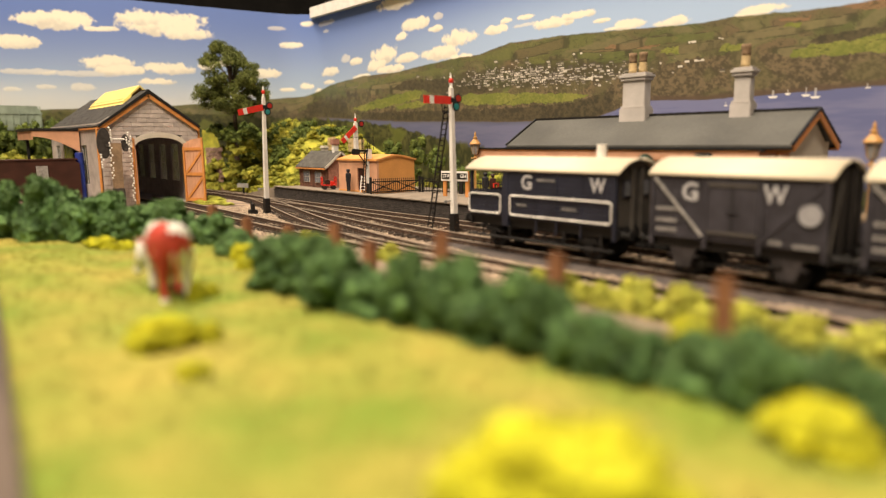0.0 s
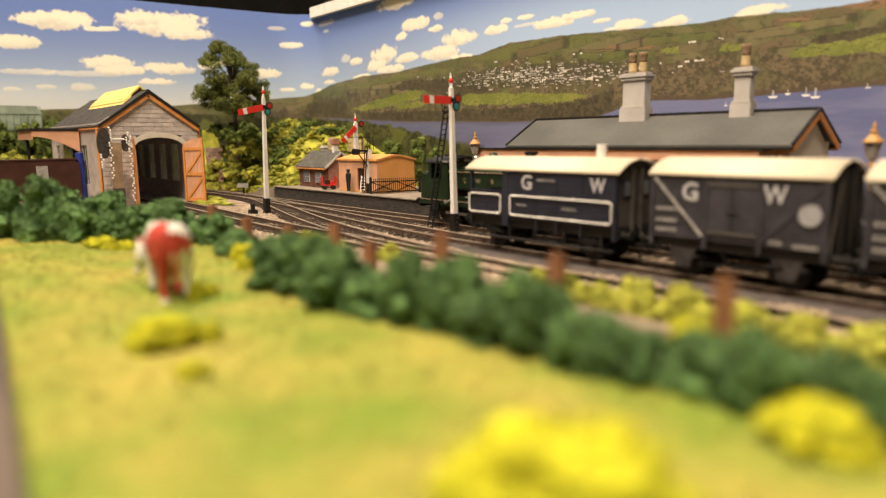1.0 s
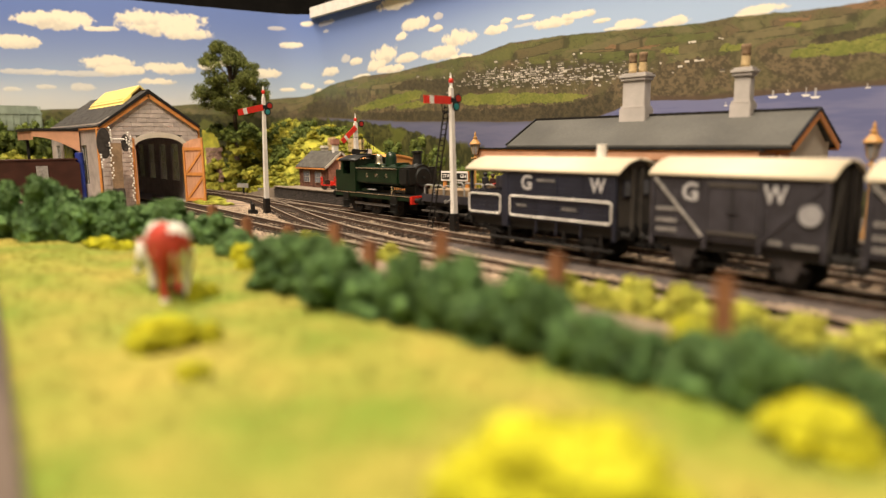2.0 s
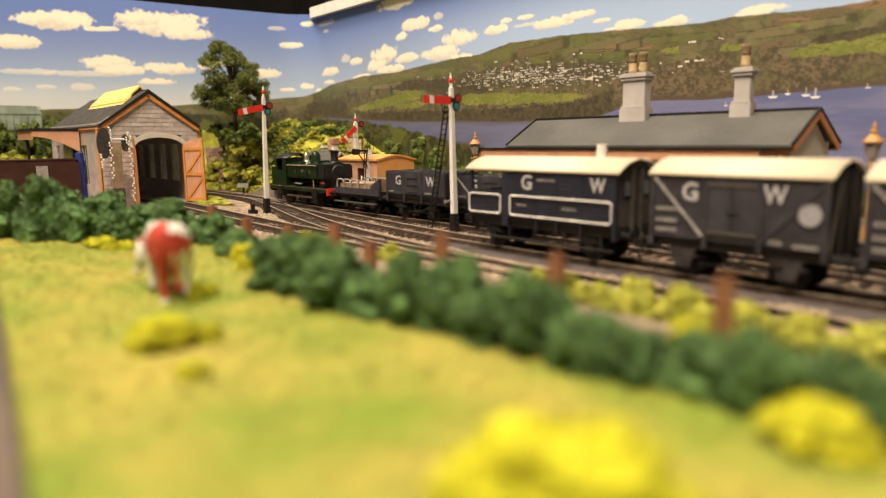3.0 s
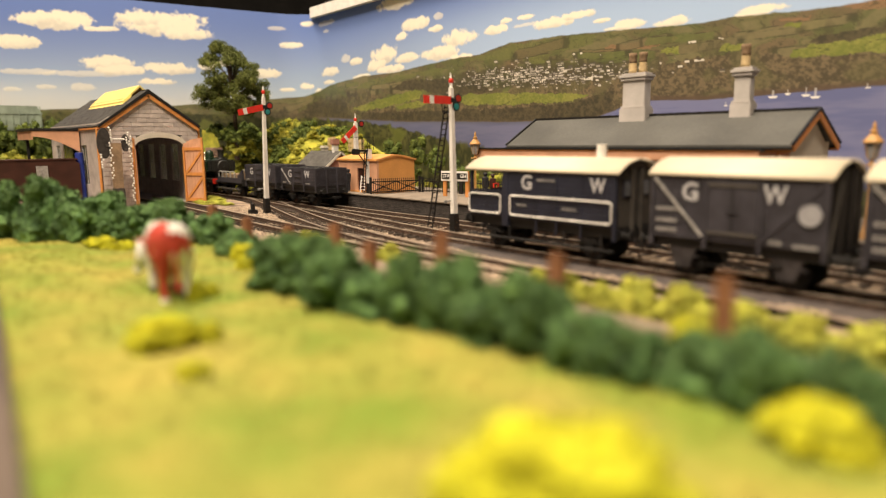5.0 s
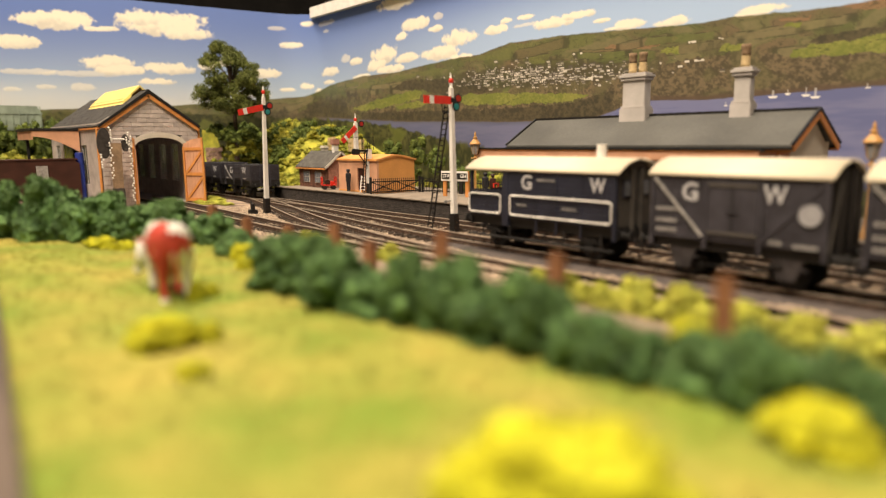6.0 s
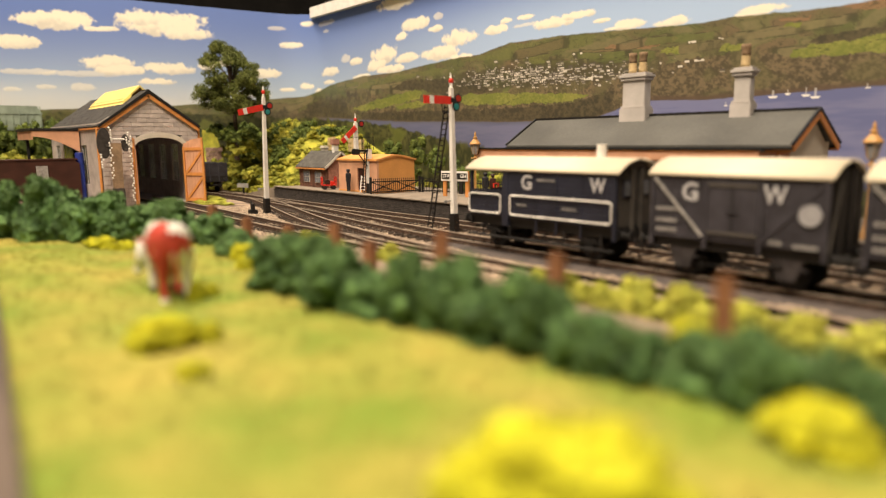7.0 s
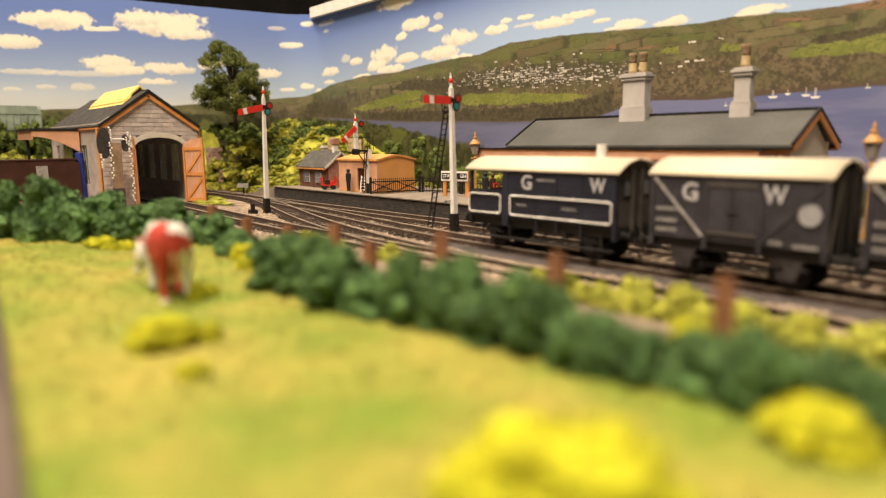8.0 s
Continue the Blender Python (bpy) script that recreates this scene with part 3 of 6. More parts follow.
def rails(kind, length, name, label):
    t = thing("track", 0, 0, 0, label=label, category="track", kind="structure")
    t.name = name
    for side in (-8.7, 8.7):
        for nm, mt, w, z0, z1 in (("rail_head", "rail", 0.9, -0.55, 0.0), ("rail_web", "rail_side", 0.55, -2.2, -0.55), ("rail_foot", "rail_side", 1.7, -2.5, -2.2)):
            bm = B()
            last = None
            for k in range(int(length / 10) + 1):
                x, y = track_point(kind, k * 10)
                x2, y2 = track_point(kind, k * 10 + 1)
                d = Vector((x2 - x, y2 - y, 0)).normalized()
                nrm = Vector((-d.y, d.x, 0))
                c = Vector((x, y, 0)) + nrm * side
                ring = [bm.verts.new(c + nrm * a + Vector((0, 0, q))) for a, q in ((-w / 2, z0), (w / 2, z0), (w / 2, z1), (-w / 2, z1))]
                if last:
                    for j in range(4):
                        bm.faces.new((last[j], last[(j + 1) % 4], ring[(j + 1) % 4], ring[j]))
                last = ring
            bmesh.ops.recalc_face_normals(bm, faces=bm.faces)
            part(nm, bm, mt, t)
    sl = mesh_of(box(B(), -1.6, 1.6, -16, 16, -4.2, -2.5, bevel=0.2), "sleeper")
    ch = mesh_of(boxes((-1.2, 1.2, -10.2, -7.2, -2.5, -1.6), (-1.2, 1.2, 7.2, 10.2, -2.5, -1.6)), "rail_side")
    k = 0.0
    while k < length:
        x, y = track_point(kind, k)
        x2, y2 = track_point(kind, k + 1)
        for nm, me in (("sleeper", sl), ("rail_chair", ch)):
            ob = new(nm, me)
            ob.parent = t
            ob.matrix_basis = pose(x * MM, y * MM, 0, 0, 0, math.degrees(math.atan2(y2 - y, x2 - x)) + random.uniform(-1, 1))
        k += 8.6
    return t


rails("platform", 1560, "track_platform", "steel rails on dark sleepers beside the platform")
rails("siding", 815, "track_siding", "weathered siding track under the parked vans")
rails("front", 880, "track_front", "front track leading to the engine shed")
rails("cross", 770, "track_crossing", "crossover track between the front road and siding")
# ---- rolling stock ----
def wheelset(parent, x, r=6.3):
    ob = part("axle", rod(B(), (0, -10, 0), (0, 10, 0), 1.0, seg=8), "underframe", parent, "black axle with two wheels")
    for s in (-1, 1):
        part("wheel", rod(rod(rod(B(), (0, s * 7.2, 0), (0, s * 8.0, 0), r + 0.8, seg=24), (0, s * 8.0, 0), (0, s * 9.8, 0), r, seg=24), (0, s * 9.8, 0), (0, s * 10.0, 0), r * 0.75, seg=24), "underframe", ob)
        sp = B()
        for k in range(4):
            a = k * math.pi / 4
            bar(sp, (r * 0.7 * math.cos(a), s * 10.05, r * 0.7 * math.sin(a)), (-r * 0.7 * math.cos(a), s * 10.05, -r * 0.7 * math.sin(a)), 0.8, 0.5)
        part("spokes", sp, "rail_side", ob)
    ob.matrix_basis = pose(x * MM, 0, r * MM)
    return ob


def underframe(t, length, axles, r=6.3, iron="underframe"):
    """Solebars, headstocks, buffers, axleguards and brake gear; x runs from 0 to length."""
    part("solebar", boxes((1, length - 1, -14, -12.4, 12.2, 16.2), bevel=0.2), "underframe", t)
    part("solebar", boxes((1, length - 1, 12.4, 14, 12.2, 16.2), bevel=0.2), "underframe", t)
    for x0, s in ((0, -1), (length, 1)):
        part("headstock", boxes((x0 - 1, x0 + 1, -15, 15, 11.8, 16.2), bevel=0.25), "underframe", t)
        for y in (-11.5, 11.5):
            bm = B()
            rod(bm, (x0 + s, y, 14), (x0 + s * 4, y, 14), 1.5, 1.2)
            rod(bm, (x0 + s * 4, y, 14), (x0 + s * 5.6, y, 14), 0.8)
            rod(bm, (x0 + s * 5.6, y, 14), (x0 + s * 6.3, y, 14), 2.3)
            part("buffer", bm, "underframe", t)
        bm = B()
        bar(bm, (x0 + s, 0, 8.5), (x0 + s * 8, 0, 8.5), 2.0, 1.2)
        bar(bm, (x0 + s * 7.5, -5, 8.5), (x0 + s * 7.5, 5, 8.5), 0.8, 1.6)
        part("coupling", bm, "underframe", t)
    sets = []
    for x in axles:
        sets.append(wheelset(t, x, r))
        for y in (-1, 1):
            bm = B()
            if iron == "underframe":
                prism(bm, [(x - 6, 13), (x + 6, 13), (x + 2.2, 4.6), (x - 2.2, 4.6)], y * 11.2 - 0.5, y * 11.2 + 0.5, "y")
            else:
                prism(bm, [(x - 6.2, 13), (x + 6.2, 13), (x + 3.2, 4.2), (x - 3.2, 4.2)], y * 13.2 - 0.6, y * 13.6 + 0.6, "y")
            box(bm, x - 2.2, x + 2.2, y * 12.4 - 1.3, y * 12.4 + 1.3, 4.2, 8.2, bevel=0.4)
            for k in range(3):
                box(bm, x - 7 + k * 1.6, x + 7 - k * 1.6, y * 12.8 - 0.7, y * 12.8 + 0.7, 8.4 + k * 0.9, 9.2 + k * 0.9)
            part("axleguard", bm, iron, t)
    mid = sum(axles) / len(axles)
    for y in (-1, 1):
        bm = B()
        bar(bm, (mid - 7, y * 12, 13), (mid, y * 12, 5.5), 0.8, 0.8)
        bar(bm, (mid + 7, y * 12, 13), (mid, y * 12, 5.5), 0.8, 0.8)
        bar(bm, (axles[0] + 5, y * 11.5, 6), (axles[-1] - 5, y * 11.5, 6), 0.9, 0.7)
        bar(bm, (mid, y * 14.2, 6.5), (mid + 20, y * 14.2, 9.5), 0.7, 0.7)
        for a, s in ((axles[0], 1), (axles[-1], -1)):
            box(bm, a + s * 7 - 1, a + s * 7 + 1, y * 9 - 1, y * 9 + 1, 3.5, 9.5)
        part("brake_gear", bm, "underframe", t)
    return sets


def arc_roof(width, eave, rise, n=14, thick=1.1):
    """Profile in y, z of a curved van roof."""
    w = width / 2
    topside = [(-w + 2 * w * i / n, eave + rise * (1 - (2 * i / n - 1) ** 2)) for i in range(n + 1)]
    under = [(y * 0.985, z - thick) for y, z in topside[::-1]]
    return [(-w, eave - 0.9)] + topside + [(w, eave - 0.9)] + under


def end_wall(bm, x0, x1, w, z0, eave, rise):
    n = 12
    prof = [(-w, z0)] + [(-w + 2 * w * i / n, eave + rise * (1 - (2 * i / n - 1) ** 2) - 1.2) for i in range(n + 1)] + [(w, z0)]
    prism(bm, prof, x0, x1, "x")


def planked(t, name, material, x0, x1, y, z0, z1, n, out):
    """A side of horizontal planks on a thin backing; out is the facing sign."""
    h = (z1 - z0) / n
    side = part(name, boxes((x0, x1, min(y, y - out * 0.3), max(y, y - out * 0.3), z0, z1)), material, t)
    for i in range(n):
        part("plank", boxes((x0, x1, min(y, y + out * 0.9), max(y, y + out * 0.9), z0 + i * h + 0.06, z0 + (i + 1) * h - 0.06), bevel=0.08), material, side)


def brake_van(x):
    t = thing("brake_van", x, 0, 0, label="dark blue-grey goods brake van with white roof and open veranda", category="brake van", group="parked vans")
    L, e = 96, 42.7
    underframe(t, L, (16, 80))
    part("floor", boxes((0, L, -15.4, 15.4, 16.2, 17.4)), "underframe", t)
    # cabin sides in planks
    for s in (-1, 1):
        planked(t, "cabin_side", "van_grey", 27, L, s * 15.2, 17.4, e, 9, s)
        planked(t, "veranda_side", "van_grey", 0, 27, s * 15.2, 17.4, 30.5, 5, s)
        part("veranda_rail", boxes((0, 27.5, s * 15.6 - 0.9, s * 15.6 + 0.9, 30.3, 31.3), bevel=0.2), "van_grey", t)
        part("veranda_post", boxes((0, 1.6, s * 15 - 0.9, s * 15 + 0.9, 17.4, e)), "van_grey", t)
        part("door_post", boxes((25, 29.5, s * 15.2 - 1.2, s * 15.2 + 1.2, 12.5, e), bevel=0.2), "van_grey", t)
        for xx in (49, 62, 77):
            part("side_strap", boxes((xx - 0.5, xx + 0.5, s * 16.2 - 0.25, s * 16.2 + 0.25, 11, e - 1)), "van_grey", t)
        part("corner_post", boxes((L - 1.4, L + 0.4, s * 15.4 - 1, s * 15.4 + 1, 11, e), bevel=0.2), "van_grey", t)
        # white handrails
        for a, b, z0, z1 in ((0.6, 24.5, 19.0, 29.0), (31.5, 94.5, 19.0, 29.0)):
            bm = B()
            y = s * 17.0
            for p, q in (((a + 1, z0), (b - 1, z0)), ((a + 1, z1), (b - 1, z1)), ((a, z0 + 1), (a, z1 - 1)), ((b, z0 + 1), (b, z1 - 1)), ((a, z0 + 1), (a + 1, z0)), ((a, z1 - 1), (a + 1, z1)), ((b, z0 + 1), (b - 1, z0)), ((b, z1 - 1), (b - 1, z1))):
                rod(bm, (p[0], y, p[1]), (q[0], y, q[1]), 0.42, seg=8)
            n = max(2, int((b - a) / 16) + 1)
            for i in range(n):
                xx = a + 2.5 + (b - a - 5) * i / (n - 1)
                for z in (z0, z1):
                    rod(bm, (xx, s * 15.6, z), (xx, y, z), 0.5, seg=6)
                    bmesh.ops.create_icosphere(bm, subdivisions=1, radius=0.75, matrix=Matrix.Translation((xx, y, z)))
            part("handrail", bm, "white", t, "white painted handrail")
        part("step_board", boxes((0, L, s * 16.8 - 1.2, s * 16.8 + 1.2, 6.2, 7.0)), "underframe", t)
        for xx in (10, 30, 66, 88):
            part("step_hanger", boxes((xx - 0.5, xx + 0.5, s * 15 - 0.4, s * 15 + 0.4, 6.5, 13)), "underframe", t)
    bm = B()
    end_wall(bm, L - 1.6, L - 0.4, 15.2, 17.4, e, 6.2)
    part("end_wall", bm, "van_end", t)
    bm = B()
    end_wall(bm, 27, 28, 15.2, 17.4, e, 6.2)
    part("cabin_bulkhead", bm, "van_grey", t)
    part("veranda_end", boxes((-0.4, 0.7, -15.2, 15.2, 17.4, 30.5), bevel=0.1), "van_grey", t)
    for y in (-7.5, 7.5):
        w = part("end_window", boxes((L - 0.4, L + 0.3, y - 3, y + 3, 31, 39), bevel=0.2), "van_grey", t)
        part("pane", boxes((L + 0.25, L + 0.4, y - 2.2, y + 2.2, 31.8, 38.2)), "window", w)
        part("end_stanchion", boxes((L - 0.3, L + 1.4, y * 0.45 - 0.7, y * 0.45 + 0.7, 12, 44)), "van_end", t)
    part("roof", prism(B(), arc_roof(34.5, e, 6.2), -2, L + 2), "roof_white", t, "off-white curved roof", True)
    ch = B()
    rod(ch, (74, 3, 47), (74, 3, 55), 2.6, 2.4)
    part("stove_chimney", ch, "white", t, "white stove chimney")
    letters("letter", "G", 10.4, "lettering", t, 42.5, -16.35, 35.8, bold=0.25)
    letters("letter", "W", 9.4, "lettering", t, 86.2, -16.35, 35.9, bold=0.2).scale.x = 0.86
    for xx, w, z in ((55, 12, 37.6), (39, 7, 24.4), (70, 9, 24.2)):
        for k in range(5):
            part("lettering_bar", boxes((xx - w / 2 + k * w / 5, xx - w / 2 + (k + 0.72) * w / 5, -16.4, -16.2, z - 0.6, z + 0.6)), "strap", t)
    return t


def box_van(x, name="box_van"):
    t = thing(name, x, 0, 0, label="dark grey goods van with white roof and pale diagonal strap", category="goods van", group="parked vans")
    L, e = 70.2, 43.4
    underframe(t, L, (14, L - 14), iron="dusty_frame")
    part("floor", boxes((0, L, -15.4, 15.4, 16.2, 17.4)), "underframe", t)
    for s in (-1, 1):
        planked(t, "side", "wagon_grey", 0, L, s * 15.2, 16.6, e, 11, s)
        for xx in (0.6, 24.5, 46.5, L - 0.6):
            part("side_post", boxes((xx - 0.9, xx + 0.9, s * 16.3 - 0.4, s * 16.3 + 0.4, 13, e - 0.5), bevel=0.1), "wagon_grey", t)
        d = part("door", boxes((25.6, 45.4, s * 16.3 - 0.35, s * 16.3 + 0.35, 18.4, e - 2), bevel=0.15), "wagon_grey", t)
        part("door_strap", boxes((25.6, 45.4, s * 16.8 - 0.2, s * 16.8 + 0.2, 38.6, 39.8)), "van_end", d)
        part("door_strap", boxes((25.6, 45.4, s * 16.8 - 0.2, s * 16.8 + 0.2, 19.6, 20.8)), "van_end", d)
        part("door_seam", boxes((35.3, 35.7, s * 16.8 - 0.15, s * 16.8 + 0.15, 18.6, e - 2.2)), "underframe", d)
        part("door_latch", boxes((33, 38, s * 17 - 0.25, s * 17 + 0.25, 28.4, 29.4)), "wagon_grey", d)
        part("diagonal_strap", bar(B(), (1.2, s * 16.55, 41.5), (23.5, s * 16.55, 18.2), 0.5, 1.3), "strap", t, "pale painted diagonal strap")
        part("diagonal_brace", bar(B(), (L - 1.2, s * 16.5, 41.5), (47.5, s * 16.5, 18.2), 0.5, 1.3), "wagon_grey", t)
    for x0, sg in ((0.6, -1), (L - 0.6, 1)):
        bm = B()
        end_wall(bm, x0 - 0.6, x0 + 0.6, 15.2, 16.6, e, 6.2)
        part("end_wall", bm, "van_end_brown", t)
        for y in (-5.2, 5.2):
            part("end_stanchion", boxes((x0 + sg * 1.2 - 0.7, x0 + sg * 1.2 + 0.7, y - 0.7, y + 0.7, 12, 46)), "van_end_brown", t)
        for y in (-1, 1):
            part("end_brace", bar(B(), (x0 + sg * 1, y * 15, 16), (x0 + sg * 1, y * 6, 42), 0.6, 1.1), "van_end", t)
    part("roof", prism(B(), arc_roof(34.5, e, 6.2), -1.2, L + 1.2), "roof_white", t, "off-white curved roof", True)
    letters("letter", "G", 10.2, "lettering", t, 17.6, -16.3, 35.6, bold=0.3)
    letters("letter", "W", 9.8, "lettering", t, 51.6, -16.6, 36.0, bold=0.2).scale.x = 0.84
    disc = B()
    rod(disc, (64.2, -16.9, 29.6), (64.2, -16.3, 29.6), 4.0, seg=28)
    part("white_disc", disc, "disc_grey", t, "pale grey painted disc")
    for xx, w, z in ((8, 11, 28.4), (7.5, 10, 23.6), (7.5, 9.5, 19.6), (52.5, 5, 18.5), (63.5, 9, 17.8)):
        for k in range(5):
            part("lettering_bar", boxes((xx - w / 2 + k * w / 5, xx - w / 2 + (k + 0.75) * w / 5, -16.45, -16.2, z - 0.75, z + 0.75)), "strap", t)
    return t


brake_van(0)
van = box_van(114.4)
van_far = copy_thing(van, pose((114.4 + 70.2 + 11.6) * MM, 0, 0))


def open_wagon(kind):
    t = thing("open_wagon", 0, 47, 0, label="dark grey open goods wagon loaded with coal" if kind == "coal" else "weathered grey plank wagon with pale diagonal stripe, loaded with coal", category="goods wagon", group="wagons of the train")
    L, e = (68, 35.6) if kind == "coal" else (64, 34.4)
    sets = underframe(t, L, (14, 50))
    part("floor", boxes((0, L, -15.2, 15.2, 16.2, 18.6)), "underframe", t)
    for s in (-1, 1):
        planked(t, "side", "wagon_grey", 0, L, s * 15.0, 18.4, e, 6, s)
        part("inner_side", boxes((0.5, L - 0.5, s * 14.6 - 0.35, s * 14.6 + 0.35, 17, e - 0.2)), "wagon_grey", t)
        for xx in (0.6, 22, 42, L - 0.6):
            part("side_post", boxes((xx - 0.8, xx + 0.8, s * 16.1 - 0.35, s * 16.1 + 0.35, 13, e), bevel=0.1), "wagon_grey", t)
        d = part("door", boxes((23, 41, s * 16.1 - 0.25, s * 16.1 + 0.25, 19, e - 1.2), bevel=0.1), "wagon_grey", t)
        for z in (20.5, 25.5, 30.5):
            part("door_strap", boxes((26, 38, s * 16.5 - 0.2, s * 16.5 + 0.2, z - 0.35, z + 0.35)), "underframe", d)
        if kind != "coal":
            part("diagonal_stripe", bar(B(), (1.0, s * 16.5, e - 1.5), (18, s * 16.5, 19), 0.35, 1.1), "strap", t, "pale painted diagonal stripe")
    for x0, sg in ((0.5, -1), (L - 0.5, 1)):
        h = (e - 18.4) / 6
        end = part("end_wall", boxes((x0 - 0.3, x0 + 0.3, -15.4, 15.4, 18.4, e)), "wagon_grey", t)
        for i in range(6):
            part("plank", boxes((x0 - 0.7, x0 + 0.7, -15.6, 15.6, 18.4 + i * h + 0.25, 18.4 + (i + 1) * h - 0.25), bevel=0.25), "wagon_grey", end)
        for y in (-5.5, 5.5):
            part("end_stanchion", boxes((x0 + sg * 1.1 - 0.6, x0 + sg * 1.1 + 0.6, y - 0.7, y + 0.7, 12, e), bevel=0.1), "wagon_grey", t)
    rng = random.Random(4 if kind == "coal" else 9)
    bm = B()
    box(bm, 1.5, L - 1.5, -14, 14, 18, e - 2.2)
    for _ in range(230):
        a, b = rng.uniform(2, L - 2), rng.uniform(-13, 13)
        r = rng.uniform(0.8, 1.9)
        hump = 1.6 * math.cos((a / L - 0.5) * 2.4) * math.cos(b / 13)
        m = pose(a, b, e - 2.2 + hump, rng.uniform(0, 360), rng.uniform(0, 360), 0) @ Matrix.Diagonal((r, r * 0.8, r * 0.7, 1))
        bmesh.ops.create_icosphere(bm, subdivisions=1, radius=1, matrix=m)
    part("coal_load", bm, "coal", t, "heaped black coal")
    letters("letter", "G", 9.5, "lettering", t, 15.0 if kind == "coal" else 17.8, -16.2 if kind == "coal" else -16.6, 28.5, bold=0.15)
    letters("letter", "W", 9.5, "lettering", t, 52.5 if kind == "coal" else 48.5, -16.2, 28.5, bold=0.15)
    for xx, w, z in ((6, 7, 20.4), (50, 8, 20.4)):
        for k in range(4):
            part("lettering_bar", boxes((xx - w / 2 + k * w / 4, xx - w / 2 + (k + 0.7) * w / 4, -16.2, -16.0, z - 0.5, z + 0.5)), "strap", t)
    return t, sets


def flat_wagon():
    t = thing("flat_wagon", 0, 47, 0, label="low black flat wagon with a row of pale hoops", category="goods wagon", group="wagons of the train")
    L = 64
    sets = underframe(t, L, (13, 51))
    part("deck", boxes((0, L, -15.6, 15.6, 16.2, 18.4), bevel=0.2), "underframe", t)
    for s in (-1, 1):
        part("side_rail", boxes((0, L, s * 15.4 - 0.5, s * 15.4 + 0.5, 14.8, 20.2), bevel=0.2), "wagon_grey", t)
        part("step_board", boxes((2, L - 2, s * 17 - 0.8, s * 17 + 0.8, 8.0, 9.0)), "van_end", t)
    part("tan_load", prism(B(), [(4, 18.4), (4, 23.4), (36, 23.8), (L - 10, 24.8), (L - 1.5, 28.0), (L - 1.5, 18.4)], -12.5, 12.5, "y"), "tan_cloth", t, "tan sheeted load rising to one end")
    part("load_end", prism(B(), [(L - 13, 18.4), (L - 13, 22.5), (L - 1, 28.6), (L - 0.4, 18.4)], -14.6, -12.6, "y"), "wagon_grey", t, "dark grey raised end board")
    for s in (-1, 1):
        for i in range(4):
            x0, x1 = 1.6 + i * 10.6, 11.6 + i * 10.6
            bm = B()
            y = s * 14.2
            for p, q in (((x0, 18.6), (x0, 24.6)), ((x0, 24.6), (x0 + 1.8, 26.6)), ((x0 + 1.8, 26.6), (x1 - 1.8, 26.6)), ((x1 - 1.8, 26.6), (x1, 24.6)), ((x1, 24.6), (x1, 18.6))):
                rod(bm, (p[0], y, p[1]), (q[0], y, q[1]), 0.62, seg=8)
            part("hoop", bm, "strap", t, "pale grey bent hoop")
    return t, sets


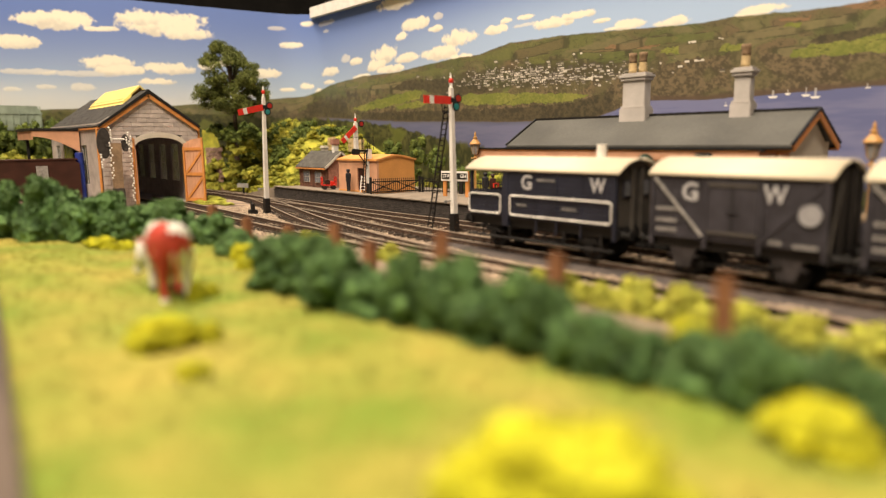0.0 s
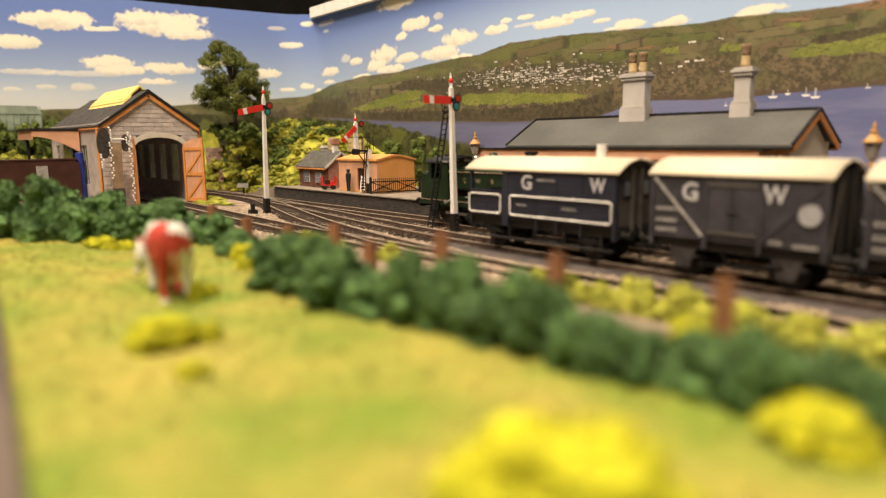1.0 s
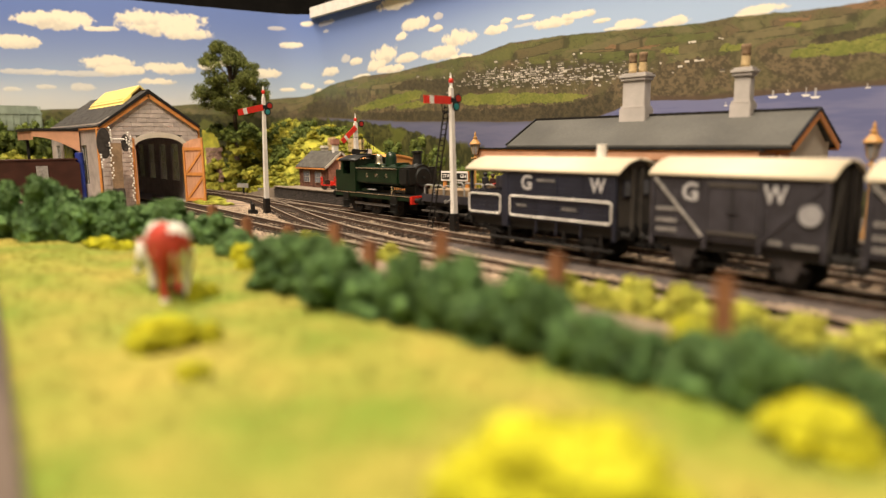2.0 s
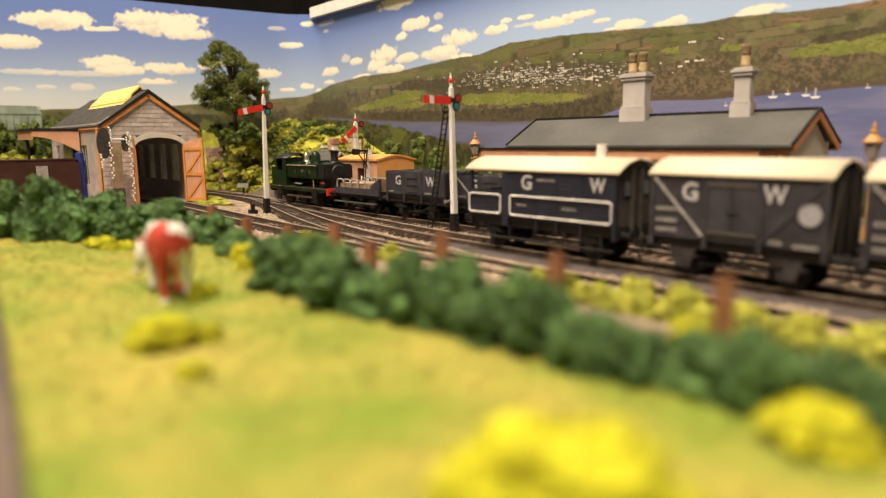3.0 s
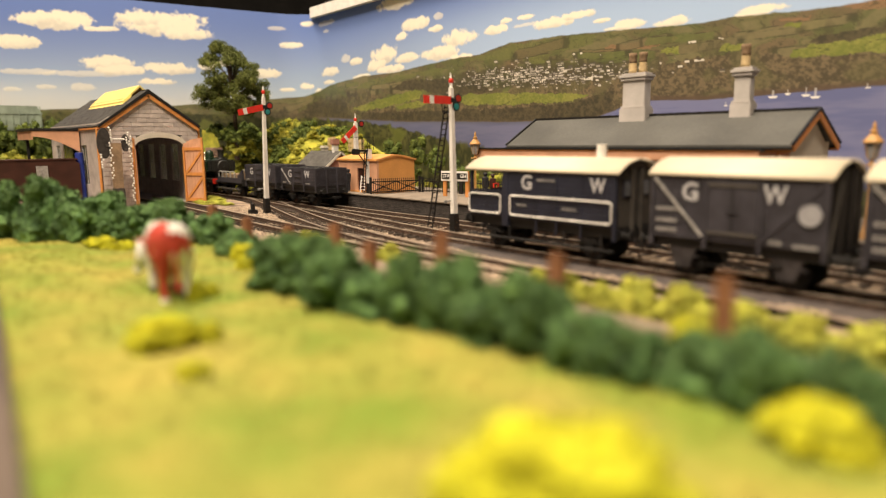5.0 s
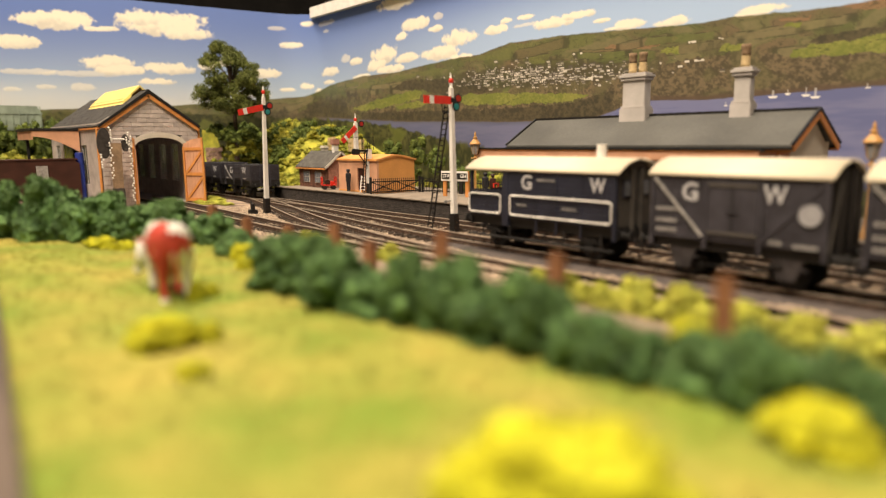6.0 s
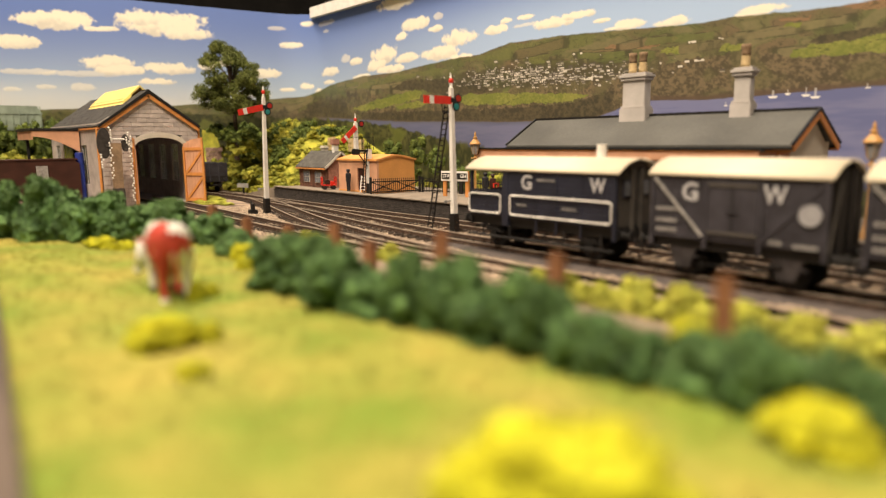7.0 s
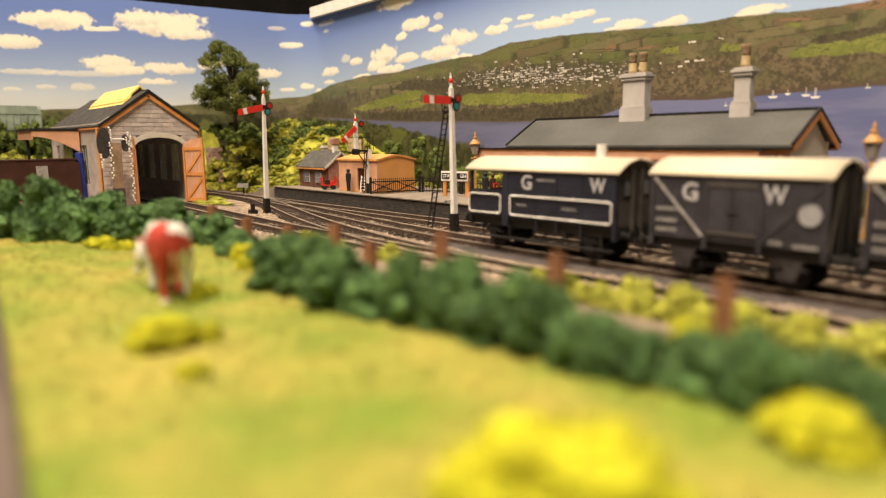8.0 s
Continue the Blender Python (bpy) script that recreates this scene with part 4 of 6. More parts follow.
def pannier_locomotive():
    t = thing("tank_locomotive", 0, 47, 0, label="dark green pannier tank steam locomotive running bunker first", category="locomotive")
    L = 104
    part("footplate", boxes((0, L, -16, 16, 16.0, 17.4), bevel=0.2), "loco_black", t)
    for s in (-1, 1):
        part("valance", boxes((1, L - 1, s * 15.4 - 0.4, s * 15.4 + 0.4, 13.4, 16.2)), "loco_green", t)
        part("frame", boxes((4, L - 4, s * 6.2 - 0.6, s * 6.2 + 0.6, 6, 16)), "loco_black", t)
        part("pannier_tank", boxes((30, 87.5, s * 9.6 - 5.2, s * 9.6 + 5.2, 24.6, 38.0), bevel=1.4), "loco_green", t, "dark green riveted side tank")
        part("tank_front", boxes((87.5, 99.4, s * 9.6 - 5.2, s * 9.6 + 5.2, 24.6, 38.0), bevel=1.4), "loco_black", t, "sooty black front end of the side tank")
        part("tank_rail", rod(B(), (32, s * 15.2, 36.6), (86, s * 15.2, 36.9), 0.6, seg=8), "copper", t)
        part("footplate_lining", boxes((1, L - 1, s * 16.05 - 0.12, s * 16.05 + 0.12, 16.5, 17.0)), "copper", t)
        part("tank_step", boxes((50, 60, s * 16 - 0.8, s * 16 + 0.8, 19.8, 20.6)), "strap", t)
        part("cab_side", boxes((10, 31, s * 15.2 - 0.5, s * 15.2 + 0.5, 17.4, 31.5)), "loco_green", t)
        part("cab_pillar", boxes((10, 13, s * 15.2 - 0.5, s * 15.2 + 0.5, 31.5, 43)), "loco_green", t)
        part("cab_pillar", boxes((24, 31, s * 15.2 - 0.5, s * 15.2 + 0.5, 31.5, 43)), "loco_green", t)
        for xx in (18, 84):
            bm = boxes((xx - 4, xx + 4, s * 16.5 - 0.4, s * 16.5 + 0.4, 4, 16), (xx - 4, xx + 4, s * 16.8 - 1.4, s * 16.8 + 1.4, 4, 4.8), (xx - 4, xx + 4, s * 16.8 - 1.4, s * 16.8 + 1.4, 9.6, 10.4))
            part("step", bm, "loco_black", t)
        for ch, xx in zip("GWR", (47, 60, 73)):
            letters("letter", ch, 4.6, "copper", t, xx if s < 0 else 120 - xx, s * 14.95, 31.0, rx=90, rz=0 if s < 0 else 180)
        rodm = B()
        bar(rodm, (24, s * 11.4, 8), (79, s * 11.4, 8), 1.0, 2.0)
        part("coupling_rod", rodm, "strap", t)
        part("splasher", boxes((34, 46, s * 11 - 1.5, s * 11 + 1.5, 17.4, 20), bevel=0.6), "loco_green", t)
    part("bunker", boxes((1, 12, -15.6, 15.6, 17.4, 34.5), bevel=0.6), "loco_green", t)
    part("bunker_coal", blob(B(), 6.5, 0, 34.4, 5, 12, 2.4, 3, 3, 0.5), "coal", t)
    part("cab_rear", boxes((10, 11, -15.2, 15.2, 31, 43)), "loco_green", t)
    part("cab_front", boxes((30, 31, -15.2, 15.2, 17.4, 43)), "loco_green", t)
    for y in (-8, 8):
        part("rear_window", rod(B(), (9.7, y, 38.6), (10.2, y, 38.6), 3.0, seg=16), "window", t)
    part("cab_roof", prism(B(), arc_roof(33, 43, 4.0), 7.5, 33.5), "loco_black", t, "black curved cab roof", True)
    part("roof_rib", boxes((14, 28, -4, 4, 46.9, 47.6), bevel=0.3), "loco_black", t)
    bm = B()
    rod(bm, (30, 0, 30.5), (88, 0, 30.5), 9.2, seg=28)
    part("boiler", bm, "loco_green", t, smooth=False)
    bm = B()
    rod(bm, (86, 0, 30.2), (99, 0, 30.2), 9.8, seg=32)
    rod(bm, (99, 0, 30.2), (100.2, 0, 30.2), 8.2, 6.8, seg=32)
    rod(bm, (100.2, 0, 30.2), (102, 0, 30.2), 1.0, seg=10)
    box(bm, 86, 99, -7, 7, 17.4, 24)
    part("smokebox", bm, "loco_black", t)
    part("chimney", lathe(B(), [(5.2, 38.4), (3.6, 40.5), (3.2, 44), (3.4, 48.2), (4.3, 48.8), (4.3, 50), (3.0, 50.2), (3.0, 48)], 20, (92.5, 0, 0)), "loco_black", t)
    part("dome", lathe(B(), [(5.6, 37.6), (4.6, 39.6), (4.5, 44.5), (3.8, 47.6), (2.0, 49.2), (0.3, 49.6)], 20, (59.5, 0, 0)), "loco_green", t, smooth=True)
    part("safety_valve", lathe(B(), [(4.8, 37.6), (3.2, 39.6), (2.4, 43), (2.6, 46.4), (1.6, 47.2), (0.4, 47.3)], 16, (43, 0, 0)), "copper", t, "polished brass safety valve cover", True)
    part("top_feed", boxes((72, 77, -6, 6, 38, 41), bevel=0.8), "loco_green", t)
    for s in (-1, 1):
        part("filler_cap", rod(B(), (54, s * 9.5, 38), (54, s * 9.5, 40), 2.6, seg=14), "loco_green", t)
        part("injector_pipe", rod(B(), (80, s * 14.9, 24), (80, s * 14.9, 17.4), 0.7, seg=8), "copper", t)
    for x0, s in ((0, -1), (L, 1)):
        part("buffer_beam", boxes((x0 - 1, x0 + 1, -16, 16, 11.2, 17.4), bevel=0.2), "red" if s > 0 else "loco_black", t, "buffer beam")
        for y in (-11.5, 11.5):
            bm = B()
            rod(bm, (x0 + s, y, 14), (x0 + s * 4.5, y, 14), 1.9, 1.5)
            rod(bm, (x0 + s * 4.5, y, 14), (x0 + s * 6, y, 14), 0.9)
            rod(bm, (x0 + s * 6, y, 14), (x0 + s * 6.8, y, 14), 2.7)
            part("buffer", bm, "loco_black", t)
        bm = B()
        bar(bm, (x0 + s, 0, 8.5), (x0 + s * 8, 0, 8.5), 2.0, 1.2)
        part("coupling", bm, "loco_black", t)
    sets = [wheelset(t, x, 8.9) for x in (24, 51, 79)]
    return t, sets


# train: rear end of the last wagon, and each vehicle's offset behind it
loco, loco_sets = pannier_locomotive()
flat, flat_sets = flat_wagon()
wagon_a, wagon_a_sets = open_wagon("coal")
wagon_b, wagon_b_sets = open_wagon("striped")
TRAIN = [(loco, loco_sets, -336.0, 8.9), (flat, flat_sets, -219.0, 6.3), (wagon_a, wagon_a_sets, -143.8, 6.3), (wagon_b, wagon_b_sets, -64.0, 6.3)]


def train_x(t):
    """Where the tail of the train is at t seconds; it gathers speed slowly."""
    return 346.62 - 115.567 * t + 1.998 * t ** 2 - 0.8108 * t ** 3 + 0.05307 * t ** 4


def motions():
    times = [i / 10 for i in range(81)]
    for ob, sets, off, r in TRAIN:
        walk(ob, [(t, pose((train_x(t) + off) * MM, 0.047, 0)) for t in times])
        for ws in sets:
            base = ws.matrix_basis.translation.copy()
            walk(ws, [(t, pose(base.x, base.y, base.z, 0, math.degrees((train_x(t) - train_x(0)) / r), 0)) for t in times])


# ---- platform ----
PLAT = 9.5
bm = B()
prism(bm, [(-405, 69.5), (420, 69.5), (420, 175), (-405, 175)], -3.6, PLAT, "z")
prism(bm, [(-405, -3.6), (-405, PLAT), (-490, -3.4)], 69.5, 120, "y")
platform = struct("platform", bm, "paving", "low station platform with pale worn paving and dark brick face", "platform")
edge = mesh_of(box(B(), 0, 14.6, 67.4, 75, PLAT, PLAT + 1.0, bevel=0.25), "paving")
for i in range(46):
    ob = new("edging_slab", edge)
    ob.parent = platform
    ob.location = ((-404 + i * 15) * MM, 0, random.uniform(-0.15, 0.15) * MM)
bm = B()
for row in range(8):
    for i in range(150):
        x = -404 + i * 4.6 + (2.3 if row % 2 else 0)
        bmesh.ops.create_cube(bm, size=1, matrix=Matrix.Translation((x, 69.2 + random.uniform(-0.12, 0.12), -2.8 + row * 1.55)) @ Matrix.Diagonal((4.3, 1.2, 1.35, 1)))
tagged(part("face_brick", bm, "dark_brick", platform), kind="stuff")


# ---- station building ----
def slate_slope(bm, x0, x1, ya, za, yb, zb, rows, thick=0.5, w=5.2, rng=None):
    """Courses of slates laid from the eave (a) to the ridge (b)."""
    rng = rng or random.Random(2)
    d = Vector((0, yb - ya, zb - za))
    step = d.length / rows
    d.normalize()
    tilt = math.atan2(d.z, d.y)
    for r in range(rows):
        c = Vector((0, ya, za)) + d * (r + 0.5) * step
        x = x0 + (0 if r % 2 else -w / 2)
        while x < x1:
            a, b = max(x, x0), min(x + w, x1)
            if b - a > 0.4:
                m = Matrix.Translation(((a + b) / 2, c.y, c.z)) @ Matrix.Rotation(tilt + 0.05 * (1 if d.y > 0 else -1), 4, "X") @ Matrix.Diagonal((b - a - 0.16, step * 1.1, thick * rng.uniform(0.8, 1.3), 1))
                bmesh.ops.create_cube(bm, size=1, matrix=m)
            x += w


def chimney(parent, x, y, w, d, z0, z1, pots):
    c = part("chimney_shaft", boxes((x - w / 2, x + w / 2, y - d / 2, y + d / 2, z0, z1 - 4), bevel=0.3), "chimney_grey", parent, "grey rendered chimney stack")
    part("chimney_base", boxes((x - w / 2 - 1.6, x + w / 2 + 1.6, y - d / 2 - 1.6, y + d / 2 + 1.6, z0 - 4, z0 + 6.5), bevel=0.5), "chimney_grey", c)
    part("chimney_band", boxes((x - w / 2 - 0.9, x + w / 2 + 0.9, y - d / 2 - 0.9, y + d / 2 + 0.9, z0 + 6.5, z0 + 8), bevel=0.3), "chimney_grey", c)
    part("chimney_cap", boxes((x - w / 2 - 1.2, x + w / 2 + 1.2, y - d / 2 - 1.2, y + d / 2 + 1.2, z1 - 5, z1 - 3), (x - w / 2 - 2, x + w / 2 + 2, y - d / 2 - 2, y + d / 2 + 2, z1 - 3, z1 - 1.2), (x - w / 2 - 0.8, x + w / 2 + 0.8, y - d / 2 - 0.8, y + d / 2 + 0.8, z1 - 1.2, z1), bevel=0.3), "chimney_grey", c)
    for px in pots:
        part("chimney_pot", lathe(B(), [(2.9, 0), (2.6, 2), (2.3, 10), (2.6, 11), (2.6, 13), (1.8, 13), (1.8, 9)], 14, (x + px, y, z1)), "pot", c, "buff clay chimney pot with sooty rim", True)
        part("pot_soot", lathe(B(), [(2.5, 6.8), (2.55, 8), (2.45, 10), (2.75, 11), (2.75, 13.15), (1.7, 13.15), (1.7, 9)], 14, (x + px, y, z1)), "soot", c, "sooty top of the chimney pot", True)


def station():
    t = thing("station_building", 0, 0, 0, label="stone station building with grey slate roof and two chimneys", category="station")
    x0, x1, y0, y1 = -72, 122, 101, 154
    ev, rg, ym = 53.5, 71.8, 127.5
    bm = boxes((x0, x1, y0, y0 + 3, PLAT, ev))
    part("front_wall", bm, "salmon", t, "salmon pink front wall")
    part("back_wall", boxes((x0, x1, y1 - 3, y1, PLAT, ev)), "stone", t)
    for a in (x0, x1 - 3):
        bm = prism(B(), [(y0 + 3, PLAT), (y1 - 3, PLAT), (y1 - 3, ev), (ym, rg - 2), (y0 + 3, ev)], a, a + 3, "x")
        part("gable_wall", bm, "cream", t, "pale stone gable wall")
    i = 0
    while PLAT + i * 3.0 < rg - 3:
        z = PLAT + i * 3.0
        half = 26 if z < ev else 26 * (rg - z - 3) / (rg - ev) - 3.0
        if half > 2:
            part("gable_course", boxes((x1, x1 + 0.5, ym - half, ym + half, z + 0.07, z + 2.93), bevel=0.07), "cream", t)
        i += 1
    for s, ya in ((-1, 94.5), (1, 160.5)):
        sl = Vector((0, ym - ya, rg - ev + 1.0)).normalized()
        bm = prism(B(), [(ya, ev - 1.4), (ya, ev), (ym, rg + 0.6), (ym, rg - 1.4)], -78, 125.5, "x")
        r = part("roof_slope", bm, "slate_plain", t, "dull grey slate roof slope")
        part("gutter", boxes((-79, 126.5, ya - 1.2, ya + 0.6, ev - 2.6, ev - 1.2), bevel=0.4), "black", t, "black gutter")
        part("fascia", boxes((-77, 125, ya + 0.8, ya + 1.8, ev - 4.0, ev - 1.5)), "orange_wood", t, "orange-brown fascia board")
        for xe, k in ((125.5, 1), (-78, -1)):
            part("bargeboard", bar(B(), (xe + k * 0.4, ya + 1.5 * -s, ev - 2.2), (xe + k * 0.4, ym, rg - 2.0), 1.0, 3.4), "orange_wood", t, "orange-brown bargeboard")
            part("verge", bar(B(), (xe + k * 0.5, ya, ev + 0.4), (xe + k * 0.5, ym, rg + 1.2), 1.4, 1.3), "black", t)
    part("ridge_tiles", bar(B(), (-79, ym, rg + 1.0), (126.5, ym, rg + 1.0), 1.6, 1.6), "black", t)
    # platform awning
    part("awning_roof", boxes((-106, 112, 88.5, 104, ev - 3.6, ev - 2.4), bevel=0.3), "slate_plain", t)
    part("awning_valance", boxes((-106, 112, 87.8, 88.5, ev - 8.5, ev - 3.4)), "salmon", t, "salmon awning valance")
    part("awning_trim", boxes((-106, 112, 87.3, 88.1, ev - 3.6, ev - 2.6), bevel=0.1), "orange_wood", t, "thin orange-brown trim")
    part("awning_gutter", boxes((-107, 113, 86.8, 88, ev - 2.9, ev - 1.6), bevel=0.3), "black", t)
    part("awning_side", boxes((-105, -72, 99, 101, 34, ev - 3.6)), "salmon", t)
    for xx in (-55, -10, 35, 80, 110):
        part("awning_post", boxes((xx - 0.9, xx + 0.9, 89, 90.8, PLAT, ev - 3.6), bevel=0.2), "orange_wood", t)
    part("downpipe", rod(B(), (117, 99.8, PLAT), (117, 99.8, ev - 2), 1.0, seg=10), "orange_wood", t, "orange-brown downpipe")
    for xx in (-50, -5, 65, 100):
        w = part("window", boxes((xx - 6, xx + 6, 100.2, 101.2, 22, 42), bevel=0.3), "orange_wood", t)
        part("pane", boxes((xx - 5, xx + 5, 99.9, 100.3, 23, 41)), "window", w)
    for xx in (-28, 30):
        part("door", boxes((xx - 6, xx + 6, 100.2, 101.2, PLAT, 38), bevel=0.3), "orange_wood", t)
    chimney(t, 11, ym - 1, 16.8, 7.4, 71, 100.5, (-3.6, 4.2))
    chimney(t, 83.7, ym - 1, 9.6, 5.4, 71, 98.0, (0,))


station()


def platform_lamp(x, y):
    t = thing("station_lamp", x, y, PLAT, label="ornate orange-brown platform lamp with glazed lantern", category="lamp", group="platform lamps")
    part("lamp_post", lathe(B(), [(2.2, 0), (2.2, 2), (1.4, 4), (1.0, 12), (0.8, 34), (1.5, 35), (1.0, 36), (0.9, 37.5)], 12), "lamp_paint", t)
    part("lantern", lathe(B(), [(2.0, 37.5), (3.6, 45.0)], 6), "strap", t, "cream glazed lantern")
    bm = B()
    for k in range(6):
        a = k * math.pi / 3
        bar(bm, (2.1 * math.cos(a), 2.1 * math.sin(a), 37.5), (3.75 * math.cos(a), 3.75 * math.sin(a), 45), 0.22, 0.22)
    part("lantern_bars", bm, "lamp_paint", t)
    part("lantern_cap", lathe(B(), [(4.3, 45), (4.3, 45.6), (2.2, 48.4), (1.5, 48.8), (1.7, 50.4), (0.9, 51), (0.9, 52.4), (0.3, 54.6)], 12), "lamp_paint", t)
    part("cross_bar", rod(B(), (-4.5, 0, 34.6), (4.5, 0, 34.6), 0.4, seg=8), "lamp_paint", t)
    return t


lamp = platform_lamp(-101, 84)
copy_thing(lamp, pose(0.166, 0.084, PLAT * MM))


# ---- huts on the platform ----
def brick_hut():
    t = thing("brick_hut", -368, 113, PLAT, label="small brown brick lamp hut with slate roof and pale windows", category="hut")
    L, W, e, r = 29, 17, 22.5, 37
    part("front_wall", boxes((-L, L, -W, -W + 2, 0, e)), "brick", t)
    part("back_wall", boxes((-L, L, W - 2, W, 0, e)), "brick", t)
    for a in (-L, L - 2):
        part("gable_wall", prism(B(), [(-W + 2, 0), (W - 2, 0), (W - 2, e), (0, r - 1), (-W + 2, e)], a, a + 2, "x"), "pink_brick" if a > 0 else "brick", t, "pinkish brick gable")
    bm = B()
    for row in range(13):
        for i in range(12):
            x = -L + 2.2 + i * 4.3 + (2.1 if row % 2 else 0)
            if x < L - 1:
                bmesh.ops.create_cube(bm, size=1, matrix=Matrix.Translation((x, -W - 0.05, 0.9 + row * 1.6)) @ Matrix.Diagonal((4.0, 0.6, 1.4, 1)))
    tagged(part("bricks", bm, "brick", t), kind="stuff")
    for s in (-1, 1):
        part("roof_slope", prism(B(), [(s * (W + 3.5), e - 2.2), (s * (W + 3.5), e - 1), (0, r + 1), (0, r - 0.6)], -L - 2, L + 2, "x"), "slate", t, "grey-brown slate roof slope")
        bm = B()
        slate_slope(bm, -L - 2, L + 2, s * (W + 3.5), e - 0.8, 0, r + 1.2, 9, 0.4, 4.4, random.Random(8))
        tagged(part("slating", bm, "slate", t), kind="stuff")
        part("gutter", boxes((-L - 2.5, L + 2.5, s * (W + 3.6) - 0.7, s * (W + 3.6) + 0.7, e - 3.2, e - 1.8), bevel=0.3), "orange_wood", t, "orange-brown gutter")
        part("bargeboard", bar(B(), (L + 2.3, s * (W + 3), e - 1.6), (L + 2.3, 0, r - 0.2), 0.8, 2.2), "cream", t)
    for xx in (-12, 12):
        w = part("window", boxes((xx - 6.5, xx + 6.5, -W - 0.9, -W - 0.3, 5, 17), bevel=0.2), "cream", t)
        for k in range(3):
            for j in range(2):
                part("pane", boxes((xx - 6 + k * 4.1, xx - 2.4 + k * 4.1, -W - 1.1, -W - 0.8, 5.6 + j * 5.7, 10.8 + j * 5.7)), "window", w)
    part("chimney_shaft", boxes((-14, -8, 2, 8, r - 6, r + 7), (-14.8, -7.2, 1.2, 8.8, r + 4, r + 5.5), bevel=0.3), "cream", t)
    part("chimney_shaft", boxes((16, 21, -2, 3.5, r - 4, r + 9), bevel=0.2), "white", t, "whitewashed chimney with pink brick head")
    part("chimney_head", boxes((15, 22, -3, 4.5, r + 8, r + 14), bevel=0.3), "pink_brick", t)


brick_hut()


def arched_hut():
    t = thing("arched_hut", -271, 111, PLAT, label="orange-ochre rendered hut with low arched roof and dark doorway", category="hut")
    L, W, e = 33, 22, 31.0
    part("front_wall", boxes((-L, 0, -W, -W + 2, 0, e), (11, L, -W, -W + 2, 0, e), (0, 11, -W, -W + 2, 23, e)), "salmon", t, "salmon front wall")
    part("door", boxes((0, 11, -W + 1.2, -W + 2.2, 0, 23)), "maroon", t, "dull red door in a recess")
    part("back_wall", boxes((-L, L, W - 2, W, 0, e)), "orange_wall", t)
    n = 14
    for a in (-L, L - 2):
        prof = [(-W + 2, 0)] + [(-W + 2 + (2 * W - 4) * i / n, e + 3.4 * math.sin(math.pi * i / n) ** 1.4) for i in range(n + 1)] + [(W - 2, 0)]
        part("end_wall", prism(B(), prof, a, a + 2, "x"), "orange_wall", t)
    topside = [(-W - 1.5 + (2 * W + 3) * i / n, e + 0.6 + 4.2 * math.sin(math.pi * i / n) ** 1.4) for i in range(n + 1)]
    under = [(y, z - 1.6) for y, z in topside[::-1]]
    part("roof", prism(B(), topside + under, -L - 1.5, L + 1.5, "x"), "orange_wall", t, "orange arched roof", False)
    part("plinth", boxes((-L - 0.4, L + 0.4, -W - 0.4, W + 0.4, 0, 1.6)), "orange_wall", t)


arched_hut()


def spear_fence(name, xa, ya, xb, yb, h, braces, label):
    t = thing(name, xa, ya, PLAT, math.degrees(math.atan2(yb - ya, xb - xa)), label=label, category="fence")
    L = math.hypot(xb - xa, yb - ya)
    for z in (1.8, h * 0.78):
        part("rail", boxes((0, L, -0.4, 0.4, z - 0.5, z + 0.5)), "black", t)
    me = mesh_of(lathe(B(), [(0.32, 0.4), (0.32, h - 1.6), (0.62, h - 1.2), (0.05, h)], 6), "black")
    k = 0.8
    while k < L:
        ob = new("spear_bar", me)
        ob.parent = t
        ob.location = (k * MM, 0, 0)
        k += 2.0
    for xx in (0, L):
        part("gate_post" if braces else "fence_post", boxes((xx - 1, xx + 1, -1, 1, 0, h + 1), bevel=0.2), "black", t)
    if braces:
        for a, b in ((0, L / 2), (L / 2, L)):
            part("brace", bar(B(), (a, -0.6, 1.8), (b, -0.6, h * 0.78), 0.6, 0.9), "black", t)
            part("brace", bar(B(), (b, -0.6, 1.8), (a, -0.6, h * 0.78), 0.6, 0.9), "black", t)
    return t


spear_fence("platform_gate", -236, 80, -224, 128, 14.5, True, "black spearhead gate with crossed braces on the platform")
spear_fence("spear_fence", -222, 130, -176, 137, 13.5, False, "black spearhead fence along the back of the platform")
spear_fence("spear_fence", -174, 137, -82, 141, 13.5, False, "black spearhead fence along the back of the platform")


def figure(name, x, y, z, h, material, label, rz=0):
    """A small cast figure, one plain mesh."""
    bm = B()
    k = h / 22
    for s in (-1, 1):
        rod(bm, (s * 1.4 * k, 0, 0), (s * 1.2 * k, 0, 10 * k), 1.1 * k, 1.5 * k, 8)
        rod(bm, (s * 3.2 * k, 0, 9 * k), (s * 2.8 * k, 0, 17.6 * k), 0.8 * k, 1.1 * k, 8)
    lathe(bm, [(2.4 * k, 9 * k), (2.9 * k, 14 * k), (2.8 * k, 17.6 * k), (1.0 * k, 18.6 * k)], 10)
    bmesh.ops.create_icosphere(bm, subdivisions=2, radius=1.8 * k, matrix=Matrix.Translation((0, 0, 20 * k)))
    lathe(bm, [(2.2 * k, 20.6 * k), (1.9 * k, 21.4 * k), (1.6 * k, 22 * k)], 10)
    ob = part(name, bm, material, None, label)
    ob.matrix_basis = pose(x * MM, y * MM, z * MM, 0, 0, rz)
    tagged(ob, category="figurine")


figure("toy_figure", -277, 82.5, PLAT + 1.0, 21, "figure", "tiny dark painted toy figure standing on the platform")
figure("toy_figure", -135, 128, PLAT, 21, "figure", "tiny dark painted toy figure beside a red trolley")
figure("toy_figure", -128, 130, PLAT, 20, "maroon", "tiny brown painted toy figure beside a red trolley")


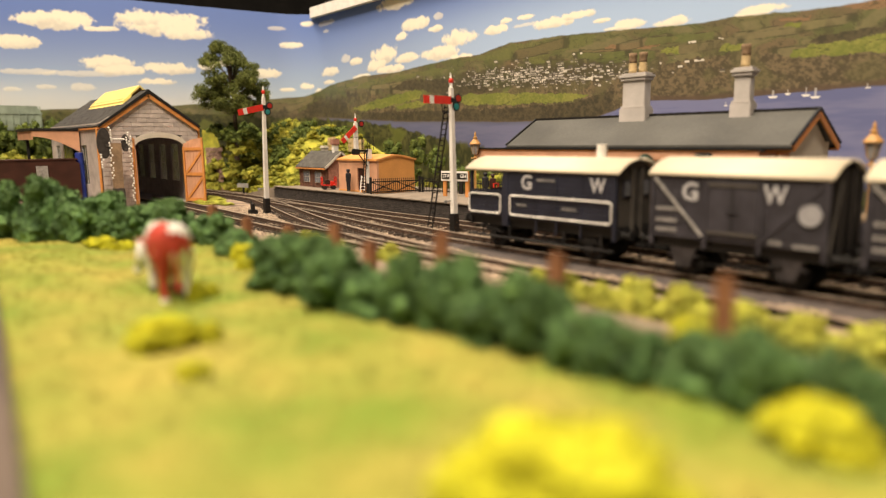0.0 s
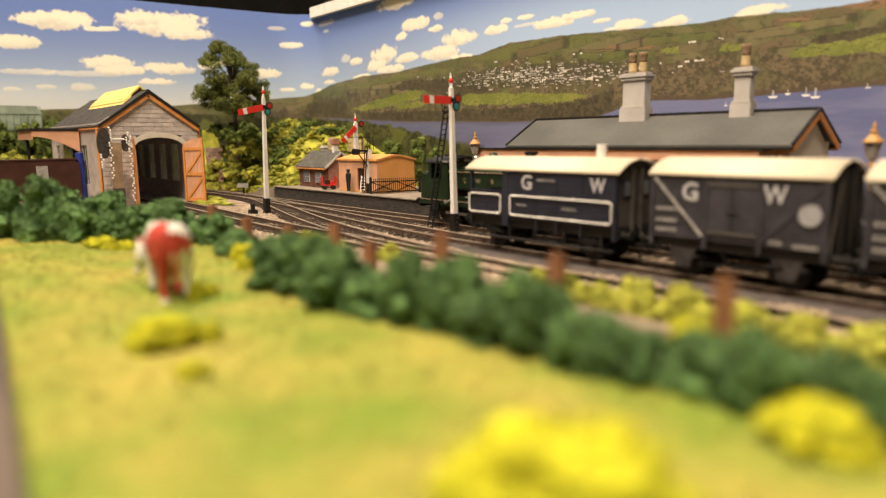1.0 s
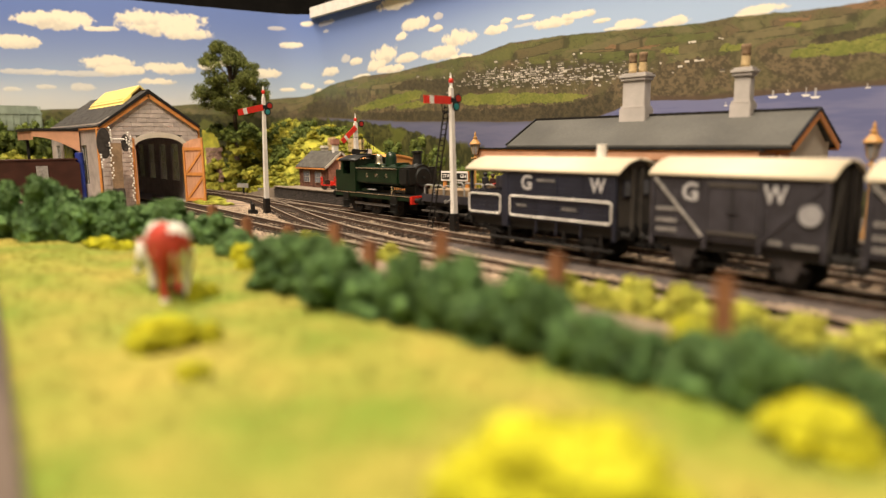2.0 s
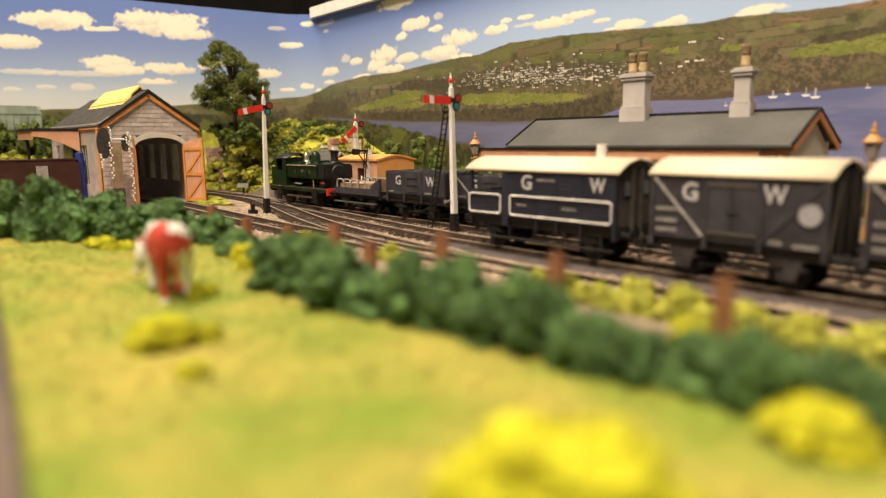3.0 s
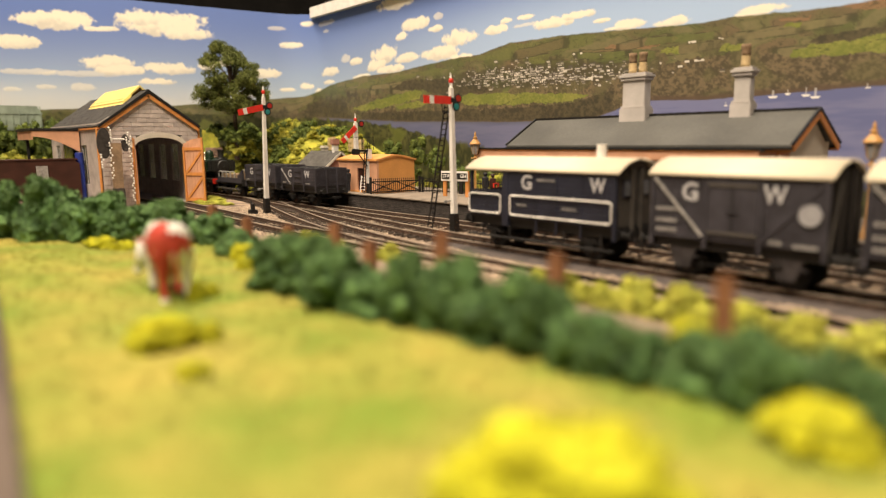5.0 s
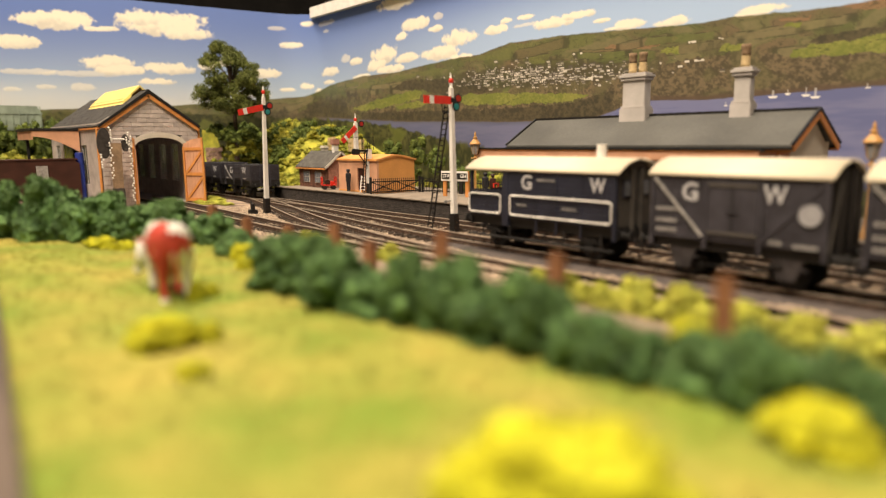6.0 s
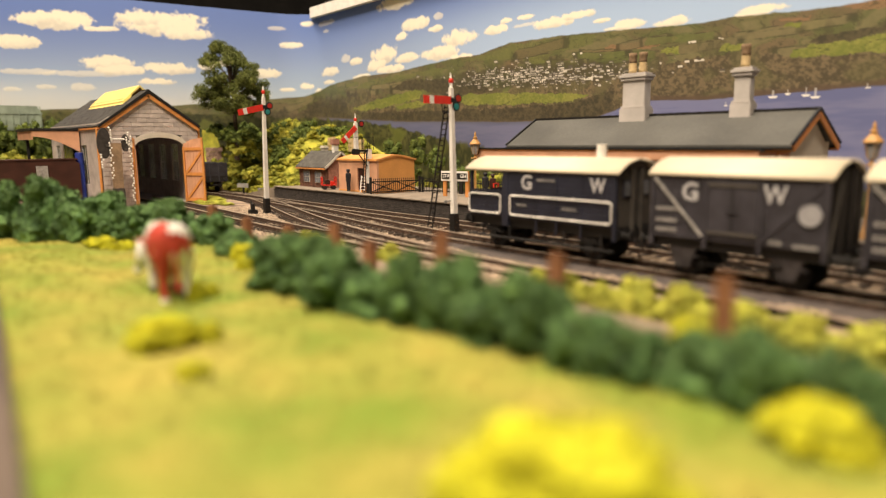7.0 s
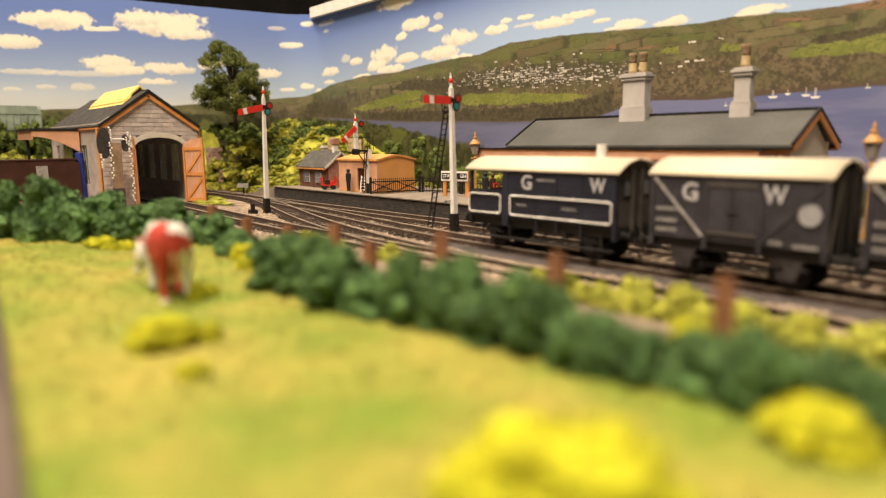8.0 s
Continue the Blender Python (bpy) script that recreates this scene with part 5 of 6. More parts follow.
def trolley(x, y, rz):
    t = thing("luggage_trolley", x, y, PLAT, rz, label="small red luggage trolley standing on the platform", category="trolley", group="platform trolleys")
    part("trolley_bed", boxes((-7, 7, -4, 4, 4, 5.2), bevel=0.3), "red", t)
    for xx in (-7, 7):
        bm = boxes((xx - 0.5, xx + 0.5, -4, -3.2, 5, 13), (xx - 0.5, xx + 0.5, 3.2, 4, 5, 13), (xx - 0.5, xx + 0.5, -4, 4, 12.2, 13), (xx - 0.5, xx + 0.5, -4, 4, 8.6, 9.3))
        part("end_frame", bm, "red", t)
    for xx in (-4.5, 4.5):
        for yy in (-3.6, 3.6):
            part("wheel", rod(B(), (xx, yy - 0.5, 2.2), (xx, yy + 0.5, 2.2), 2.2, seg=16), "black", t)
    part("case", boxes((-4, 1, -3, 3, 5.2, 10), bevel=0.5), "maroon", t)
    part("case", boxes((1.4, 5.6, -2.6, 2.6, 5.2, 8.4), bevel=0.5), "red", t)
    return t


tr = trolley(-321, 87, 70)
copy_thing(tr, pose(-0.112, 0.126, PLAT * MM, 0, 0, 12))
part_ladder = thing("step_ladder", -256.5, 84.5, PLAT + 1, 35, label="small white wooden ladder leaning beside the doorway", category="ladder")
for s in (-1, 1):
    part("stile", bar(B(), (s * 2.2, 0, 0), (s * 1.8, 4, 15), 0.7, 0.9), "white", part_ladder)
for k in range(5):
    part("rung", bar(B(), (-2.2, 0.6 + k * 0.75, 2 + k * 2.8), (2.2, 0.6 + k * 0.75, 2 + k * 2.8), 0.6, 0.6), "white", part_ladder)


def name_board():
    t = thing("station_sign", -158.5, 115.5, PLAT, 13, label="black station name board with white letters on orange-brown posts", category="sign")
    for x in (-11.5, 12):
        part("sign_post", boxes((x - 1.7, x + 1.7, -1, 1, 0, 22), bevel=0.2), "orange_wood", t)
    part("sign_frame", boxes((-14.5, 13.5, -1.8, -1, 13.5, 22), bevel=0.2), "white", t)
    part("sign_panel", boxes((-13.6, 12.6, -2.2, -1.7, 15.2, 20.4), bevel=0.1), "black", t)
    letters("letter", "STAVE", 4.4, "white", t, -6.2, -2.35, 17.8, bold=0.05)
    letters("letter", "GH", 4.4, "white", t, 9.2, -2.35, 17.8, bold=0.05)


name_board()


# ---- semaphore signals; arms reach towards -y ----
def arm_assembly(t, z, drop):
    piv = part("signal_arm", B(), "red", t)
    ca, sa = math.cos(radians(drop)), math.sin(radians(drop))
    bm = bar(B(), (1.2, -1 * ca, z - 1 * sa), (1.2, -24 * ca, z - 24 * sa), 0.6, 5.0)
    me = mesh_of(bm, "red")
    piv.data = me
    piv["label"] = "red signal arm with a white band"
    for k in (1, -1):
        part("arm_stripe", bar(B(), (1.2 + k * 0.35, -16.0 * ca, z - 16.0 * sa), (1.2 + k * 0.35, -19.4 * ca, z - 19.4 * sa), 0.15, 5.04), "white", piv)
    sp = part("spectacle", B(), "black", piv)
    bm = B()
    cs = [(4.6, 1.2 if drop < 20 else 3.2, "glass_red"), (2.6, -3.9 if drop < 20 else -0.8, "glass_green")]
    for d, h, _ in cs:
        rod(bm, (0.6, d, z + h), (1.8, d, z + h), 3.1, seg=18)
    box(bm, 0.8, 1.6, -1.5, 4, z - 1.4, z + 1.4)
    sp.data = mesh_of(bm, "black")
    for d, h, g in cs:
        part("lens", rod(B(), (0.3, d, z + h), (2.1, d, z + h), 2.1, seg=16), g, piv)


def finial(t, z):
    part("finial", lathe(B(), [(1.3, z), (1.5, z + 0.6), (1.0, z + 1.2), (1.0, z + 3.2), (0.7, z + 3.6), (0.7, z + 7.6), (0.1, z + 10.2)], 12), "white", t)
    part("finial_collar", lathe(B(), [(1.0, z + 3.4), (1.5, z + 4.2), (1.5, z + 5.6), (0.9, z + 6.4)], 12), "red", t)


def square_post(t, z0, z1, w0, w1, material="white", name="post"):
    bm = B()
    m = Matrix.Translation((0, 0, (z0 + z1) / 2)) @ Matrix.Rotation(math.pi / 4, 4, "Z")
    bmesh.ops.create_cone(bm, cap_ends=True, segments=4, radius1=w0 * 0.707, radius2=w1 * 0.707, depth=z1 - z0, matrix=m)
    return part(name, bm, material, t)


def signal(x, y, top, ladder, drop=0.0, lean=0.0):
    t = thing("semaphore_signal", x, y, -3.2, label="tall white semaphore signal with red arm and black base", category="signal", group="semaphore signals")
    t.rotation_euler = (0, radians(lean), 0)
    z = top - 10
    square_post(t, 12, z, 3.5, 2.4)
    square_post(t, 0, 13, 4.8, 4.3, "black", "post_base")
    finial(t, z)
    arm_assembly(t, z - 7.5, drop)
    part("arm_bracket", boxes((0.2, 1.4, -2.2, 2.2, z - 9.5, z - 5.5), bevel=0.3), "black", t)
    part("operating_rod", rod(B(), (-1.6, 1.2, 6), (-1.6, 1.2, z - 11), 0.28, seg=6), "black", t)
    part("weight_lever", bar(B(), (-1.4, -6.5, 21), (-1.4, 4.5, 22.5), 0.6, 0.8), "strap", t)
    part("lamp", boxes((-2.8, -0.4, 1.2, 3.8, z - 12, z - 8), bevel=0.4), "black", t)
    part("balance_weight", boxes((-2, -0.6, -7.2, -4.8, 20, 22), bevel=0.3), "strap", t)
    for k in range(3):
        part("bolt", rod(B(), (-2.9, 1.2 * (k - 1), 4 + k * 3), (2.9, 1.2 * (k - 1), 4 + k * 3), 0.4, seg=6), "rail_side", t)
    if ladder:
        g = part("ladder", boxes((-13.2, -12.4, -2.4, -1.6, -0.2, 0.4)), "black", t, "black wire ladder")
        foot, head = Vector((-26, 0, 0)), Vector((-4.2, 0, 84))
        for s in (-2.1, 2.1):
            part("ladder_stile", bar(B(), foot + Vector((0, s, 0)), head + Vector((0, s, 0)), 0.7, 0.8), "black", g)
        for k in range(24):
            c = foot.lerp(head, (k + 0.5) / 24)
            part("ladder_rung", rod(B(), c + Vector((0, -2.1, 0)), c + Vector((0, 2.1, 0)), 0.35, seg=6), "black", g)
        part("ladder_platform", boxes((-6, -1, -3, 3, 79, 80)), "black", t)
        for s in (-3, 3):
            part("platform_rail", bar(B(), (-6, s, 80), (-6, s, 87), 0.5, 0.5), "black", t)
    return t


signal(-268, -8, 108, False, 12.0, 2.6)
signal(-57, 23.2, 104, True, 0.0, -1.5)


def bracket_signal():
    t = thing("bracket_signal", -252, 90, PLAT, label="white bracket signal with lowered red arm and black ladder", category="signal", group="semaphore signals")
    square_post(t, 8, 41, 4.4, 4.0)
    square_post(t, 0, 9, 5, 4.8, "black", "post_base")
    part("bracket", boxes((-1.5, 1.5, -17, 3, 38.5, 40.5), bevel=0.3), "black", t)
    part("bracket_strut", bar(B(), (0, -13, 38.5), (0, -1, 24), 0.8, 0.8), "black", t)
    part("bracket_boss", boxes((-2.4, 2.4, -18, -11, 36, 41.5), bevel=0.8), "black", t)
    bm = B()
    m = Matrix.Translation((0, -14, 53)) @ Matrix.Rotation(math.pi / 4, 4, "Z")
    bmesh.ops.create_cone(bm, cap_ends=True, segments=4, radius1=2.4, radius2=2.0, depth=24, matrix=m)
    part("doll_post", bm, "white", t)
    bm = lathe(B(), [(1.2, 65), (1.4, 65.6), (0.9, 66.2), (0.9, 68), (0.6, 70), (0.1, 74)], 12, (0, -14, 0))
    part("finial", bm, "white", t)
    part("finial_collar", lathe(B(), [(0.9, 66.4), (1.4, 67.2), (1.4, 68.8), (0.9, 69.4)], 12, (0, -14, 0)), "red", t)
    a, b = Vector((2.2, -15, 61)), Vector((2.2, -30, 48))
    arm = part("signal_arm", bar(B(), a, b, 0.6, 4.6), "red", t, "red signal arm with a white band, lowered")
    part("arm_stripe", bar(B(), a.lerp(b, 0.66) + Vector((0.35, 0, 0)), a.lerp(b, 0.8) + Vector((0.35, 0, 0)), 0.15, 4.64), "white", arm)
    part("spectacle", rod(B(), (1.2, -9, 64), (2.4, -9, 64), 3.0, seg=16), "black", arm)
    part("lens", rod(B(), (1.0, -9, 64), (2.6, -9, 64), 2.0, seg=16), "glass_red", arm)
    for s in (-3.6, 3.6):
        part("guard_rail", bar(B(), (s, -19, 52), (s, 3, 52), 0.4, 0.4), "black", t)
        for y in (-10, -4, 3):
            part("guard_stanchion", bar(B(), (s, y, 40), (s, y, 52), 0.4, 0.4), "black", t)
    g = part("ladder", boxes((-0.5, 0.5, -8, -7, 0, 0.6)), "black", t)
    for s in (-1.8, 1.8):
        part("ladder_stile", bar(B(), (3 + s, -9, 0), (3 + s, -5.5, 40), 0.6, 0.6), "black", g)
    for k in range(14):
        part("ladder_rung", bar(B(), (1.2, -9 + k * 0.25, 2 + k * 2.8), (4.8, -9 + k * 0.25, 2 + k * 2.8), 0.5, 0.5), "black", g)


bracket_signal()


def ground_frame(x, y):
    t = thing("point_motor", x, y, -3.4, label="small black ground lever beside the rails", category="lever")
    part("lever_box", boxes((-4, 4, -3, 3, 0, 4), bevel=0.6), "black", t)
    part("lever", bar(B(), (0, 0, 4), (-3, 0, 12), 0.9, 0.9), "black", t)
    part("lever_stand", boxes((-2.5, 2.5, -1, 1, 4, 9), bevel=0.3), "black", t)


ground_frame(-270, -20)
t = thing("trackside_notice", -478, 66, -3.4, 20, label="small grey trackside notice on a short post", category="sign")
part("post", boxes((-0.8, 0.8, -0.8, 0.8, 0, 12)), "black", t)
part("panel", boxes((-9, 9, -1.4, -0.7, 9, 14), bevel=0.2), "strap", t)


# ---- engine shed ----
def engine_shed():
    t = thing("engine_shed", -430, -49.5, -3.2, label="grey stone engine shed with open orange doors and slate roof", category="shed")
    half, e, apex, back = 47.0, 81, 111, -215
    dw, dz = 23.8, 57.5
    OFF = 7.5
    wins = [back + 20 + k * 40 for k in range(4)]
    for s in (-1, 1):
        lo, hi = s * (half - 1.5) - 1.5, s * (half - 1.5) + 1.5
        edges = [back] + [q for w in wins for q in (w, w + 22)] + [-1]
        for a, b in zip(edges[::2], edges[1::2]):
            part("side_pier", boxes((a, b, lo, hi, 20, 60)), "stone", t)
        part("side_wall", boxes((back, -1, lo, hi, 0, 20), (back, -1, lo, hi, 60, e)), "stone", t)
        for w in wins:
            f = part("side_window", boxes((w, w + 1, lo + 1, hi - 1, 20, 60), (w + 21, w + 22, lo + 1, hi - 1, 20, 60), (w + 10.6, w + 11.4, lo + 1, hi - 1, 20, 60), (w, w + 22, lo + 1, hi - 1, 39.6, 40.4)), "strap", t)
            g = part("pane", boxes((w, w + 22, s * (half - 1.5) - 0.2, s * (half - 1.5) + 0.2, 20, 60)), "glass", f)
            g.visible_shadow = False
    bwin = [-27, -12, 5, 20]
    edges = [-half + 3] + [q for w in bwin for q in (w, w + 8)] + [half - 3]
    for a, b in zip(edges[::2], edges[1::2]):
        part("back_pier", boxes((back, back + 3, a, b, 20, 62)), "lightened_inside", t)
    part("back_wall", boxes((back, back + 3, -half + 3, half - 3, 0, 20)), "lightened_inside", t)
    part("back_gable", prism(B(), [(-half + 3, 62), (half - 3, 62), (half - 3, e), (0, apex - 2), (-half + 3, e)], back, back + 3, "x"), "lightened_inside", t)
    for w in bwin:
        f = part("back_window", boxes((back + 1, back + 2, w, w + 8, 40, 41), (back + 1, back + 2, w + 3.7, w + 4.3, 20, 62)), "strap", t)
        g = part("pane", boxes((back + 1.3, back + 1.7, w, w + 8, 20, 62)), "glass", f)
        g.visible_shadow = False
    # front in courses round the arch
    rng = random.Random(3)
    h = 4.3
    front = part("front_wall", prism(B(), [(-half, e - 8), (half, e - 8), (half, e), (0, apex - 2), (-half, e)], -3, -0.6, "x"), "mortar", t, "front wall of coursed grey stone")
    part("front_pier", boxes((-3, -0.6, -half, OFF - dw, 0, e - 8)), "mortar", t)
    part("front_pier", boxes((-3, -0.6, OFF + dw, half, 0, e - 8)), "mortar", t)
    for r in range(int(apex / h)):
        z0, z1 = r * h, (r + 1) * h
        wide = half if z1 < e else half * (apex - z1) / (apex - e)
        if wide < 2:
            continue
        zc = (z0 + z1) / 2
        if zc < dz:
            gap = dw + 4.2
        elif zc < dz + 13:
            gap = (dw + 4.2) * math.sqrt(max(0, 1 - ((zc - dz) / 14.5) ** 2))
        else:
            gap = 0
        for lo, hi in (((-wide, OFF - gap), (OFF + gap, wide)) if gap else ((-wide, wide),)):
            y = lo - (rng.uniform(0, 6) if r % 2 else 0)
            while y < hi:
                w = rng.uniform(8, 13)
                a, b = max(y, lo), min(y + w, hi)
                if b - a > 1:
                    part("stone_block", boxes((-0.9, -0.1 + rng.uniform(-0.12, 0.2), a + 0.06, b - 0.06, z0 + 0.16, z1 - 0.12), bevel=0.22), "stone", front)
                y += w
    # arch ring
    prof_o = [(OFF + (dw + 4.4) * math.cos(a), dz + 14.5 * math.sin(a)) for a in [math.pi * k / 16 for k in range(17)]]
    prof_i = [(OFF + dw * math.cos(a), dz + 9.5 * math.sin(a)) for a in [math.pi * k / 16 for k in range(17)]]
    for k in range(16):
        q = [prof_o[k], prof_o[k + 1], prof_i[k + 1], prof_i[k]]
        part("arch_stone", prism(B(), q, -2, 1.2, "x"), "cream", front)
    # interior
    part("shed_floor", boxes((back + 3, -3, -half + 3, half - 3, 0, 0.4)), "lightened_inside", t)
    # roof
    for s in (-1, 1):
        ye = s * (half + 1.5)
        ze = e - 3.6
        part("roof_slope", prism(B(), [(ye, ze - 1.2), (ye, ze), (0, apex + 1), (0, apex - 1.4)], back - 3, 3, "x"), "shed_slate", t, "dark grey slate roof slope")
        bm = B()
        slate_slope(bm, back - 3, 3, ye, ze + 0.3, 0, apex + 1.5, 13, 1.5, 7, random.Random(6))
        tagged(part("slating", bm, "shed_slate", t), kind="stuff")
        part("bargeboard", bar(B(), (2.2, s * (half + 1.0), ze - 2.4), (2.2, 0, apex - 2.8), 1.2, 4.6), "orange_wood", t, "orange-brown bargeboard")
        part("verge", bar(B(), (3.2, ye, ze + 0.2), (3.2, 0, apex + 1.2), 2.0, 2.2), "black", t)
        part("gutter", boxes((back - 2, 3, ye - s * 0.5 - 1, ye - s * 0.5 + 1, ze - 2.6, ze - 0.8), bevel=0.4), "orange_wood", t)
        part("downpipe", rod(B(), (-2, s * (half + 1.6), 0), (-2, s * (half + 1.6), ze - 2), 1.3, seg=10), "orange_wood", t, "orange-brown downpipe")
    part("ridge_tiles", bar(B(), (back - 3, 0, apex + 1.4), (3.4, 0, apex + 1.4), 2.2, 2.4), "black", t)
    # raised smoke vent
    for s in (-1, 1):
        part("vent_slope", prism(B(), [(s * 17, apex - 9.4), (s * 17, apex - 7.6), (0, apex + 8.4), (0, apex + 6.2)], -150, -22, "x"), "yellow_card", t, "yellow boarded smoke vent roof")
        part("vent_side", boxes((-147, -25, s * 14 - 0.6, s * 14 + 0.6, apex - 13, apex - 5)), "post_wood", t)
    for s in (-1, 1):
        part("vent_lip", prism(B(), [(s * 19.5, apex - 13.2), (s * 19.5, apex - 11.6), (s * 9, apex - 1.6), (s * 9, apex - 3.4)], -152, -20, "x"), "yellow_card", t, "lower yellow louvre board")
    part("vent_end", prism(B(), [(-14, apex - 12), (14, apex - 12), (14, apex - 6), (0, apex + 6), (-14, apex - 6)], -25.5, -24.5, "x"), "post_wood", t)
    # doors, swung open
    for s, ang in ((-1, -104), (1, 62)):
        d = part("door", boxes((0, 0.3, 0, 24.6, 1, dz - 2)), "orange_wood", t, "orange-brown boarded door, swung open")
        for k in range(6):
            part("board", boxes((0.3, 1.4, k * 4.1, k * 4.1 + 3.9, 1, dz - 1 + 9.5 * math.sqrt(max(0, 1 - ((24 - k * 4.1 - 2) / 25) ** 2))), bevel=0.12), "salmon", d)
        for z in (2, 28, dz - 4):
            part("door_ledge", boxes((1.4, 2.4, 0, 24.6, z, z + 3.2), bevel=0.1), "orange_wood", d)
        for z in (4, 30):
            part("door_brace", bar(B(), (1.9, 2, z), (1.9, 22.5, z + 22), 1.0, 2.4), "orange_wood", d)
        for yy in (0.4, 24.2):
            part("door_stile", boxes((1.4, 2.5, yy - 1.2, yy + 1.2, 1, dz + (9 if yy > 5 else 0)), bevel=0.1), "orange_wood", d)
        if s > 0:
            d.matrix_basis = pose(1.5 * MM, (OFF + dw + 0.5) * MM, 0, 0, 0, -ang)
        else:
            d.matrix_basis = pose(1.5 * MM, (OFF - dw - 0.5) * MM, 0, 0, 0, ang)
    # side canopy with arched fascia
    c = part("canopy_roof", boxes((-150, -70, -half - 46, -half - 2, 74.6, 77.2), bevel=0.4), "black", t, "flat black canopy roof")
    n = 10
    prof = [(-half - 44, 74.4), (-half - 2, 74.4)] + [(-half - 2 - 42 * i / n, 53 + 16 * math.sin(math.pi / 2 * i / n)) for i in range(n + 1)]
    part("canopy_fascia", prism(B(), prof, -72.5, -71, "x"), "salmon", c, "salmon arched fascia board")
    part("canopy_side", boxes((-148, -72.5, -half - 44.5, -half - 43, 66, 74.4)), "salmon", c)
    part("canopy_post", boxes((-120, -117, -half - 42, -half - 39.5, 0, 74)), "black", c)
    part("canopy_frame", boxes((-140, -100, -half - 3, -half - 1.6, 10, 66)), "window", c)


engine_shed()


def hoist():
    t = thing("chain_hoist", -404, -90.5, -3.4, label="timber hoist post with two dark wheels and bright chains", category="hoist")
    part("post", prism(B(), [(-3.4, 0), (3.4, 0), (4.8, 62), (-4.8, 62)], -3, 3, "x"), "old_timber", t, "weathered timber post")
    part("post_shoe", boxes((-4, 4, -4.6, 4.6, 0, 20), bevel=0.5), "dark_brick", t)
    part("cross_head", boxes((-2, 2, -9, 9, 58, 62), bevel=0.4), "dark_brick", t)
    for y, r in ((-9.5, 14), (9.0, 8)):
        bm = B()
        rod(bm, (-1.6, y, 62), (1.6, y, 62), r, seg=28)
        bmesh.ops.scale(bm, vec=(1, 0.42, 1), space=Matrix.Translation((0, -y, -62)), verts=bm.verts)
        part("chain_wheel", bm, "dark_brick", t, "dark cast chain wheel")
    link = mesh_of(lathe(B(), [(0.3, -1.05), (0.75, -0.65), (0.9, 0), (0.75, 0.65), (0.3, 1.05)], 8), "white")
    for y, za, zb in ((-4.4, 30, 77), (-12.5, 40, 52), (12.6, 8, 70), (10.2, 60, 72)):
        k = za
        while k < zb:
            ob = new("chain_link", link)
            ob.parent = t
            ob.matrix_basis = pose(2.6 * MM, (y + random.choice((-0.75, 0.75)) + random.uniform(-0.3, 0.3)) * MM, k * MM, random.uniform(-40, 40), random.uniform(-40, 40), 0)
            k += 2.3
    for k in range(6):
        ob = new("chain_link", link)
        ob.parent = t
        ob.matrix_basis = pose(2.6 * MM, (-3 + k * 2.0) * MM, 65.5 * MM, random.uniform(40, 90), 0, 0)


hoist()

# brown stock and blue drum beside the shed
t = thing("brown_coach", -505, -143, -3, 90, label="dark brown van body standing beside the shed canopy", category="coach")
part("body", prism(B(), [(-95, 6), (40, 6), (40, 42), (34, 45.5), (-89, 45.5), (-95, 42)], -16, 16, "y"), "maroon", t)
part("roof_edge", boxes((-94, 39, -16.6, 16.6, 44.6, 46.6), bevel=0.6), "maroon", t)
part("white_panel", boxes((1, 11, -17, -16, 26, 40)), "strap", t, "pale grey panel")
for xx in (-70, 15):
    for yy in (-12, 12):
        part("wheel", rod(B(), (xx, yy - 2, 6.5), (xx, yy + 2, 6.5), 6.5, seg=18), "black", t)
t = thing("blue_drum", -496, -101.2, -3.2, label="deep blue upright drum against the shed wall", category="drum")
part("drum_body", lathe(B(), [(3.6, 0), (3.9, 1), (3.9, 17), (4.1, 17.6), (3.9, 18.2), (3.9, 34), (4.1, 34.6), (3.9, 35.2), (3.9, 52), (3.5, 52.6)], 18), "blue", t)


# ---- planting ----
def flakes(rng, spots, count, lo, hi):
    """Crumbs of foam on the lumps: small bent flakes facing every way."""
    verts, faces = [], []
    total = sum(p[3] ** 2 for p in spots)
    for x, y, z, r in spots:
        for _ in range(int(count * r * r / total)):
            d = Vector((rng.gauss(0, 1), rng.gauss(0, 1), rng.gauss(0.2, 1))).normalized()
            p = Vector((x, y, z)) + d * r * rng.uniform(0.85, 1.22)
            if p.z < 0.2:
                continue
            s = rng.uniform(lo, hi)
            u = Vector((rng.gauss(0, 1), rng.gauss(0, 1), rng.gauss(0, 1))).normalized()
            w = u.cross(Vector((rng.gauss(0, 1), rng.gauss(0, 1), rng.gauss(0, 1)))).normalized()
            n = u.cross(w)
            i = len(verts)
            verts += [p - u * s, p + w * s * 0.8 + n * s * 0.4, p + u * s, p - w * s * 0.8 + n * s * 0.4]
            faces += [(i, i + 1, i + 2), (i, i + 2, i + 3)]
    return verts, faces


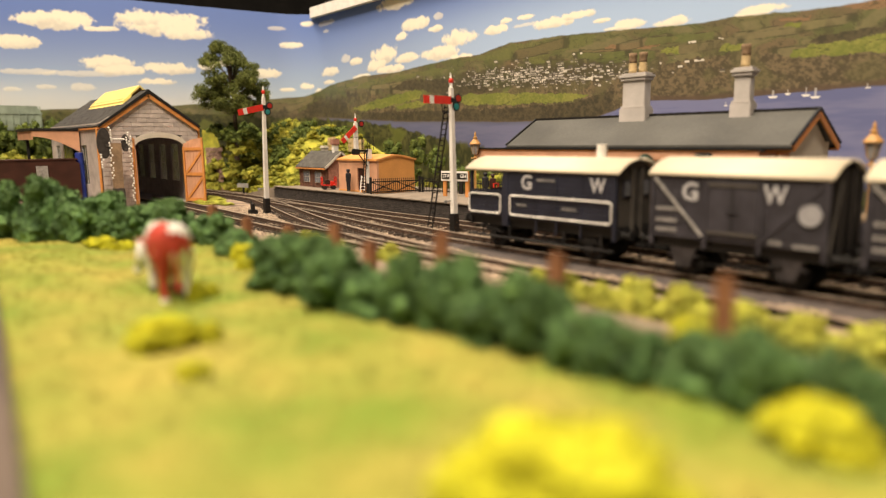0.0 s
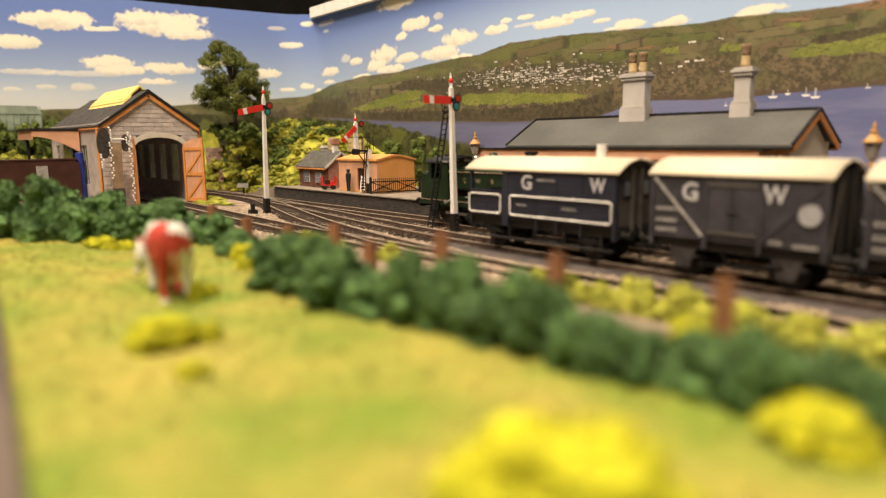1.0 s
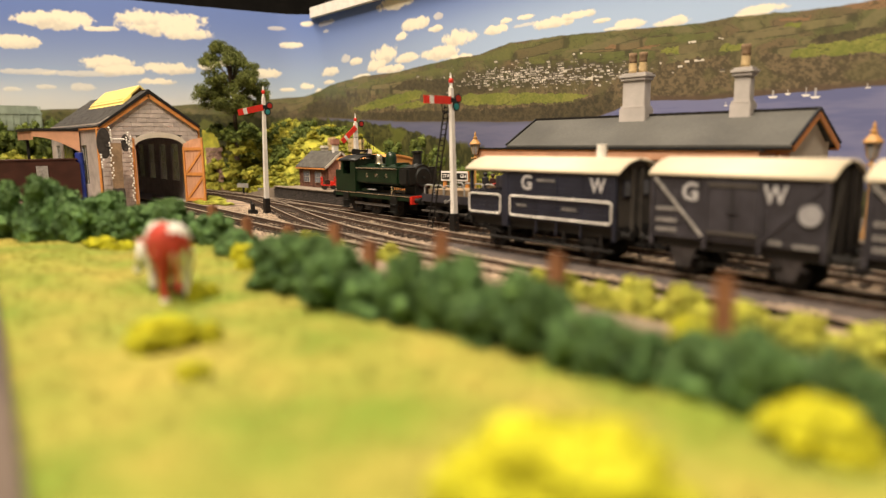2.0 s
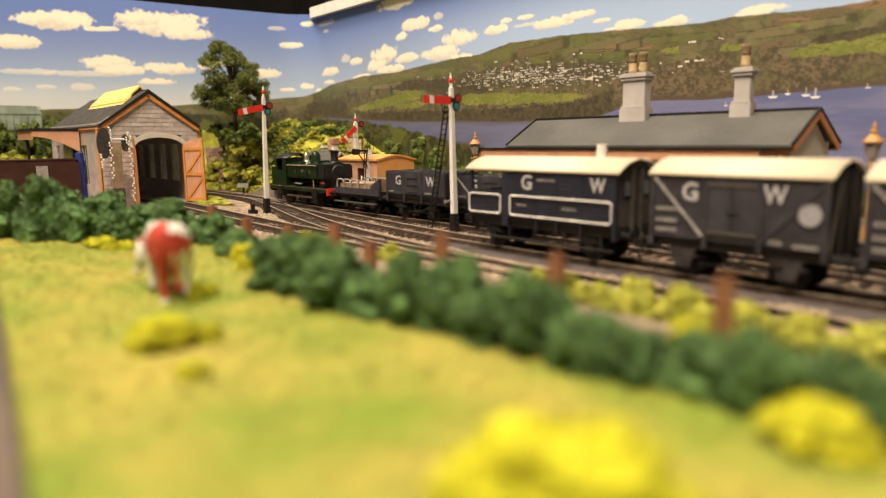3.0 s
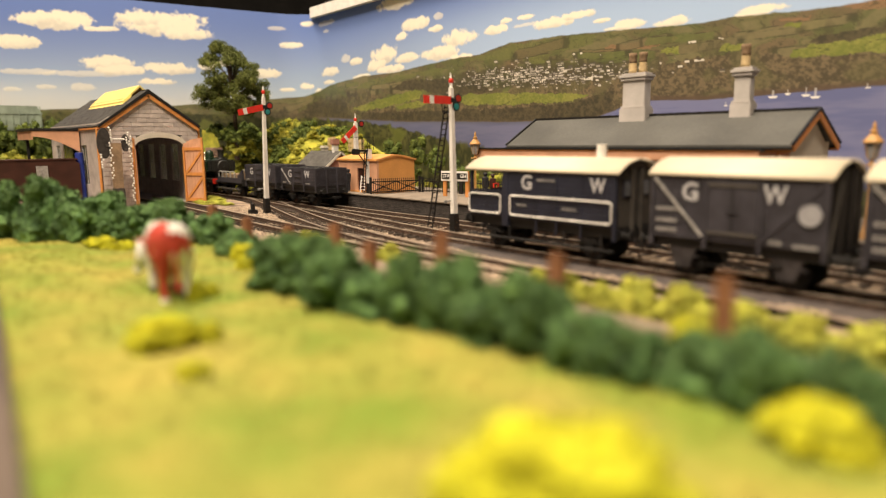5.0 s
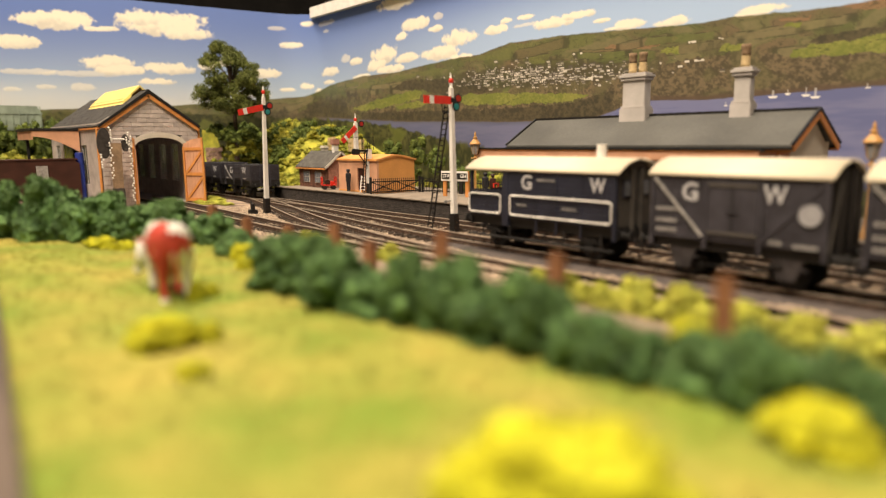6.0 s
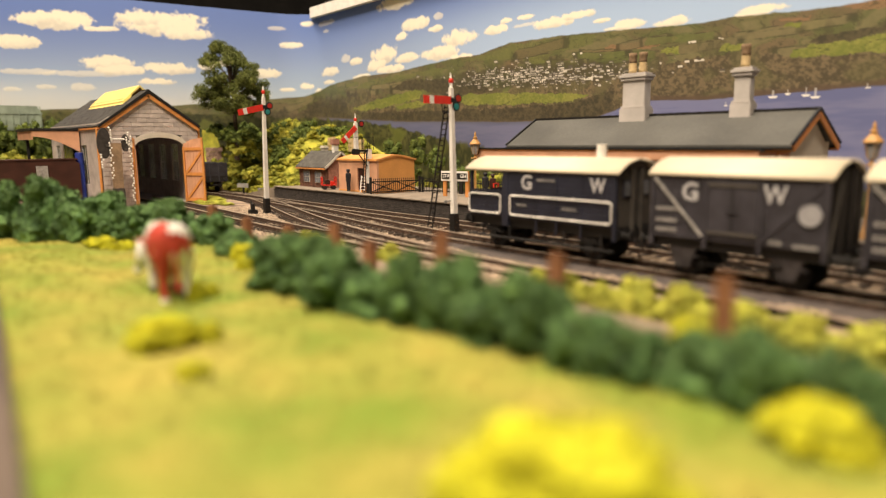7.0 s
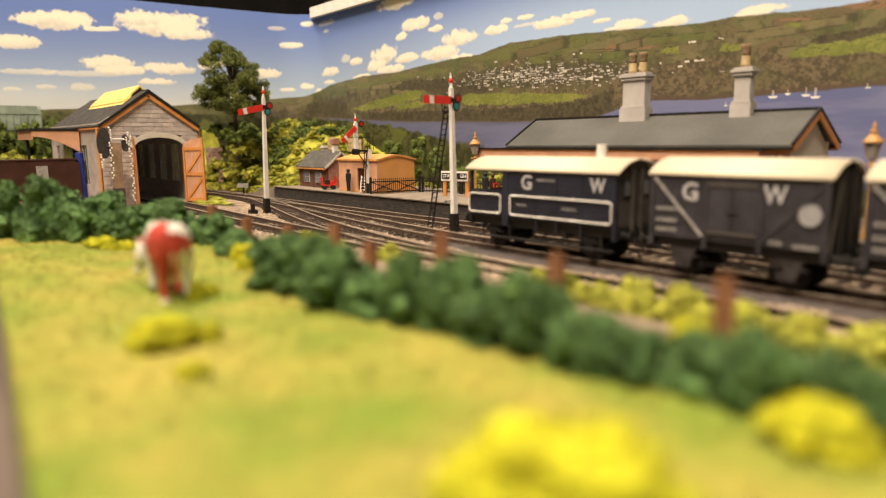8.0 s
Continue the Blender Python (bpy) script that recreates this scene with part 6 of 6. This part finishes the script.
def bush_mesh(seed, material, lumps=24, crumbs=2600, fat=1.0, tall=1.0):
    """Foam bush of unit radius 10 mm standing on z = 0: a lumpy core and its crumbs."""
    rng = random.Random(seed)
    bm = B()
    spots = [(0, 0, 5 * tall, 6.0 if fat == 1.0 else 7.6)]
    if fat != 1.0:
        spots.append((0, 0, 10, 4.2))
    for _ in range(lumps):
        a, h = rng.uniform(0, 6.283), rng.random() ** 0.8
        r = 7.2 * math.sqrt(max(0.05, 1 - h * h * 0.8)) * rng.uniform(0.6, 1.1)
        spots.append((r * math.cos(a), r * math.sin(a), (1.5 + h * 11.5) * tall, rng.uniform(1.5, 3.6) * fat))
    for i, (x, y, z, r) in enumerate(spots):
        blob(bm, x, y, z, r * 0.95, r * 0.95, r * 0.9, seed * 7 + i, 2 if lumps > 12 else 1, 0.6 if fat == 1.0 else 0.35, 2.1)
    for v in bm.verts:
        if v.co.z < 0:
            v.co.z *= 0.15
    core = mesh_of(bm, material)
    verts, faces = flakes(rng, spots, crumbs, 0.28, 0.75)
    me = bpy.data.meshes.new("crumbs")
    me.from_pydata([tuple(v * MM) for v in verts], [], faces)
    me.materials.append(M[material])
    return core, me


FOAM = {k: [bush_mesh(s * 5 + i, k, *{"hedge": (24, 2800), "tuft": (70, 2600, 0.95), "scrub": (22, 1600, 0.8)}.get(k, (12, 640))) for s in range(5)] for i, k in enumerate(("hedge", "foliage", "tuft", "bank", "scrub"))}


def bush(x, y, z, r, h, kind, name, label, group):
    core, crumbs = random.choice(FOAM[kind])
    ob = new(name)
    ob.empty_display_size = 0.01
    ob.matrix_basis = pose(x * MM, y * MM, z * MM, 0, 0, random.uniform(0, 360)) @ Matrix.Diagonal((r / 10, r / 10 * random.uniform(0.85, 1.1), h / 14, 1))
    for nm, me in (("foam_core", core), ("foam_crust", crumbs)):
        new(nm, me).parent = ob
    tagged(ob, label, "bush", group)
    return ob


def thicket(name, label, category, spots):
    """Many far bushes as one mass: rows of (x, y, z, radius, height, kind)."""
    cos, tris, mats, base = [], [], [], 0
    kinds = sorted({q[5] for q in spots})
    for x, y, z, r, h, kind in spots:
        m = np.array(pose(x * MM, y * MM, z * MM, 0, 0, random.uniform(0, 360)) @ Matrix.Diagonal((r / 10, r / 10 * random.uniform(0.85, 1.1), h / 14, 1)))
        for me in random.choice(FOAM[kind]):
            co, tri = np.empty(len(me.vertices) * 3), np.empty(len(me.loops), int)
            me.vertices.foreach_get("co", co)
            me.loops.foreach_get("vertex_index", tri)
            cos.append(co.reshape(-1, 3) @ m[:3, :3].T + m[:3, 3])
            tris.append(tri.reshape(-1, 3) + base)
            mats.append(np.full(len(tri) // 3, kinds.index(kind)))
            base += len(me.vertices)
    cos, tris = np.concatenate(cos), np.concatenate(tris)
    me = bpy.data.meshes.new(name)
    me.vertices.add(len(cos))
    me.vertices.foreach_set("co", cos.reshape(-1))
    me.loops.add(tris.size)
    me.loops.foreach_set("vertex_index", tris.reshape(-1))
    me.polygons.add(len(tris))
    me.polygons.foreach_set("loop_start", np.arange(0, tris.size, 3))
    for k in kinds:
        me.materials.append(M[k])
    me.polygons.foreach_set("material_index", np.concatenate(mats))
    me.update()
    return tagged(new(name, me), label, category, kind="stuff")


random.seed(11)
GREEN = "dark green foam hedge bush at the meadow's edge"
# along the meadow's margin
xs = 250.0
while xs > 84:
    y = field_edge(xs) + 3.5
    near = (250 - xs) / 166
    r = 8.0 + 3.0 * near + random.uniform(-1, 1.5)
    bush(xs, y + random.uniform(-1.5, 2), field_z(xs, y) - 1.5, r, float(np.interp(xs, [85, 100, 115, 130, 145, 160, 175, 190, 205, 220, 235, 250], [16.5, 18, 16, 14, 17, 15.5, 14, 15.5, 12, 12, 12.5, 14])) * random.uniform(0.78, 1.1), "hedge", "hedge_bush", GREEN, "hedge round the meadow")
    xs -= r * 1.35
for x, y, r, h in ((60, -163, 10, 14), (42, -160, 8, 9), (22, -162, 10, 11), (4, -154, 11, 9.5), (-20, -156, 12, 14), (-40, -166, 13, 19), (-58, -178, 13, 16), (-72, -190, 14, 21), (-90, -206, 15, 27), (-110, -222, 16, 25), (-70, -160, 13, 17), (-100, -178, 14, 20), (-125, -195, 14, 24), (-140, -225, 15, 24), (-60, -140, 12, 13), (-105, -150, 12, 15), (-150, -165, 13, 16), (-82, -184, 12, 20), (-102, -205, 13, 26), (-64, -186, 9, 13), (-84, -199, 10, 17), (-100, -214, 11, 18)):
    bush(x, y, 11 if y < -150 else 8, r, h, "hedge", "hedge_bush", GREEN, "hedge round the meadow")
YELLOW = "bright yellow-green foam clump in the meadow"
for x, y, r, h in ((127.5, -226, 8, 7), (228, -216, 15.5, 12.5), (239.5, -171.5, 8.5, 6.5), (33, -165, 6, 6), (50, -172, 4, 5), (-44, -196, 7, 5), (-30, -190, 6, 4), (86, -203, 2.6, 5.5), (84, -198, 2.6, 4), (131, -217, 3.2, 4.5), (212, -158, 5, 11), (150, -228, 4, 3)):
    bush(x, y, field_z(x, y) - 0.8, r, h, "tuft", "grass_clump", YELLOW, "clumps in the meadow")
for x, y, r, h in ((150, -100, 7, 10), (162, -98, 8, 13), (176, -95, 9, 14), (192, -94, 8, 13), (206, -92, 9, 12), (222, -90, 10, 12), (240, -88, 10, 13), (258, -86, 10, 13), (138, -104, 6, 10), (10, -112, 7, 8), (-14, -110, 7, 8), (60, -116, 6, 8)):
    bush(x, y, ground_z(x, y) - 0.5, r, h, "scrub" if random.random() < 0.75 else "bank", "trackside_bush", "yellow-green foam scrub beside the front track", "scrub by the track")
for x, y, r, h in ((-405, 2, 14, 5), (-386, -4, 11, 4), (-425, 8, 14, 5), (-370, 0, 8, 3), (-448, 14, 13, 5), (-392, -12, 10, 4), (-412, -10, 10, 4)):
    bush(x, y, -4, r, h, "scrub", "grass_patch", "low yellow grass patch between the rails", "lineside grass")

random.seed(13)
for k in range(26):
    x = 128 + k * 5.6 + random.uniform(-2, 2)
    y = -106 + (x - 128) * 0.13 + random.uniform(-4, 5)
    bush(x, y, ground_z(x, y) - 0.5, random.uniform(4.5, 7), random.uniform(6, 10.5), "scrub", "trackside_bush", "small pale yellow-green foam scrub by the track", "scrub by the track")

# fence posts along the bank
for x, y, top in ((9, -152, 26), (-27, -152, 29), (45, -152, 26), (78, -152, 29.6), (99, -152, 25.5), (134, -152, 32), (175, -152, 31), (215, -152, 31.5)):
    z = max(ground_z(x, y), field_z(x, y))
    h = top - z
    t = thing("fence_post", x, y, z - 2, random.uniform(0, 40), label="short brown wooden fence post beside the track", category="fence post", group="lineside fence posts")
    bm = prism(B(), [(-1.7, -1.4), (1.7, -1.5), (1.8, 1.4), (-1.6, 1.6)], 0, h + 2, "z")
    part("shaft", bm, "post_wood", t)
    part("weathered_top", boxes((-1.5, 1.5, -1.3, 1.3, h + 1.8, h + 2.8), bevel=0.5), "post_wood", t)


# banks behind the huts and behind the shed
def bank_z(x, y):
    k = max(0.0, min(1.0, (y - 84) / 90)) if x > -640 else 1
    a = max(0.0, min(1.0, (-395 - x) / 90))
    k2 = max(0.0, min(1.0, (y - 140) / 50)) * max(0.0, min(1.0, (-270 - x) / 120))
    h = 78 * k * a + 48 * k2 * (1 - a)
    return -6 + h + 5 * noise.noise(Vector((x * 0.03, y * 0.03, 7))) * min(1, h / 10) + 2 * noise.noise(Vector((x * 0.12, y * 0.12, 3))) * min(1, h / 10)


struct("bank_north", sheet(-640, -220, 84, 214, 5, bank_z), "bank", "grassy cutting bank rising behind the platform end", "bank", True)
random.seed(21)
for _ in range(240):
    x, y = random.uniform(-635, -290), random.uniform(86, 205)
    if y > 205 - max(0, (-560 - x)) * 1.9 or (x > -412 and y < 146):
        continue
    q = noise.noise(Vector((x * 0.02, y * 0.02, 1)))
    r = random.uniform(7, 15)
    bush(x, y, bank_z(x, y) - 3, r, r * random.uniform(0.7, 1.2), "foliage" if q > 0.12 else "bank", "bank_shrub", "rounded green foam shrub on the cutting bank", "shrubs on the bank")
cover = []
for count, x0, x1, y0, y1, lo, hi in ((80, -560, -425, 128, 204, 7, 12), (45, -480, -402, 88, 160, 6, 10), (60, -425, -290, 146, 202, 6, 11), (46, -585, -470, 86, 132, 7, 11)):
    for _ in range(count):
        x, y, r = random.uniform(x0, x1), random.uniform(y0, y1), random.uniform(lo, hi)
        cover.append((x, y, bank_z(x, y) - 2.5, r, r * 0.85, "bank"))
for k in range(16):
    cover.append((-185 + k * 7, 168 + random.uniform(-3, 6), 7, random.uniform(8, 11), random.uniform(14, 19), "bank"))
for _ in range(70):
    y = random.uniform(100, 190)
    x = max(random.uniform(-625, -560), -583 - 0.4902 * (220 - y) + 12)
    cover.append((x, y, bank_z(x, y) + random.uniform(-4, 6), random.uniform(8, 12), random.uniform(9, 15), "foliage" if random.random() < 0.3 else "bank"))
thicket("bank_foliage", "low yellow-green foam undergrowth over the cutting bank", "undergrowth", cover)
for x, y, z, r, h in ((-205, 168, 6, 13, 26), (-180, 172, 6, 12, 22), (-225, 175, 10, 12, 28), (-155, 172, 4, 10, 16), (-300, 188, 30, 15, 30), (-335, 180, 32, 14, 26), (-268, 186, 22, 13, 28)):
    bush(x, y, z, r, h, "foliage", "bank_shrub", "rounded green foam shrub on the cutting bank", "shrubs on the bank")
for k in range(16):
    x, y = -630 + k * 4, random.uniform(84, 100)
    bush(x, y, bank_z(x, y) * random.uniform(0.2, 0.9) - 3, 10, 13, "bank" if k % 3 else "foliage", "bank_shrub", "rounded green foam shrub on the cutting bank", "shrubs on the bank")
random.seed(31)
for k in range(46):
    x, y = random.uniform(-770, -660), random.uniform(-190, 20)
    z = random.choice((0, 14, 30, 46, 58))
    x -= z * 0.3
    lim = -583 - 0.4402 * (220 - y) / 0.8979
    x = max(x, lim + 16)
    r = random.uniform(12, 20)
    bush(x, y, z - 6, r, r * 1.5, "foliage" if random.random() < 0.6 else "bank", "woodland_shrub", "dense green foam shrub behind the engine shed", "shrubs behind the shed")
struct("bank_west", prism(B(), [(-770, -9), (-770, 46), (-735, 44), (-700, 14), (-672, -6), (-672, -9)], -262, 10, "y"), "bank", "low grassy bank behind the engine shed", "bank")


def tree(x, y, z, foot, height):
    """A trunk rising through a ragged crown; the crown starts at z, its foot stands lower."""
    t = thing("tree", x, y, foot, label="broad olive-green model tree with a ragged leafy crown", category="tree")
    rng = random.Random(17)
    lift = z - foot
    bm = B()
    rod(bm, (0, 0, -4), (1, 0, lift + height * 0.3), 3.2, 2.2, 10)
    rod(bm, (1, 0, lift + height * 0.3), (-4, -8, lift + height * 0.9), 2.2, 0.6, 8)
    clumps = []
    for k in range(112):
        a, h = rng.uniform(0, 6.283), rng.random()
        reach = float(np.interp(h, [0, 0.2, 0.5, 0.72, 0.88, 1], [26, 42, 41, 37, 16, 6])) * math.sqrt(rng.uniform(0.12, 1.0))
        lean = -14 * max(0, h - 0.6) / 0.4
        end = Vector((math.cos(a) * reach + lean * 0.65, math.sin(a) * reach + lean * 0.75, lift + h * height))
        if k % 2 == 0:
            rod(bm, (0, 0, lift + h * height * 0.55), end, 0.9, 0.3, 5)
        clumps.append((end, rng.uniform(6.5, 10.5)))
    part("trunk", bm, "trunk", t, "dark brown trunk and limbs")
    verts, faces = [], []
    for end, rad in clumps:
        for _ in range(520):
            d = Vector((rng.gauss(0, 1), rng.gauss(0, 1), rng.gauss(0, 0.75)))
            d = d.normalized() * rad * rng.random() ** 0.4 * (1 + 0.35 * noise.noise(d * 1.5 + end))
            p = end + Vector((d.x, d.y, d.z * 0.75))
            s = rng.uniform(0.55, 1.15)
            u = Vector((rng.gauss(0, 1), rng.gauss(0, 1), rng.gauss(0, 1))).normalized()
            w = u.cross(Vector((rng.gauss(0, 1), rng.gauss(0, 1), rng.gauss(0, 1)))).normalized()
            i = len(verts)
            verts += [p - u * s * 1.2, p + w * s * 0.65, p + u * s * 1.2, p - w * s * 0.65]
            faces.append((i, i + 1, i + 2, i + 3))
    me = bpy.data.meshes.new("leaves")
    me.from_pydata([tuple(v * MM) for v in verts], [], faces)
    me.materials.append(M["leaf"])
    ob = new("crown", me)
    ob.parent = t
    tagged(ob, "ragged crown of small green leaves", kind="stuff")


M["leaf"] = mat("tree_leaf", (0.20, 0.225, 0.045), 0.8, scale=60, var=0.3, bump=0, island=0.5, second=(0.085, 0.11, 0.025))
tree(-545, 90, 95, 40, 82)
random.seed(77)
for k in range(14):
    x, y = -606 + k * 8, 74 + random.uniform(-6, 22)
    bush(x, y + 10, random.uniform(56, 70), 12, 15, "foliage", "woodland_shrub", "dense green foam shrub under the tree", "shrubs behind the shed")
    bush(x, y + 8, random.uniform(4, 40) if k < 4 else random.uniform(12, 56), 12, 14, "foliage" if k % 5 == 4 else "bank", "woodland_shrub", "dense green foam shrub under the tree", "shrubs behind the shed")
for k in range(16):
    bush(-712 + random.uniform(-12, 12), -205 + k * 9, 44 + 12 * math.sin(k * 1.9), 17, 34, "foliage", "woodland_shrub", "dense green foam shrub behind the engine shed", "shrubs behind the shed")
    bush(-690 + random.uniform(-12, 12), -200 + k * 9, 14 + 8 * math.sin(k * 2.3), 16, 24, "bank", "woodland_shrub", "yellow-green foam shrub behind the engine shed", "shrubs behind the shed")

# stone pieces: retaining wall by the line, cottage wall on the bank
t = thing("retaining_wall", -600, 82, -4, label="low pinkish stone retaining wall beside the line", category="wall")
rng = random.Random(12)
for r in range(10):
    x = -20.0
    while x < 18:
        w = rng.uniform(5, 10)
        part("stone", boxes((x + 0.2, x + w - 0.2, -3 + rng.uniform(-0.4, 0.4), 3, r * 5.6, r * 5.6 + 5.3), bevel=0.5), "pink_stone", t)
        x += w
for x, z in ((-616, -4), (-604, -4), (-592, -4), (-580, -4), (-610, 8), (-598, 9), (-586, 8), (-604, 18), (-592, 17)):
    bush(x, 76, z, 9, 13, "bank", "bank_shrub", "low yellow-green foam shrub before the retaining wall", "shrubs on the bank")
for x, y, z in ((-415, 150, 48), (-385, 158, 46), (-360, 150, 45)):
    t = thing("ruined_wall", x, y, z, random.uniform(-20, 20), label="small buff stone wall fragment on the bank", category="wall")
    for r in range(3):
        for k in range(3):
            part("stone", boxes((k * 6 - 9 + 0.2, k * 6 - 3.2, -2, 2, r * 5, r * 5 + 4.7 + random.uniform(-0.6, 0.4)), bevel=0.5), "pot", t)

# glasshouse far off behind the shed
t = thing("glasshouse", -722, -112, 84, 0, label="long pale green glasshouse above the trees", category="greenhouse")
part("roof", prism(B(), [(-44, 12), (-38, 22), (16, 22), (22, 12)], -8, 8, "x"), "pale_green", t)
part("wall", boxes((-7, 7, -43, 21, -8, 12)), "pale_green", t)
for k in range(9):
    part("glazing_bar", boxes((7.2, 8.4, -42 + k * 7.6, -41 + k * 7.6, 0, 22)), "pale_green", t)


# ---- cow ----
def cow(x, y, rz):
    t = thing("toy_cow", x, y, field_z(x, y) - 0.3, rz, label="red-brown and white toy cow grazing in the meadow", category="cow")
    t.scale = (1.08, 1.06, 1.14)
    prof = [(-12.4, 15.0, 2.2, 2.4), (-11.4, 14.6, 4.2, 4.9), (-9, 14.2, 4.7, 5.4), (-6, 13.4, 4.9, 5.6), (0, 12.8, 5.2, 5.9), (5, 13.2, 4.8, 5.5), (9, 13.8, 4.0, 4.7), (11, 14.0, 2.4, 3.2)]
    stations = np.linspace(-12.4, 11, 40)
    body, rump = B(), B()

    def ring(bm, px, grow):
        pz, ry, rz_ = (float(np.interp(px, [p[0] for p in prof], [p[k] for p in prof])) for k in (1, 2, 3))
        return [bm.verts.new((px, (ry + grow) * math.copysign(abs(math.cos(a)) ** 0.85, math.cos(a)), pz + (rz_ + grow) * math.sin(a))) for a in [2 * math.pi * k / 24 for k in range(24)]]

    def skin(bm, grow, keep):
        rings = [ring(bm, px, grow) for px in stations]
        for i, (a, b) in enumerate(zip(rings, rings[1:])):
            for k in range(24):
                c = (a[k].co + b[(k + 1) % 24].co) / 2
                if keep(c):
                    bm.faces.new((a[k], a[(k + 1) % 24], b[(k + 1) % 24], b[k]))
        if grow == 0:
            bm.faces.new(rings[0])
            bm.faces.new(rings[-1])
        else:
            bmesh.ops.delete(bm, geom=[v for v in bm.verts if not v.link_faces], context="VERTS")
        bmesh.ops.recalc_face_normals(bm, faces=bm.faces)

    def white(c):
        n = noise.noise(c * 0.22) * 2.2
        hip = c.y < 1.4 + n * 0.4 and c.y > -2.6 + n * 0.3 and c.x < -8.5 + n
        top = c.z > 16.2 and c.y < 0.5 and c.x < -6 + n
        shoulder = abs(c.x - 5 + n) < 2.2 and c.z > 9
        return hip or top or shoulder

    skin(body, 0, lambda c: True)
    skin(rump, 0.12, white)
    part("body", body, "cow_brown", t, "red-brown body", True)
    part("white_patch", rump, "white", t, "white patches of the coat", True)
    for xx, yy, low in ((-9.4, -2.8, "white"), (-9.4, 3.2, "cow_brown"), (7.5, -2.8, "white"), (7.5, 2.8, "white")):
        leg = part("leg", rod(rod(B(), (xx + 0.6, yy, 5.2), (xx + 0.4, yy * 0.95, 12.5), 1.25, 2.6, 12), (xx, yy, 1.2), (xx + 0.6, yy, 5.6), 1.0, 1.25, 12), low, t)
        part("hoof", rod(B(), (xx, yy, 0), (xx, yy, 1.3), 1.25, 1.0, 12), "white" if low == "cow_brown" else "dark_brick", leg)
    part("neck", rod(B(), (8.5, 0, 14.5), (15.0, 2.6, 11.0), 3.6, 2.4, 14), "cow_brown", t, smooth=True)
    hd = B()
    rod(hd, (14.2, 2.6, 12.2), (15.8, 4.8, 5.6), 2.4, 1.5, 14)
    blob(hd, 15.9, 5.0, 5.0, 1.6, 1.5, 1.5, 4, 2, 0.08)
    head = part("head", hd, "white", t, "white face", True)
    for s in (-1, 1):
        part("ear", rod(B(), (14.0 + s * 1.4, 2.6 + s * 1.2, 12.6), (13.6 + s * 3.2, 2.4 + s * 2.6, 12.9), 0.9, 0.4, 8), "cow_brown", head)
    tl = rod(B(), (-12.2, 0.4, 17.6), (-13.6, 0.6, 6.5), 0.6, 0.4, 8)
    rod(tl, (-13.6, 0.6, 6.5), (-13.7, 0.6, 3.6), 0.5, 0.9, 8)
    part("tail", tl, "cow_brown", t)
    part("udder", blob(B(), -5, 0, 7.2, 2.2, 1.8, 1.4, 1, 2, 0.1), "salmon", t)


cow(73, -206, 173)

# edge of the layout beside the meadow
t = struct("edge_board", prism(B(), [(-120, -227), (44, -245.5), (190, -261.5), (190, -266), (-120, -266)], -9, 16.5, "z"), "board", "grey-brown timber edge of the layout beside the meadow", "board")


# ---- loose ballast and meadow flock ----
def scatter(name, count, seed, place, size, material, label):
    rng = random.Random(seed)
    base = bmesh.new()
    bmesh.ops.create_icosphere(base, subdivisions=1, radius=1)
    bv = [v.co.copy() for v in base.verts]
    bf = [[v.index for v in f.verts] for f in base.faces]
    base.free()
    verts, faces = [], []
    for _ in range(count):
        x, y, z = place(rng)
        s = size * rng.uniform(0.5, 1.3)
        e = Euler((rng.uniform(0, 6), rng.uniform(0, 6), rng.uniform(0, 6))).to_matrix()
        sc = Vector((1, rng.uniform(0.6, 1), rng.uniform(0.45, 0.8)))
        o = len(verts)
        verts += [tuple((e @ Vector((v.x * sc.x, v.y * sc.y, v.z * sc.z)) * s + Vector((x, y, z))) * MM) for v in bv]
        faces += [[o + i for i in f] for f in bf]
    me = bpy.data.meshes.new(name)
    me.from_pydata(verts, [], faces)
    me.materials.append(M[material])
    return tagged(new(name, me), label, name.replace("_", " "), kind="stuff")


def ballast_place(rng):
    while True:
        x, y = rng.uniform(-340, 260), rng.uniform(-80, 66)
        if noise.noise(Vector((x * 0.025, y * 0.05, 6))) < (0.05 if y < 20 and x > -60 else -0.35):
            continue
        return x, y, ground_z(x, y) + 0.1


scatter("loose_ballast", 20000, 41, ballast_place, 0.85, "stone_bits", "loose pale ballast stones strewn between the rails")


def meadow_flock(count, seed):
    rng = random.Random(seed)
    verts, faces = [], []
    while len(faces) < count:
        x, y = rng.uniform(-110, 250), rng.uniform(-262, -150)
        if y > field_edge(x) + 8:
            continue
        z = field_z(x, y) - 0.2
        for _ in range(4):
            a, h = rng.uniform(0, 6.283), rng.uniform(0.3, 0.8)
            w = 0.2
            dx, dy = rng.gauss(0, 0.7), rng.gauss(0, 0.7)
            px, py = x + rng.gauss(0, 0.5), y + rng.gauss(0, 0.5)
            o = len(verts)
            verts += [((px - w * math.cos(a)) * MM, (py - w * math.sin(a)) * MM, z * MM), ((px + w * math.cos(a)) * MM, (py + w * math.sin(a)) * MM, z * MM), ((px + dx) * MM, (py + dy) * MM, (z + h) * MM)]
            faces.append((o, o + 1, o + 2))
    me = bpy.data.meshes.new("meadow_flock")
    me.from_pydata(verts, [], faces)
    me.materials.append(M["blade"])
    tagged(new("meadow_flock", me), "short yellow-green flock fibres over the meadow", "grass", kind="stuff")


M["blade"] = mat("flock_fibre", (0.31, 0.30, 0.045), 0.85, scale=60, var=0.3, bump=0, island=0.15)
meadow_flock(60000, 51)

motions()
